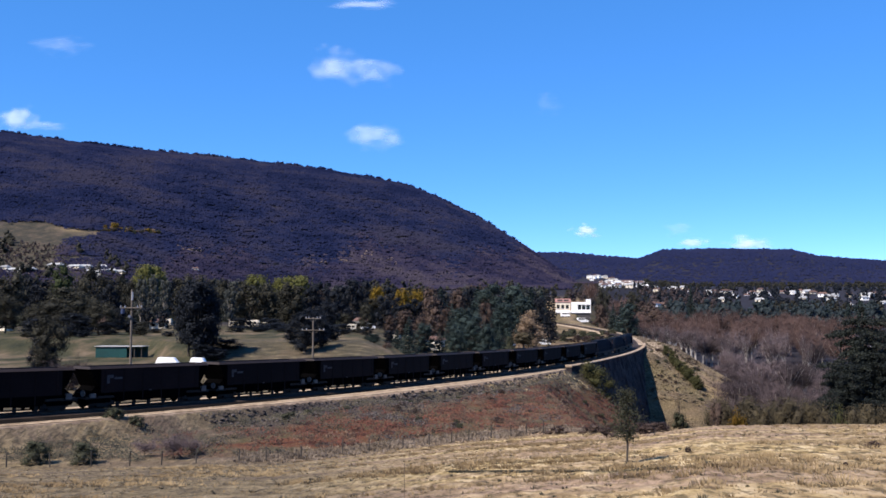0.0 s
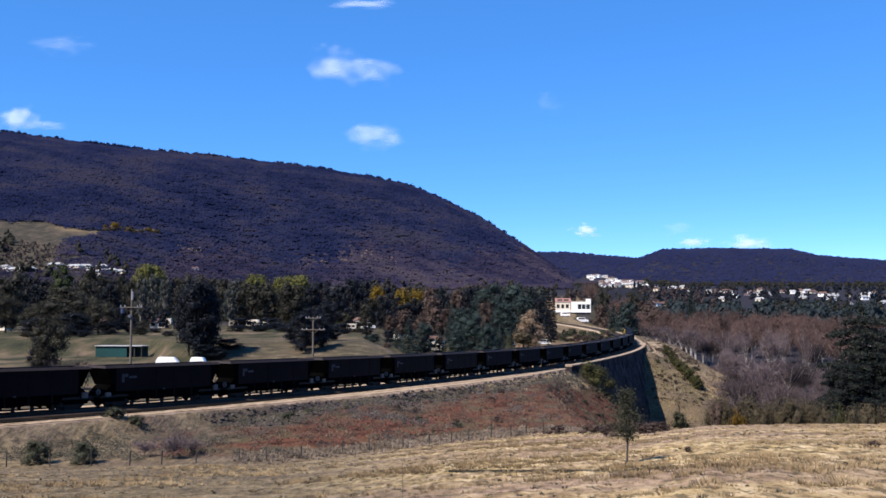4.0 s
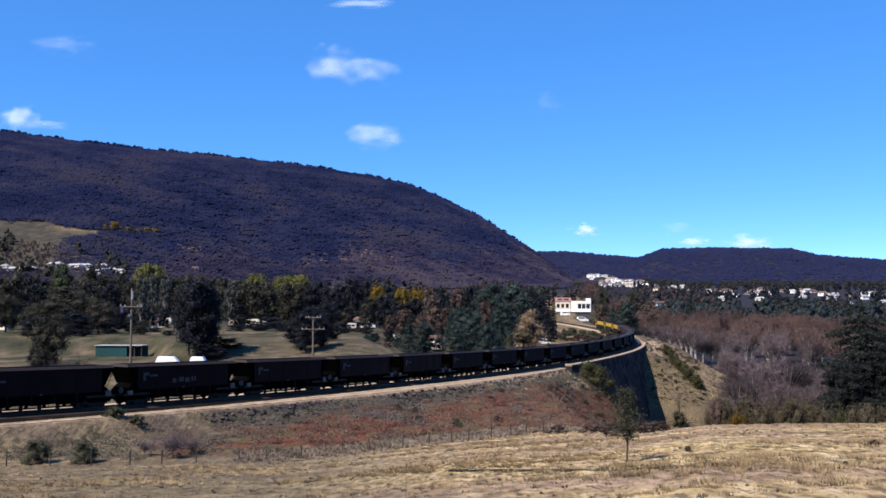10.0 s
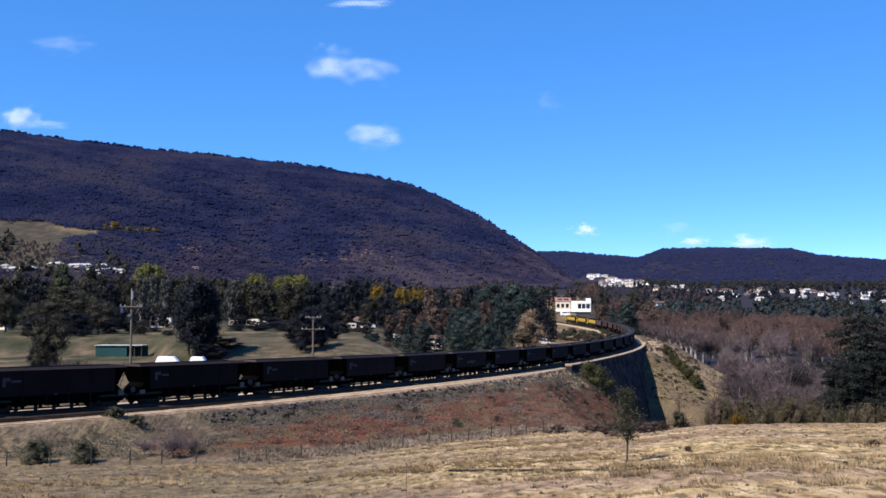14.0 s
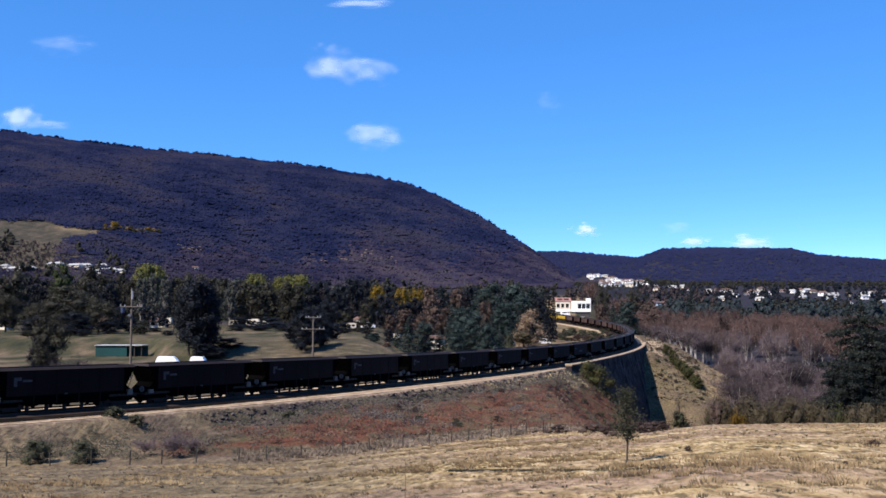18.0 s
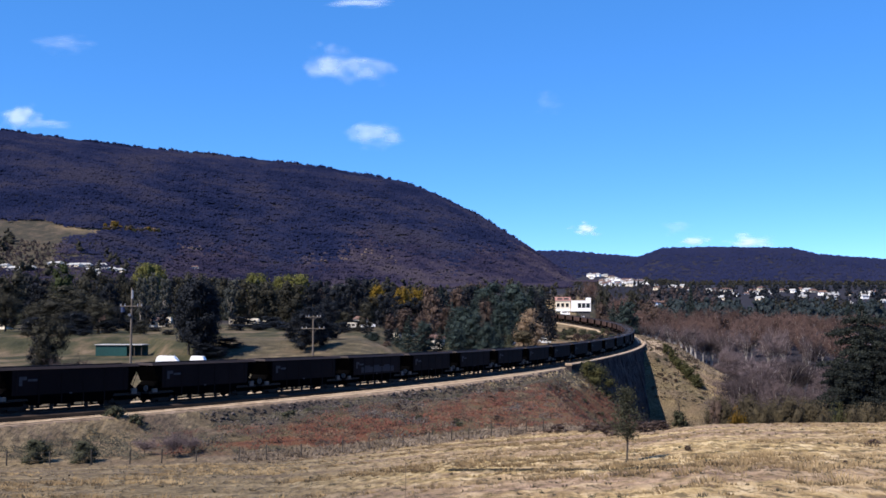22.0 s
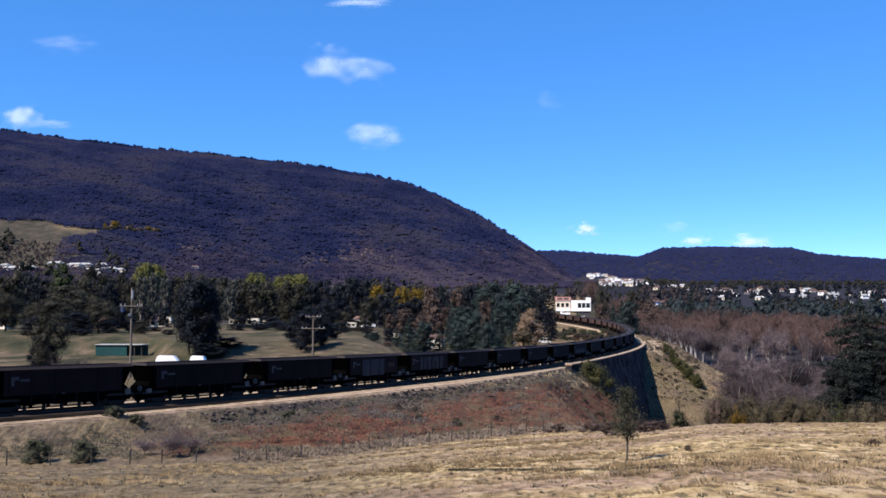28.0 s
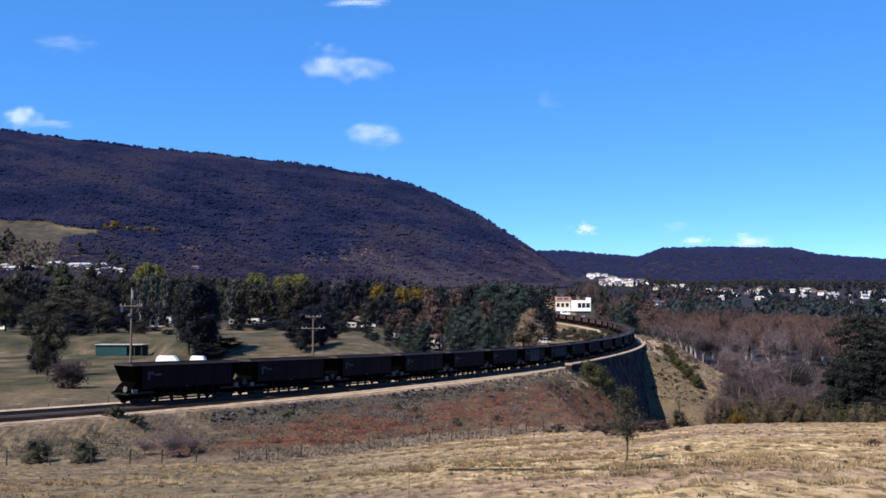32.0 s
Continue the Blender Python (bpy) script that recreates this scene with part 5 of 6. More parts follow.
for i in range(165):
    d = 320 + 320 * (i / 164)
    k = TR.uniform(1150, 1610) if d > 410 else TR.uniform(1280, 1470)
    top = 548 + 25 * max(0, (k - 1350) / 150) + (600 - d) * 0.16 + TR.uniform(-3, 14) + (50 if d < 410 else 0)
    p = spot(k, d)
    h = max(9, (556 - top) / FOCAL * d - p.z)
    plant("russet" if d > 430 else "bare", k, d, min(h, 26), min(h, 26) * TR.uniform(0.65, 0.9))
for k, d, top, wide in ((1296, 300, 640, 70), (1345, 280, 634, 96), (1390, 290, 632, 84), (1330, 250, 652, 70), (1420, 300, 634, 74), (1375, 235, 655, 80), (1298, 250, 668, 60)):
    plant_to("bare", k, d, top, wide)
# white-barked gums along the rim and through the wood
for k, d, top, wide in ((1184, 372, 578, 34), (1194, 362, 584, 30), (1204, 352, 580, 32), (1213, 346, 588, 28), (1221, 342, 584, 30), (1229, 338, 590, 26), (1160, 400, 572, 30), (1148, 410, 576, 26), (1138, 415, 574, 26),
                        (1282, 415, 588, 34), (1290, 420, 594, 30), (1286, 400, 606, 26), (1357, 430, 582, 34), (1362, 425, 590, 26), (1384, 430, 582, 32), (1422, 425, 588, 34), (1428, 420, 596, 26), (1318, 440, 580, 34), (1256, 430, 584, 30)):
    plant_to("gum", k, d, top, wide)
for k, d, h, w in ((1524, 215, 38, 23), (1480, 222, 26, 12), (1502, 206, 27, 17), (1550, 210, 30, 18), (1590, 240, 36, 22)):
    plant("cedar", k, d, h, w)
for kind, k, top, wide in (("mound", 1322, 698, 92), ("mound", 1366, 708, 66), ("mound", 1412, 703, 84), ("mound", 1445, 708, 64), ("mossy", 1482, 712, 66), ("mound", 1524, 712, 66), ("mound", 1562, 712, 70),
                           ("mound", 1280, 708, 54), ("mound", 1344, 712, 60), ("mound", 1390, 700, 80), ("mound", 1268, 700, 60), ("mound", 1500, 716, 56)):
    d = TR.uniform(140, 155)
    plant(kind, k, d, (556 - top) / FOCAL * d - spot(k, d).z, wide * d / FOCAL)
plant_to("gold_bush", 1303, 68, 711, 50)
plant_to("tan_red", 1262, 150, 690, 40)
for k, top, w in ((1521, 518, 13), (1222, 503, 11), (1500, 534, 10), (1462, 540, 9)):
    plant("pine", k, 660, (556 - top) / FOCAL * 660 - spot(k, 660).z, w)
plant("shrub", 1199, 254, 4, 5)
for i in range(34):
    plant(TR.choice(("shrub", "dark", "shrub", "red_shrub")), TR.uniform(982, 1085), TR.uniform(345, 425), TR.uniform(1.2, 3.0), TR.uniform(2, 6), 0.2)
for i in range(120):
    k = TR.uniform(-40, 950)
    d = TR.uniform(470, 650)
    p = spot(k, d)
    top = 503 - 12 * max(0, min(1, (620 - k) / 200)) + TR.uniform(-6, 22)
    plant(("dark", "olive", "pine", "dark", "red", "grey")[TR.choice((0, 0, 1, 1, 2, 3, 4, 5))], k, d, max(10, (556 - top) / FOCAL * d - p.z), TR.uniform(11, 17))


def far_woods(name, label, n, k0, k1, d0, d1, h0, h1, material, seed, thin=None):
    """Trees too far off to pick apart: lobed crowns with loose sprays, joined."""
    rng = np.random.default_rng(seed)
    k, d = rng.uniform(k0, k1, n), rng.uniform(d0, d1, n)
    x = (k - 784) / FOCAL * d
    z = land(x, d)
    h = rng.uniform(h0, h1, n)
    c, r = [], []
    for i in range(n):
        for j in range(7):
            f = (j + 0.5) / 7
            w = h[i] * 0.30 * (1.05 - 0.6 * f)
            c.append((x[i] + rng.normal() * w * 0.7, d[i] + rng.normal() * w * 0.7, z[i] + h[i] * (0.12 + 0.80 * f)))
            r.append(w * rng.uniform(0.6, 1.0))
    c, r = np.array(c), np.array(r)
    m = 16
    out = ball(rng, len(c) * m)
    p = np.repeat(c, m, 0) + out * np.repeat(r, m)[:, None] * rng.uniform(0.75, 1.2, (len(c) * m, 1))
    v, f = merge([clumps(c, r * 0.85, rng, 1.0), quads(p, np.repeat(r, m) * 0.21, rng, 0.7, out, 0.7)])
    ob = new(name, mesh_of(name, v, f, material))
    tagged(ob, label, "woods", kind="stuff")


far_woods("far_pine_woods", "dark green pines in rows beyond the valley", 105, 1180, 1640, 640, 780, 11, 18, LEAF["far_pine"], 201)
far_woods("town_trees", "dark trees between the houses of the town", 230, 1120, 1640, 860, 1400, 6, 11, LEAF["dark"], 202)
far_woods("valley_head_trees", "brown thin trees at the head of the valley", 90, 1118, 1225, 600, 830, 6, 11, LEAF["red"], 210)
far_woods("lower_town_trees", "dark olive trees below the houses of the town", 130, 1190, 1640, 740, 930, 6, 10, LEAF["olive"], 211)
far_woods("town_slope_trees", "brown and olive trees below the town", 90, 1135, 1270, 820, 1230, 6, 10, LEAF["brown"], 204)
far_woods("town_foot_trees", "low brown trees at the foot of the town slope", 90, 1000, 1145, 740, 880, 4, 8, LEAF["brown"], 208)
far_woods("town_garden_trees", "small olive trees between the houses of the town", 420, 1010, 1155, 870, 1560, 2.5, 4.5, LEAF["olive"], 209)
far_woods("town_slope_pines", "dark trees on the slope below the town", 50, 1000, 1150, 740, 900, 4, 8, LEAF["olive"], 205)
far_woods("town_edge_trees", "small dark trees scattered round the houses of the town", 430, 1138, 1640, 1330, 2250, 6, 11, LEAF["olive"], 207)
far_woods("slope_scrub", "grey-brown scrub between the houses on the cleared slope", 420, -50, 118, 780, 935, 1.6, 4.2, LEAF["brown"], 206)
far_woods("back_woods", "olive woods at the foot of the ridge", 140, -60, 1000, 640, 930, 9, 15, LEAF["olive"], 203)
for i in range(46):
    d = TR.uniform(215, 380)
    k = TR.uniform(1282, 1500)
    p = spot(k, d)
    top = 640 + 70 * (400 - d) / 185 + TR.uniform(0, 25)
    plant("thicket", k, d, max(5, (556 - top) / FOCAL * d - p.z), TR.uniform(9, 14))
for i in range(60):
    k = TR.uniform(-40, 960)
    d = TR.uniform(385, 470)
    plant("shrub", k, d, TR.uniform(2, 5), TR.uniform(5, 9))
for i in range(46):
    k = TR.uniform(1140, 1620)
    d = TR.uniform(560, 660)
    plant("russet", k, d, max(9, (556 - TR.uniform(556, 572)) / FOCAL * d - spot(k, d).z), TR.uniform(9, 13))
for i in range(64):
    plant(TR.choice(("shrub", "red_shrub")), TR.uniform(1150, 1245), TR.uniform(262, 312), TR.uniform(0.3, 1.1), TR.uniform(0.8, 2.2), 0.1)
for i in range(26):
    plant("thicket", TR.uniform(1262, 1480), TR.uniform(385, 450), TR.uniform(2.5, 4.5), TR.uniform(7, 12))
# hedge down the far bank
for i in range(12):
    f = i / 11
    plant("mossy", 1180 + 54 * f + TR.uniform(-3, 3), 286 - 16 * f, TR.uniform(2.0, 3.4), TR.uniform(3.4, 4.6))
plant("mossy", 1047, 196, 9.0, 9.6, 0.5)
# foreground bushes and the lone sapling
plant("shrub", 75, 71.5, 1.75, 3.0, 0.1)
plant("shrub", 158, 71.5, 1.65, 2.9, 0.1)
plant("shrub", 206, 88.5, 1.1, 2.4, 0.1)
plant("shrub", 246, 89, 0.9, 1.8, 0.1)
plant("thicket", 312, 74, 1.9, 3.4, 0.1)
plant("thicket", 262, 75, 1.3, 2.6, 0.1)
plant("thicket", 345, 76, 1.3, 2.4, 0.1)


# pale gravel where the access road leaves the viaduct
verts, faces = [], []
for i in range(45):
    d = 282 + 1.6 * i
    a, b = 1141 + 2.0 * math.sin(i * 0.9), 1166 + 5 * math.sin(i * 0.23 + 2) + 2 * math.sin(i * 1.3)
    for j in range(9):
        q = spot(a + (b - a) * j / 8, d, 0.07)
        verts.append(tuple(q))
    if i:
        faces += [(9 * i - 9 + j, 9 * i - 8 + j, 9 * i + j + 1, 9 * i + j) for j in range(8)]
ob = new("gravel_patch", mesh_of("gravel_patch", verts, faces, M_ROAD, True))
tagged(ob, "pale bare gravel beside the end of the viaduct", "road", kind="structure")


# ---------------------------------------------------------------- the sapling in the paddock
def sapling():
    e = new("sapling")
    e.location = spot(1105, 30.5)
    e.scale = (0.72, 0.72, 0.70)
    rng = np.random.default_rng(77)
    bm = bmesh.new()
    rod(bm, (0, 0, -0.2), (0.05, 0, 0.9), 0.055, 0.045, 7)
    rod(bm, (0.05, 0, 0.9), (0.0, 0.05, 2.9), 0.045, 0.012, 6)
    pts = []
    for i in range(44):
        z = 1.0 + 2.15 * i / 43
        ang = i * 2.4
        le = (0.92 - 0.60 * abs(z - 1.9) / 1.3) * rng.uniform(0.5, 1.1)
        root = np.array([0.02, 0, z])
        tip = np.array([math.cos(ang) * le, math.sin(ang) * le, z + 0.35 * le])
        rod(bm, root, tip, 0.012, 0.004, 4)
        m = 60
        u = rng.random((m, 1)) ** 0.6
        pts.append(root + (tip - root) * u + rng.normal(size=(m, 3)) * 0.11)
    part("trunk", bm, M_BARK, e)
    v, f = quads(np.vstack(pts), 0.05, rng, 0.5)
    ob = new("crown", mesh_of("crown", v, f, LEAF["bush"]))
    ob.parent = e
    tagged(e, "small thin grey-green sapling alone in dry grass", "tree")


sapling()

# ---------------------------------------------------------------- fences
M_POST = ramp_mat("weathered_post", [(0.0261, 0.0232, 0.0203), (0.058, 0.0522, 0.0464)], 2, 12, 0.95, 0.3, vary=0.3)
M_WIRE = ramp_mat("fence_wire", [(0.0464, 0.0464, 0.0464), (0.0812, 0.0812, 0.0812)], 2, 12, 0.6, 0.0, metal=0.5)


def fence(points, gap, height, label, seed):
    e = new("wire_fence")
    tagged(e, label, "fence")
    rng = random.Random(seed)
    posts = []
    for a, b in zip(points[:-1], points[1:]):
        n = max(1, int((b - a).length / gap))
        for i in range(n):
            q = a.lerp(b, (i + rng.uniform(-0.15, 0.15)) / n)
            posts.append(Vector((q.x, q.y, land_z(q.x, q.y))))
    e.location = posts[0]
    for q in posts:
        bm = bmesh.new()
        h = height * rng.uniform(0.9, 1.1)
        rod(bm, (0, 0, -0.3), (rng.uniform(-0.05, 0.05), 0, h), 0.055, 0.05, 6)
        ob = part("post", bm, M_POST, e)
        ob.location = q - e.location
    for f in (0.35, 0.62, 0.9):
        bm = bmesh.new()
        for a, b in zip(posts[:-1], posts[1:]):
            rod(bm, a + Vector((0, 0, height * f)) - e.location, b + Vector((0, 0, height * f)) - e.location, 0.006, n=3)
        part("wire", bm, M_WIRE, e)


fence([spot(-60, 70), spot(100, 70), spot(300, 71), spot(480, 73), spot(600, 76), spot(760, 81), spot(900, 87), spot(985, 92)], 2.2, 1.0,
      "post and wire fence along the edge of the paddock", 3)
fence([line_at(-2.0, -13), line_at(-0.5, -13), line_at(1.5, -13), line_at(4, -13)], 3.5, 1.1, "thin wire fence beyond the railway", 4)

# ---------------------------------------------------------------- power poles
M_POLE = ramp_mat("grey_pole_wood", [(0.070, 0.058, 0.050), (0.135, 0.118, 0.102)], 1, 9, 0.9, 0.2)
M_INSUL = ramp_mat("insulator", [(0.174, 0.186, 0.22), (0.244, 0.255, 0.29)], 2, 9, 0.3, 0.0)


def power_pole(k, d, h, arms, label):
    e = new("power_pole")
    e.location = spot(k, d)
    tagged(e, label, "power pole", "power poles")
    bm = bmesh.new()
    rod(bm, (0, 0, -1), (0, 0, h), 0.21, 0.15, 10)
    part("pole", bm, M_POLE, e)
    for z, w, turn in arms:
        c, sn = math.cos(turn), math.sin(turn)
        bm = bmesh.new()
        rod(bm, (-w / 2 * c, -w / 2 * sn - 0.2, z), (w / 2 * c, w / 2 * sn - 0.2, z), 0.10, n=4)
        arm = part("crossarm", bm, M_POLE, e)
        for f in (-0.46, -0.28, 0.28, 0.46):
            bm = bmesh.new()
            rod(bm, (w * f * c, w * f * sn - 0.2, z + 0.08), (w * f * c, w * f * sn - 0.2, z + 0.42), 0.10, 0.06, 7)
            part("insulator", bm, M_INSUL, arm)
        bm = bmesh.new()
        rod(bm, (-w * 0.25 * c, -w * 0.25 * sn - 0.2, z), (0, 0, z - 0.8), 0.03, n=4)
        rod(bm, (w * 0.25 * c, w * 0.25 * sn - 0.2, z), (0, 0, z - 0.8), 0.03, n=4)
        part("brace", bm, M_POLE, e)
    return e


power_pole(234, 150, 14.0, [(11.1, 3.4, 0.15)], "grey timber power pole with one wide crossarm")
p1 = bpy.data.objects["power_pole"]
bm = bmesh.new()
rod(bm, (0.15, -0.2, 12.3), (0.15, -0.2, 13.6), 0.16, n=8)
part("switch", bm, M_INSUL, p1)
bm = bmesh.new()
rod(bm, (-1.3, -0.3, 10.2), (-1.3, -0.3, 11.0), 0.3, n=10)
part("transformer", bm, ramp_mat("blue_grey_steel", [(0.0232, 0.0348, 0.0812), (0.0406, 0.058, 0.116)], 1, 6, 0.5, 0.0), p1, "blue-grey transformer can")
bm = bmesh.new()
rod(bm, (-0.1, -0.28, 9.6), (-0.35, -0.28, 9.9), 0.15, 0.25, 8)
part("street_light", bm, M_INSUL, p1)
power_pole(555, 200, 9.4, [(9.1, 3.2, 0.0), (6.7, 5.2, -0.25)], "grey timber power pole with two crossarms")

# ---------------------------------------------------------------- shed and vehicles
M_TEAL = ramp_mat("teal_sheet", [(0.00174, 0.0319, 0.0336), (0.00348, 0.0493, 0.0493)], 0.3, 3, 0.6, 0.05)
M_GREYROOF = ramp_mat("grey_roof", [(0.186, 0.191, 0.197), (0.319, 0.325, 0.325)], 0.5, 4, 0.6, 0.1, vary=0.4)
M_WHITE = ramp_mat("white_paint", [(0.72, 0.72, 0.72), (0.84, 0.84, 0.83)], 0.5, 4, 0.4, 0.0, vary=0.1)
M_RUBBER = ramp_mat("tyre", [(0.0087, 0.0087, 0.0087), (0.0174, 0.0174, 0.0174)], 2, 9, 0.9, 0.1)


def shed():
    e = new("shed")
    e.location = spot(221, 226)
    e.rotation_euler = (0, 0, radians(-4))
    tagged(e, "long low teal sheet-metal shed in the pasture", "shed")
    part("wall", boxed(-5.8, 1.6, -2, 2, 0, 2.5), M_TEAL, e)
    part("bay", boxed(1.6, 5.2, 1.6, 2, 0, 2.4), M_TEAL, e)
    for x in (3.4, 5.1):
        part("bay_post", boxed(x - 0.08, x + 0.08, -1.95, -1.8, 0, 2.4), M_POST, e)
    bm = side_panel([(-6.0, 2.52), (5.4, 2.52), (5.4, 2.66), (-6.0, 2.66)], -2.3, 2.2)
    part("roof", bm, M_GREYROOF, e, "pale grey sheet roof")
    for i in range(12):
        part("rib", boxed(-5.7 + i * 0.62, -5.62 + i * 0.62, -2.03, -2.0, 0.02, 2.48), M_TEAL, e)


shed()


def vehicle(k, d, length, height, label, kind, turn=0.0, body_mat=None, glazed=True):
    e = new(kind)
    e.location = spot(k, d)
    e.rotation_euler = (0, 0, radians(turn))
    tagged(e, label, kind.replace("_", " "), "parked vehicles")
    hl, hw = length / 2, 0.88
    bm = side_panel([(-hl, 0.35), (hl, 0.35), (hl, height * 0.52), (hl * 0.62, height * 0.58), (hl * 0.30, height * 0.97), (-hl * 0.82, height), (-hl, height * 0.6)], -hw, hw)
    bmesh.ops.bevel(bm, geom=bm.edges[:], offset=0.07, segments=2, affect="EDGES")
    body = part("body", bm, body_mat or M_WHITE, e)
    for y in (-hw - 0.005, hw + 0.005) if glazed else ():
        bm = side_panel([(-hl * 0.75, height * 0.62), (hl * 0.45, height * 0.62), (hl * 0.26, height * 0.90), (-hl * 0.75, height * 0.90)], y - 0.01, y + 0.01)
        part("side_window", bm, M_GLASS, body)
    for x in (-hl * 0.62, hl * 0.62):
        for y in (-hw + 0.06, hw - 0.06):
            bm = bmesh.new()
            rod(bm, (x, y - 0.11, 0.33), (x, y + 0.11, 0.33), 0.33, n=14)
            part("wheel", bm, M_RUBBER, e)
    return e


vehicle(304, 172, 5.0, 2.55, "white van parked beside the pasture", "van", 4, None, False)
vehicle(357, 172, 3.6, 2.5, "small white van parked beside the pasture", "van", 0, None, False)
vehicle(961, 330, 4.8, 2.1, "white car parked below the trees", "car", 10)
vehicle(904, 322, 3.4, 1.6, "white car half hidden by pines", "car", 60)
vehicle(1000, 574, 5.5, 2.6, "white van parked below the white building", "van", 5)
vehicle(1030, 570, 7.0, 3.0, "white van beside the white building", "van", 10)
vehicle(770, 330, 3.6, 1.8, "white car among the trees", "car", 30)
vehicle(652, 345, 5.0, 2.4, "white van among the trees", "van", 20)

M_CREAM = ramp_mat("cream_wall", [(0.50, 0.45, 0.36), (0.64, 0.58, 0.48)], 0.4, 4, 0.8, 0.05, vary=0.4)
M_ROOF_RED = ramp_mat("red_tiles", [(0.0696, 0.0435, 0.0348), (0.116, 0.0696, 0.058)], 0.6, 6, 0.85, 0.2, vary=0.4)


def caravan(k, d, length, height, turn=0):
    e = new("caravan")
    e.location = spot(k, d)
    e.rotation_euler = (0, 0, radians(turn))
    tagged(e, "cream caravan parked under the trees", "caravan", "parked vehicles")
    hl = length / 2
    bm = side_panel([(-hl, 0.4), (hl, 0.4), (hl + 0.15, height * 0.6), (hl - 0.2, height), (-hl + 0.2, height), (-hl - 0.1, height * 0.6)], -1.1, 1.1)
    bmesh.ops.bevel(bm, geom=bm.edges[:], offset=0.1, segments=2, affect="EDGES")
    part("body", bm, M_CREAM, e)
    for x in (-hl * 0.5, hl * 0.4):
        part("window", boxed(x - 0.5, x + 0.5, -1.13, -1.1, height * 0.5, height * 0.78), M_GLASS, e)
    for y in (-1.0, 1.0):
        bm = bmesh.new()
        rod(bm, (0, y - 0.1, 0.32), (0, y + 0.1, 0.32), 0.32, n=12)
        part("wheel", bm, M_RUBBER, e)


for k, d, le, h, t in ((448, 352, 5.0, 2.9, 0), (415, 356, 3.4, 2.6, 8), (472, 356, 2.2, 2.2, -6), (622, 318, 3.0, 2.2, 10), (700, 300, 3.0, 2.4, -15), (772, 292, 3.2, 2.4, 5), (293, 385, 5.5, 2.9, 0), (630, 350, 3.5, 2.3, 20), (180, 372, 4.5, 2.6, 0)):
    caravan(k, d, le, h, t)


# ---------------------------------------------------------------- houses
def house(k, d, w, depth, h, wall_mat, roof_mat, label, turn=0.0, pitch=0.32, up=0.0):
    e = new("house")
    e.location = spot(k, d, up)
    e.rotation_euler = (0, 0, radians(turn))
    tagged(e, label, "house", "houses of the town")
    part("wall", boxed(-w / 2, w / 2, -depth / 2, depth / 2, -4.0, h), wall_mat, e)
    bm = bmesh.new()
    o = 0.5
    r = depth * pitch
    pts = [(-w / 2 - o, -depth / 2 - o, h), (w / 2 + o, -depth / 2 - o, h), (w / 2 + o, depth / 2 + o, h), (-w / 2 - o, depth / 2 + o, h), (-w / 2 + depth * 0.2, 0, h + r), (w / 2 - depth * 0.2, 0, h + r)]
    v = [bm.verts.new(p) for p in pts]
    for f in ((0, 1, 5, 4), (1, 2, 5), (2, 3, 4, 5), (3, 0, 4), (3, 2, 1, 0)):
        bm.faces.new([v[i] for i in f])
    part("roof", bm, roof_mat, e)
    n = max(2, int(w / 3.5))
    for i in range(n):
        x = -w / 2 + w * (i + 0.5) / n
        win = part("window", boxed(x - 0.7, x + 0.7, -depth / 2 - 0.04, -depth / 2 + 0.02, h * 0.35, h * 0.8), M_GLASS, e)
        part("window_frame", boxed(x - 0.8, x + 0.8, -depth / 2 - 0.07, -depth / 2 - 0.04, h * 0.80, h * 0.86), M_WHITE, win)
    part("chimney", boxed(w * 0.2, w * 0.2 + 0.8, 0.2, 1.0, h + r * 0.3, h + r + 0.9), M_ROOF_RED, e)
    return e


HR = random.Random(21)
WHITE_H, CREAM_H = "white weatherboard house on the town hillside", "cream house with a hipped roof on the hillside"
for k, d in ((1043, 1440), (1052, 1450), (1060, 1470), (1068, 1420), (1075, 1480), (1082, 1430), (1090, 1460), (1097, 1440), (1104, 1450), (1112, 1430), (1120, 1460), (1058, 1530), (1072, 1550), (1086, 1540), (1100, 1520),
             (1115, 1500), (1128, 1440), (1140, 1420), (1158, 1400), (1188, 1400), (1196, 1380), (1208, 1390), (1222, 1300), (1330, 1250), (1348, 1220), (1356, 1240), (1385, 1240), (1402, 1230), (1414, 1200), (1428, 1200), (1438, 1220),
             (1455, 1150), (1465, 1120), (1476, 1130), (1470, 1000), (1528, 1150), (1540, 1120), (1556, 1020), (1563, 960), (1500, 1000), (1158, 900), (1172, 920)):
    white = HR.random() < 0.7
    d = HR.uniform(1800, 2150) if k < 1135 else d + HR.uniform(-60, 60)
    house(k, d, HR.uniform(7, 11), HR.uniform(6, 8), HR.uniform(2.6, 4.2), M_WHITE if white else M_CREAM, HR.choice((M_GREYROOF, M_GREYROOF, M_ROOF_RED)), WHITE_H if white else CREAM_H, HR.uniform(-45, 25), up=HR.uniform(-1.5, 1.5) if k < 1135 else HR.uniform(-3, 0.5))
for i in range(52):
    k = HR.uniform(1042, 1142)
    d = HR.uniform(1800, 2150) if k < 1060 else HR.uniform(1150, 1540)
    white = HR.random() < 0.75
    house(k, d, HR.uniform(5, 8) * (1.3 if d > 1700 else 1), HR.uniform(5, 6.5), HR.uniform(2.3, 3.4), M_WHITE if white else M_CREAM, HR.choice((M_GREYROOF, M_ROOF_RED, M_WHITE)), WHITE_H if white else CREAM_H, HR.uniform(-50, 20), up=HR.uniform(0, 1.5))
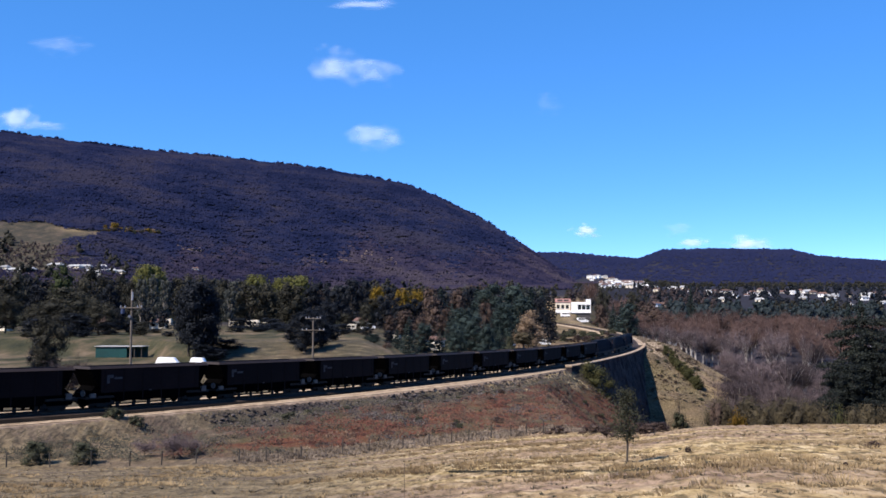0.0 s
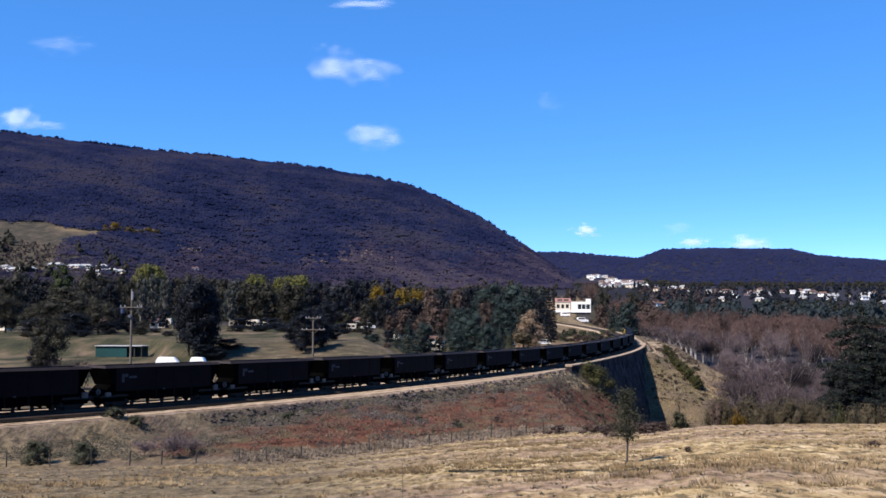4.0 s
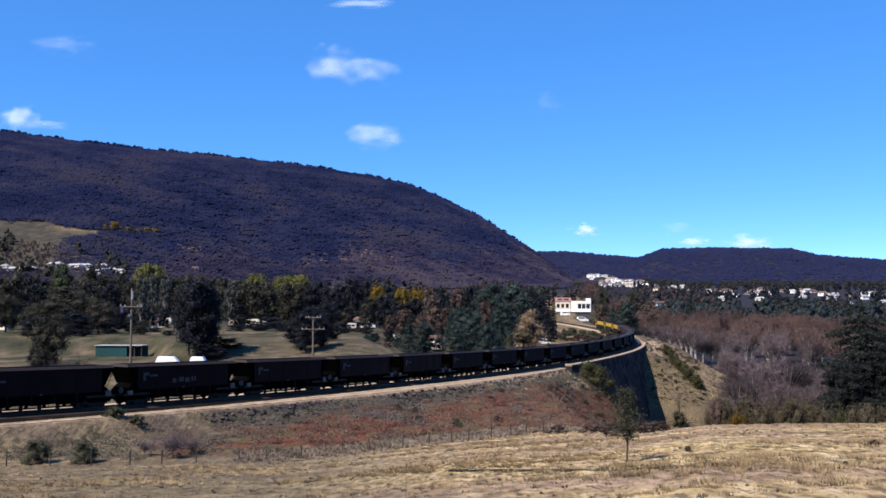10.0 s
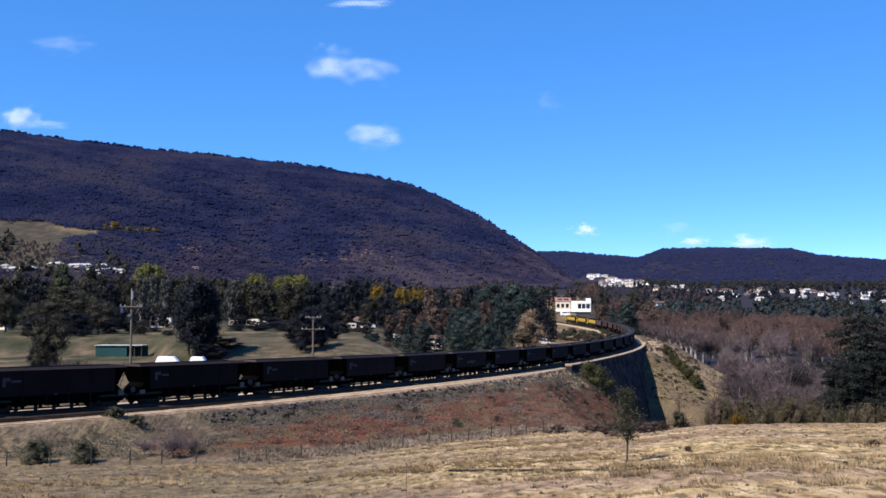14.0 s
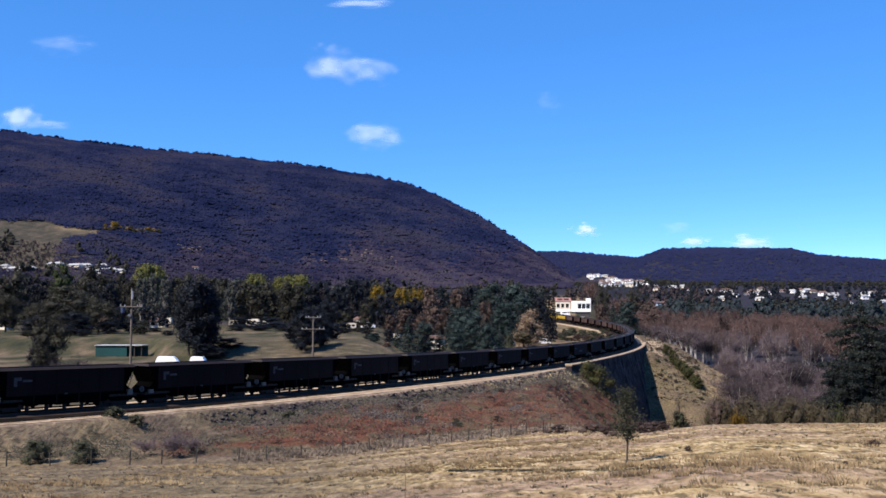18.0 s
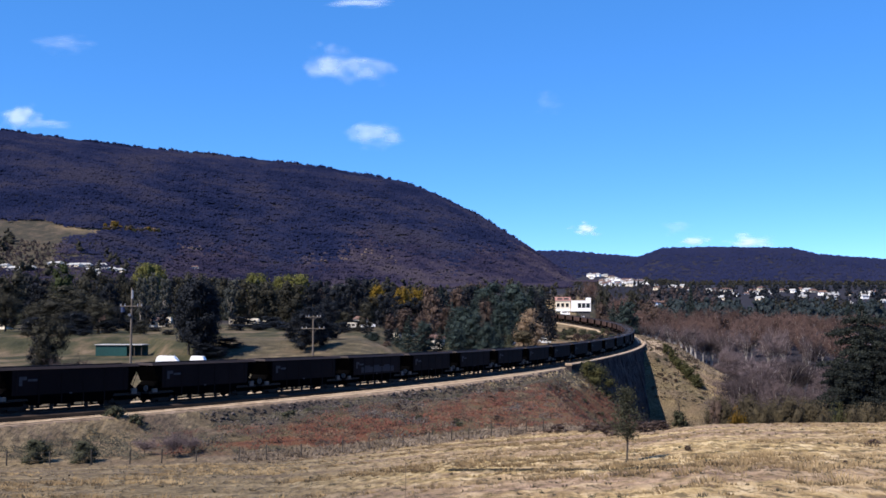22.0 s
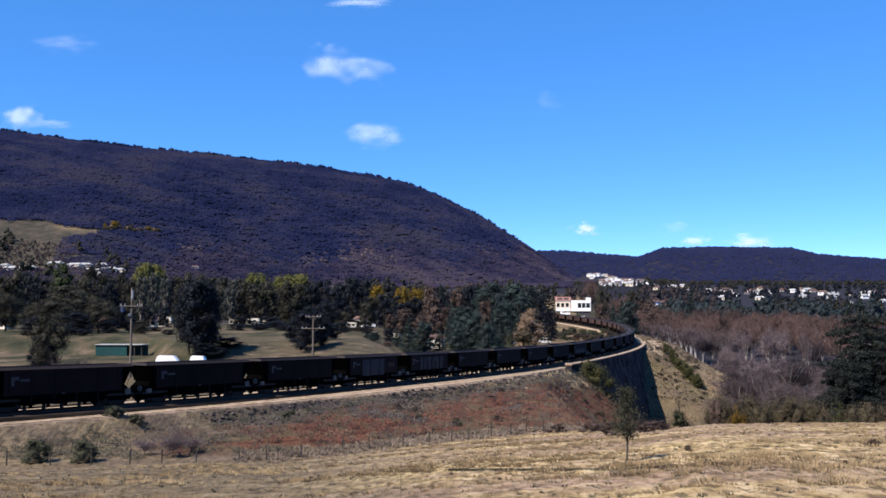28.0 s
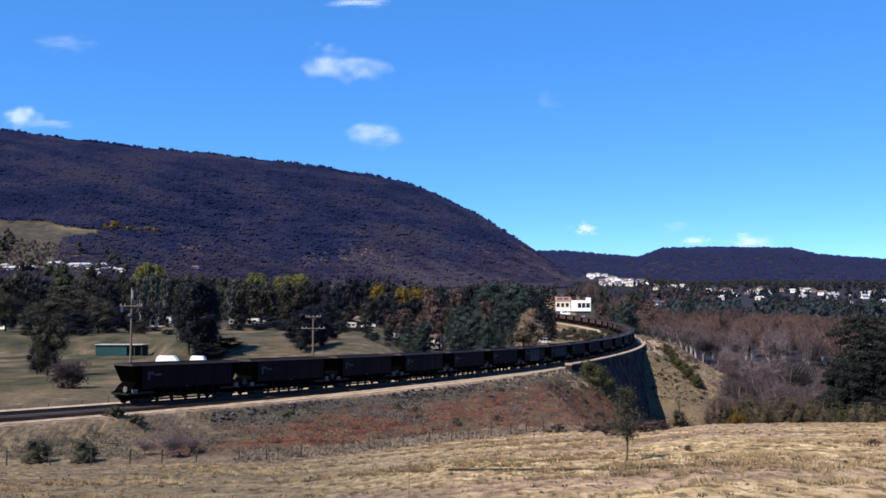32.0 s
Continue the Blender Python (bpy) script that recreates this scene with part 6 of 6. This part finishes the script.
for i in range(16):
    k, d = HR.uniform(1140, 1568), HR.uniform(1000, 1330)
    house(k, d, HR.uniform(5, 11), HR.uniform(5, 7), HR.uniform(2.4, 3.6), HR.choice((M_WHITE, M_CREAM)), HR.choice((M_GREYROOF, M_ROOF_RED)), "pale house among dark trees of the town", HR.uniform(-50, 20), up=HR.uniform(-3, 1))
house(1278, 1250, 24, 10, 5.0, M_CREAM, M_ROOF_RED, "long low pale hall on the town slope", 5, 0.2, -2)
for k, d in ((6, 806), (28, 800), (48, 806), (98, 836), (132, 838), (148, 842), (164, 832), (178, 872), (192, 868), (206, 876)):
    house(k, d, HR.uniform(9, 15), 7, HR.uniform(1.8, 2.3), HR.choice((M_CREAM, M_GREYROOF)), M_GREYROOF, "low house with a pale roof on the cleared slope", HR.uniform(-20, 20), 0.25, 0.0)
house(345, 1020, 7, 5, 2.4, M_CREAM, M_ROOF_RED, "pale house among trees at the foot of the ridge", 8, 0.25, 2.0)


def hillside_rocks():
    """Pale rocky scars showing through the forest low on the ridge."""
    rng = np.random.default_rng(61)
    reach = np.arange(900.0, 2000.0, 8.0)
    c = []
    for k0, row0, wide, n in ((570, 463, 10, 10), (605, 462, 18, 22), (650, 452, 22, 16), (680, 460, 28, 30), (705, 466, 10, 8), (345, 443, 26, 20), (318, 441, 10, 8)):
        for i in range(n):
            k = k0 + rng.uniform(-0.5, 0.5) * wide
            want = (556 - row0 - rng.normal() * 2.5) / FOCAL
            d = reach[np.argmin(abs(land((k - 784) / FOCAL * reach, reach) / reach - want))]
            x = (k - 784) / FOCAL * d
            c.append((x, d, land_z(x, d) + 1.5))
    v, f = clumps(np.array(c), rng.uniform(1.2, 3.4, len(c)), rng, 0.7)
    ob = new("hillside_rocks", mesh_of("hillside_rocks", v, f, M_SCAR))
    tagged(ob, "pale tan rocks showing through the forest on the ridge", "rocks", kind="stuff")


M_SCAR = ramp_mat("tan_scar", [(0.045, 0.033, 0.028), (0.085, 0.062, 0.052), (0.13, 0.10, 0.086)], 0.05, 0.4, 0.95, 0.0, world_space=True, island=0.3)
hillside_rocks()
for k, d in ((640, 372), (722, 366), (770, 322), (282, 352), (6, 330), (178, 350)):
    house(k, d, 5.5, 4, 2.3, M_CREAM, M_ROOF_RED, "small cream cottage among the trees", HR.uniform(-20, 20), 0.3, 0.0)


def white_building():
    e = new("white_building")
    e.location = spot(1013, 600, -1.8)
    e.rotation_euler = (0, 0, radians(-6))
    tagged(e, "white two-storey building with balconies beside the railway", "building")
    # left wing: cream walls, a pinkish parapet and a white band over the ground floor
    part("wing", boxed(-10.5, -1.6, -4, 5, -3, 9.0), M_CREAM, e)
    part("wing_parapet", boxed(-10.9, -1.3, -4.4, 5.4, 9.0, 11.2), M_PINK, e, "pinkish parapet")
    part("band", boxed(-10.9, -1.3, -4.3, -4.0, 2.6, 3.9), M_WHITE, e)
    for x, z0, z1 in ((-7.9, 9.6, 10.7), (-4.0, 9.6, 10.7)):
        part("sign_panel", boxed(x - 1.5, x + 1.5, -4.46, -4.4, z0, z1), M_DARKSIGN, e, "dark panel on the parapet")
    for x in (-9.0, -6.2, -3.4):
        win = part("window", boxed(x - 0.9, x + 0.9, -4.06, -3.98, 5.0, 7.4), M_GLASS, e)
        part("sill", boxed(x - 1.0, x + 1.0, -4.2, -4.06, 4.8, 5.0), M_WHITE, win)
        part("shop_window", boxed(x - 1.1, x + 1.1, -4.06, -3.98, -0.5, 2.2), M_GLASS, e)
    # right block: white, with a deep dark balcony and a raised corner
    part("block", boxed(-1.0, 10.8, -2, 5, -3, 8.2), M_WHITE, e)
    part("balcony_floor", boxed(-1.0, 11.0, -4.4, -2.0, 2.4, 4.4), M_WHITE, e)
    part("parapet", boxed(-1.0, 11.0, -4.4, -2.0, 7.6, 9.0), M_WHITE, e)
    part("raised_corner", boxed(8.2, 11.0, -4.4, 1.5, 9.0, 10.8), M_WHITE, e)
    part("solid_bay", boxed(-0.98, 3.0, -4.3, -2.05, 4.4, 7.6), M_WHITE, e)
    part("balcony_shade", boxed(3.0, 10.6, -2.06, -2.0, 4.4, 7.4), M_GLASS, e)
    for x in (5.4, 8.0, 10.7):
        part("pillar", boxed(x - 0.18, x + 0.18, -4.35, -3.95, 4.4, 7.6), M_WHITE, e)
    part("ground_floor_front", boxed(-0.9, 10.7, -3.68, -3.5, -3.0, 2.4), M_DARKSIGN, e, "shaded dark shopfront")


M_PINK = ramp_mat("faded_pink", [(0.38, 0.20, 0.18), (0.50, 0.28, 0.25)], 1, 5, 0.7, 0.0)
M_DARKSIGN = ramp_mat("dark_sign", [(0.03, 0.028, 0.03), (0.06, 0.055, 0.055)], 1, 5, 0.7, 0.0)
white_building()

# ---------------------------------------------------------------- clouds
def cloud_material(seed, dense):
    m = bpy.data.materials.new("cloud")
    m.use_nodes = True
    n, l = m.node_tree.nodes, m.node_tree.links
    n.remove(n["Principled BSDF"])
    co = n.new("ShaderNodeTexCoord").outputs["Object"]
    ln = n.new("ShaderNodeVectorMath")
    ln.operation = "LENGTH"
    l.new(co, ln.inputs[0])
    t = n.new("ShaderNodeTexNoise")
    t.noise_dimensions = "4D"
    t.inputs["W"].default_value = seed * 3.7
    t.inputs["Scale"].default_value = 1.7
    t.inputs["Detail"].default_value = 1.3
    t.inputs["Roughness"].default_value = 0.4
    l.new(co, t.inputs["Vector"])
    a = n.new("ShaderNodeMath")
    a.operation = "MULTIPLY_ADD"
    l.new(ln.outputs["Value"], a.inputs[0])
    a.inputs[1].default_value = -0.62
    l.new(t.outputs["Fac"], a.inputs[2])
    r = n.new("ShaderNodeMapRange")
    r.interpolation_type = "SMOOTHSTEP"
    r.inputs["From Min"].default_value = -0.02
    r.inputs["From Max"].default_value = 0.56
    r.inputs["To Max"].default_value = dense
    l.new(a.outputs[0], r.inputs["Value"])
    d = n.new("ShaderNodeBsdfDiffuse")
    d.inputs["Color"].default_value = (0.6, 0.6, 0.6, 1)
    tl = n.new("ShaderNodeBsdfTranslucent")
    tl.inputs["Color"].default_value = (0.6, 0.6, 0.6, 1)
    ad = n.new("ShaderNodeAddShader")
    l.new(d.outputs[0], ad.inputs[0])
    l.new(tl.outputs[0], ad.inputs[1])
    tr = n.new("ShaderNodeBsdfTransparent")
    mx = n.new("ShaderNodeMixShader")
    l.new(r.outputs[0], mx.inputs[0])
    l.new(tr.outputs[0], mx.inputs[1])
    l.new(ad.outputs[0], mx.inputs[2])
    l.new(mx.outputs[0], n["Material Output"].inputs["Surface"])
    return m


CLOUDS = []


def cloud(k, row, w, h, dense, drift, seed):
    """A thin cloud far off: w and h in bearing units, drifting by that many units over the clip."""
    D = 4600.0
    unit = D / FOCAL
    bm = bmesh.new()
    nx, ny = 20, 12
    g = [[bm.verts.new((-1 + 2 * i / nx, -0.12 * (1 - (-1 + 2 * i / nx) ** 2) * (1 - (-1 + 2 * j / ny) ** 2), -1 + 2 * j / ny)) for j in range(ny + 1)] for i in range(nx + 1)]
    for i in range(nx):
        for j in range(ny):
            bm.faces.new([g[i][j], g[i + 1][j], g[i + 1][j + 1], g[i][j + 1]])
    me = bpy.data.meshes.new("cloud")
    bm.to_mesh(me)
    bm.free()
    me.materials.append(cloud_material(seed, dense))
    ob = new("cloud", me)
    ob.scale = (w / 2 * unit * 1.25, h / 2 * unit * 1.25, h / 2 * unit * 1.25)
    tagged(ob, "small white fair-weather cloud in a blue sky", "cloud", "clouds")
    ob.visible_shadow = False
    CLOUDS.append((ob, [(t, pose((k + drift * t / 32 - 784) * unit, D, (556 - row) * unit)) for t in (0.0, 16.0, 32.0)]))


cloud(600, 112, 118, 72, 0.36, -12, 1)
cloud(588, 106, 80, 62, 0.30, -12, 13)
cloud(658, 120, 96, 54, 0.36, -16, 11)
cloud(666, 240, 108, 54, 0.48, 0, 2)
cloud(24, 208, 76, 50, 0.55, 8, 3)
cloud(72, 218, 90, 20, 0.22, 14, 12)
cloud(92, 73, 110, 40, 0.15, 8, 4)
cloud(1038, 407, 54, 24, 0.95, 0, 5)
cloud(645, -4, 130, 24, 0.48, -8, 6)
cloud(1328, 428, 84, 30, 0.90, 4, 7)
cloud(1228, 427, 60, 24, 0.60, 4, 8)
cloud(1205, 404, 60, 26, 0.16, -4, 9)
cloud(975, 180, 60, 40, 0.07, 0, 10)


# ---------------------------------------------------------------- brush, rocks and grass
M_STRAW = leaf_mat("straw", [(0.135, 0.092, 0.050), (0.225, 0.163, 0.088), (0.345, 0.262, 0.150)], 0.15, 0.35, 0.0)
M_BRUSH = ramp_mat("bank_brush", [(0.014, 0.010, 0.009), (0.058, 0.044, 0.030), (0.094, 0.032, 0.022), (0.032, 0.019, 0.014), (0.098, 0.064, 0.045), (0.104, 0.038, 0.026), (0.060, 0.048, 0.028)], 0.16, 0.7, 0.95, 0.0, world_space=True, island=0.06)
M_PALEGRASS = leaf_mat("pale_grass", [(0.11, 0.085, 0.062), (0.19, 0.150, 0.112), (0.27, 0.220, 0.170)], 0.3, 0.3, 0.0)
M_TANBRUSH = ramp_mat("tan_brush", [(0.038, 0.031, 0.019), (0.065, 0.051, 0.033), (0.105, 0.080, 0.055)], 0.2, 0.9, 0.95, 0.0, world_space=True, island=0.25)
M_SCRUB = ramp_mat("dry_scrub", [(0.0205, 0.0198, 0.0145), (0.0430, 0.0400, 0.0285), (0.0735, 0.0655, 0.0465)], 0.12, 0.9, 0.95, 0.0, world_space=True, island=0.35)
M_ROCK = ramp_mat("dark_rock", [(0.0110, 0.0098, 0.0105), (0.0340, 0.0290, 0.0295), (0.0800, 0.0680, 0.0640)], 0.8, 5, 0.95, 0.4, world_space=True, island=0.6)


def tufts(x, y, h, reach, blades, rng):
    """Tussocks of leaning blades."""
    z = land(x, y)
    cx, cy, cz = np.repeat(x, blades), np.repeat(y, blades), np.repeat(z, blades)
    n = len(cx)
    ang = rng.uniform(0, math.tau, n)
    sp = np.repeat(reach, blades) * rng.random(n) ** 0.6
    hg = np.repeat(h, blades) * rng.uniform(0.5, 1.15, n) * (1 - 0.45 * sp / np.repeat(reach, blades))
    bx, by = cx + np.cos(ang) * sp, cy + np.sin(ang) * sp
    tx, ty = bx + np.cos(ang) * hg * 0.9, by + np.sin(ang) * hg * 0.9
    wd = rng.uniform(0.012, 0.03, n) * (1 + cy / 60)
    px, py = -np.sin(ang) * wd, np.cos(ang) * wd
    a = np.stack([bx - px, by - py, cz - 0.06], 1)
    b = np.stack([bx + px, by + py, cz - 0.06], 1)
    c = np.stack([tx, ty, cz + hg], 1)
    return np.stack([a, b, c], 1).reshape(-1, 3)


def grass():
    rng = np.random.default_rng(31)
    # the dark scrub tufts stand in for shade between the tussocks
    for name, n, label, h0, h1, r0, r1, blades, bias, spread in (("tussock_shade", 1500, "small dark tufts standing in for shade between tussocks", 0.03, 0.10, 0.03, 0.14, 16, -1.5, 0.9), ("dry_grass", 9000, "short dry straw-coloured grass on the paddock", 0.03, 0.09, 0.06, 0.25, 12, -0.2, 0.9),
                                                        ("grass_tussocks", 5600, "pale yellow tussocks of dead grass on the paddock", 0.08, 0.17, 0.2, 0.7, 50, 0.75, 0.4)):
        k = rng.uniform(-60, 1640, n)
        d = 16 + 78 * rng.random(n) ** 0.85
        lim = np.interp(k, [-200, 0, 300, 600, 1000, 1100, 1200, 1700], [68, 68, 69, 74, 91, 78, 62, 59])
        x = (k - 784) / FOCAL * d
        patch = np.sin(x * 0.35 + 1.3 * np.sin(d * 0.21)) + np.sin(d * 0.55 + x * 0.11) + 0.8 * np.sin(d * 1.3 + 0.4 * x)
        keep = (d < lim) & (patch + rng.normal(size=n) * spread > bias)
        x, d = x[keep], d[keep]
        v = tufts(x, d, rng.uniform(h0, h1, len(x)), rng.uniform(r0, r1, len(x)), blades, rng)
        ob = new(name, mesh_of(name, v, np.arange(len(v)).reshape(-1, 3), M_SCRUB if name == "tussock_shade" else M_STRAW))
        tagged(ob, label, "grass", kind="stuff")


def weed_line():
    """Dark low weeds along the darker green line across the paddock."""
    rng = np.random.default_rng(33)
    x = rng.uniform(0.2, 6.2, 900)
    x = x[np.sin(x * 2.3) + np.sin(x * 0.9 + 1) + rng.normal(size=len(x)) * 0.5 > -0.9]
    y = green_line_y(x) + rng.normal(size=len(x)) * 0.16
    v = tufts(x, y, rng.uniform(0.03, 0.07, len(x)), rng.uniform(0.05, 0.2, len(x)), 14, rng)
    ob = new("weed_line", mesh_of("weed_line", v, np.arange(len(v)).reshape(-1, 3), M_SCRUB))
    tagged(ob, "dark olive weeds along a darker green line in dry grass", "weeds", kind="stuff")


def bank_brush():
    rng = np.random.default_rng(32)
    n = 5200
    s = rng.uniform(-1.8, 8.6, n)
    off = np.interp(s, [-1.0, 0.5, 3.0, 4.5, 7.0], [6.6, 6.5, 7.2, 7.2, 5.4]) + 51 * rng.random(n) ** 1.4
    pts = np.array([tuple(line_at(float(a), float(b))) for a, b in zip(s, off)])
    x, y = pts[:, 0], pts[:, 1]
    k = 784 + FOCAL * x / y
    lim = np.interp(k, [0, 300, 600, 1000, 1100, 1200], [72, 73, 78, 95, 85, 70])
    keep = (y > lim)
    x, y, off = x[keep], y[keep], off[keep]
    z = land(x, y)
    r = rng.uniform(0.2, 0.95, len(x)) * np.interp(off, [8, 20, 60], [0.6, 1.0, 0.8])
    m = 44
    c = np.repeat(np.stack([x, y, z + r * 0.25], 1), m, 0)
    p = c + ball(rng, len(c)) * np.repeat(r, m)[:, None] * rng.random((len(c), 1)) ** 0.4 * np.array([1.2, 1.2, 0.7])
    kk = 784 + FOCAL * x / y + 80 * np.sin(x * 0.21) + rng.normal(size=len(x)) * 90
    patch = np.sin(x * 0.36 + 1.7 * np.sin(y * 0.19)) + np.sin(y * 0.43 + 0.9 * np.sin(x * 0.27 + 1)) + rng.normal(size=len(x)) * 0.35 + 0.7 * smooth(900, 1010, 784 + FOCAL * x / y)
    low_left = (kk <= 430) | (off <= 10)
    for name, label, pick, material in (("bank_brush", "low reddish-brown brush covering the railway bank", ~low_left & (patch > -0.45), M_BRUSH),
                                        ("bank_grass", "dry tan and olive grass between the brush on the bank", ~low_left & (patch <= -0.45) & (patch > -1.2), M_TANBRUSH),
                                        ("dead_brush", "dark dead brush in hollows of the railway bank", ~low_left & (patch <= -1.2), M_ROCK),
                                        ("bank_scrub", "dry grey-olive scrub on the railway bank", low_left, M_SCRUB)):
        sel = np.repeat(pick, m)
        v, f = quads(p[sel], np.repeat(r, m)[sel] * 0.17, rng, 0.5, np.tile([0.0, -0.5, 0.85], (int(sel.sum()), 1)), 0.6)
        ob = new(name, mesh_of(name, v, f, material))
        tagged(ob, label, "brush", kind="stuff")
    # rough grass on the far bank
    n = 3400
    k, y = rng.uniform(1138, 1262, n), rng.uniform(240, 322, n)
    k[:1200], y[:1200] = rng.uniform(1126, 1205, 1200), rng.uniform(318, 430, 1200)
    tone = np.sin(k * 0.11 + 1.3 * np.sin(y * 0.16)) + rng.normal(size=n) * 0.6
    for name, label, pick, material in (("rough_grass", "rough olive grass on the bank beyond the viaduct", tone > 0.5, M_TANBRUSH), ("tan_grass", "tufts of tan grass on the bank beyond the viaduct", tone <= 0.5, M_PALEGRASS)):
        v = tufts((k[pick] - 784) / FOCAL * y[pick], y[pick], rng.uniform(0.15, 0.5, int(pick.sum())), rng.uniform(0.2, 0.7, int(pick.sum())), 10, rng)
        ob = new(name, mesh_of(name, v, np.arange(len(v)).reshape(-1, 3), material))
        tagged(ob, label, "grass", kind="stuff")
    # pale taller grass along the fence
    n = 1500
    k = rng.uniform(420, 1060, n)
    y = np.interp(k, [0, 300, 600, 1000, 1100], [70, 71, 76, 92, 84]) + rng.normal(size=n) * 1.6 + 1.2
    v = tufts((k - 784) / FOCAL * y, y, rng.uniform(0.15, 0.45, n), rng.uniform(0.1, 0.4, n), 14, rng)
    ob = new("fence_grass", mesh_of("fence_grass", v, np.arange(len(v)).reshape(-1, 3), M_PALEGRASS))
    tagged(ob, "pale dry grass standing along the paddock fence", "grass", kind="stuff")
    n = 3600
    s = 0.5 + 7.6 * rng.random(n)
    off = np.interp(s, [0.5, 3.0, 4.5, 7.0], [5.7, 6.5, 6.5, 4.3]) + np.abs(rng.normal(size=n)) * 2.6
    pts = np.array([tuple(line_at(float(a), float(b))) for a, b in zip(s, off)])
    z = land(pts[:, 0], pts[:, 1])
    r = 0.05 + 0.2 * rng.random(n) ** 2
    v, f = clumps(np.stack([pts[:, 0], pts[:, 1], z + r * 0.2], 1), r, rng, 0.7)
    ob = new("bank_rocks", mesh_of("bank_rocks", v, f, M_ROCK))
    tagged(ob, "dark broken rocks along the top of the bank", "rocks", kind="stuff")


for i in range(80):
    q = line_at(TR.uniform(1.0, 8.0), 8 + 24 * TR.random() ** 1.5)
    if q.y > np.interp(784 + FOCAL * q.x / q.y, [0, 300, 600, 1000, 1100], [76, 78, 84, 100, 92]):
        plant(TR.choice(("shrub", "red_shrub")), 784 + FOCAL * q.x / q.y, q.y, TR.uniform(0.3, 0.8), TR.uniform(0.6, 1.8), 0.08)
grass()
weed_line()
bank_brush()


def grass_stem():
    """One tall dead stem close to the camera, stirring in the wind."""
    e = new("grass_stem")
    z = land_z(-0.122, 3.0)
    bm = bmesh.new()
    rod(bm, (0, 0, -0.05), (0.004, 0, 0.6), 0.0026, 0.0020, 6)
    rod(bm, (0.004, 0, 0.6), (0, 0, -0.455 - z), 0.0020, 0.0010, 6)
    part("stalk", bm, M_STEM, e)
    for h, side in ((0.42, 1), (0.66, -1), (0.88, 1)):
        bm = bmesh.new()
        v = [bm.verts.new(q) for q in ((0.002, 0, h), (0.002 + side * 0.008, 0.004, h + 0.07), (0.002 + side * 0.012, 0.0, h + 0.15), (0.002 + side * 0.005, -0.003, h + 0.07))]
        bm.faces.new(v)
        part("leaf_blade", bm, M_STEM, e)
    tagged(e, "tall thin dead grass stem standing in the paddock", "grass stem")
    e.matrix_basis = pose(-0.122, 3.0, z)
    return e, z


M_STEM = ramp_mat("dead_stem", [(0.075, 0.055, 0.040), (0.14, 0.105, 0.075)], 4, 20, 0.9, 0.0)
STEM, STEM_Z = grass_stem()


# ---------------------------------------------------------------- sleepers
def sleepers():
    bm = boxed(-0.13, 0.13, -1.25, 1.25, -0.30, -0.163)
    me = bpy.data.meshes.new("sleeper")
    bm.to_mesh(me)
    bm.free()
    me.materials.append(M_SLEEPER)
    verts, faces = [], []
    s, i = -1.2, 0
    base = [(x, y, z) for z in (-0.30, -0.163) for x, y in ((-0.13, -1.25), (0.13, -1.25), (0.13, 1.25), (-0.13, 1.25))]
    while s < 30:
        h = math.radians(float(np.interp(s, KNOT, HEAD)))
        m = Matrix.Translation(line_at(s)) @ Matrix.Rotation(h, 4, "Z")
        if i < 290:
            ob = new("sleeper", me)
            ob.parent = bed
            ob.matrix_local = m
        else:
            o = len(verts)
            verts += [tuple(m @ Vector(p)) for p in base]
            faces += [tuple(o + q for q in f) for f in ((4, 5, 6, 7), (0, 1, 5, 4), (1, 2, 6, 5), (2, 3, 7, 6), (3, 0, 4, 7))]
        s += 0.62 / UNIT
        i += 1
    ob = new("far_sleepers", mesh_of("far_sleepers", verts, faces, M_SLEEPER))
    ob.parent = bed
    tagged(ob, kind="stuff")


sleepers()

motions()
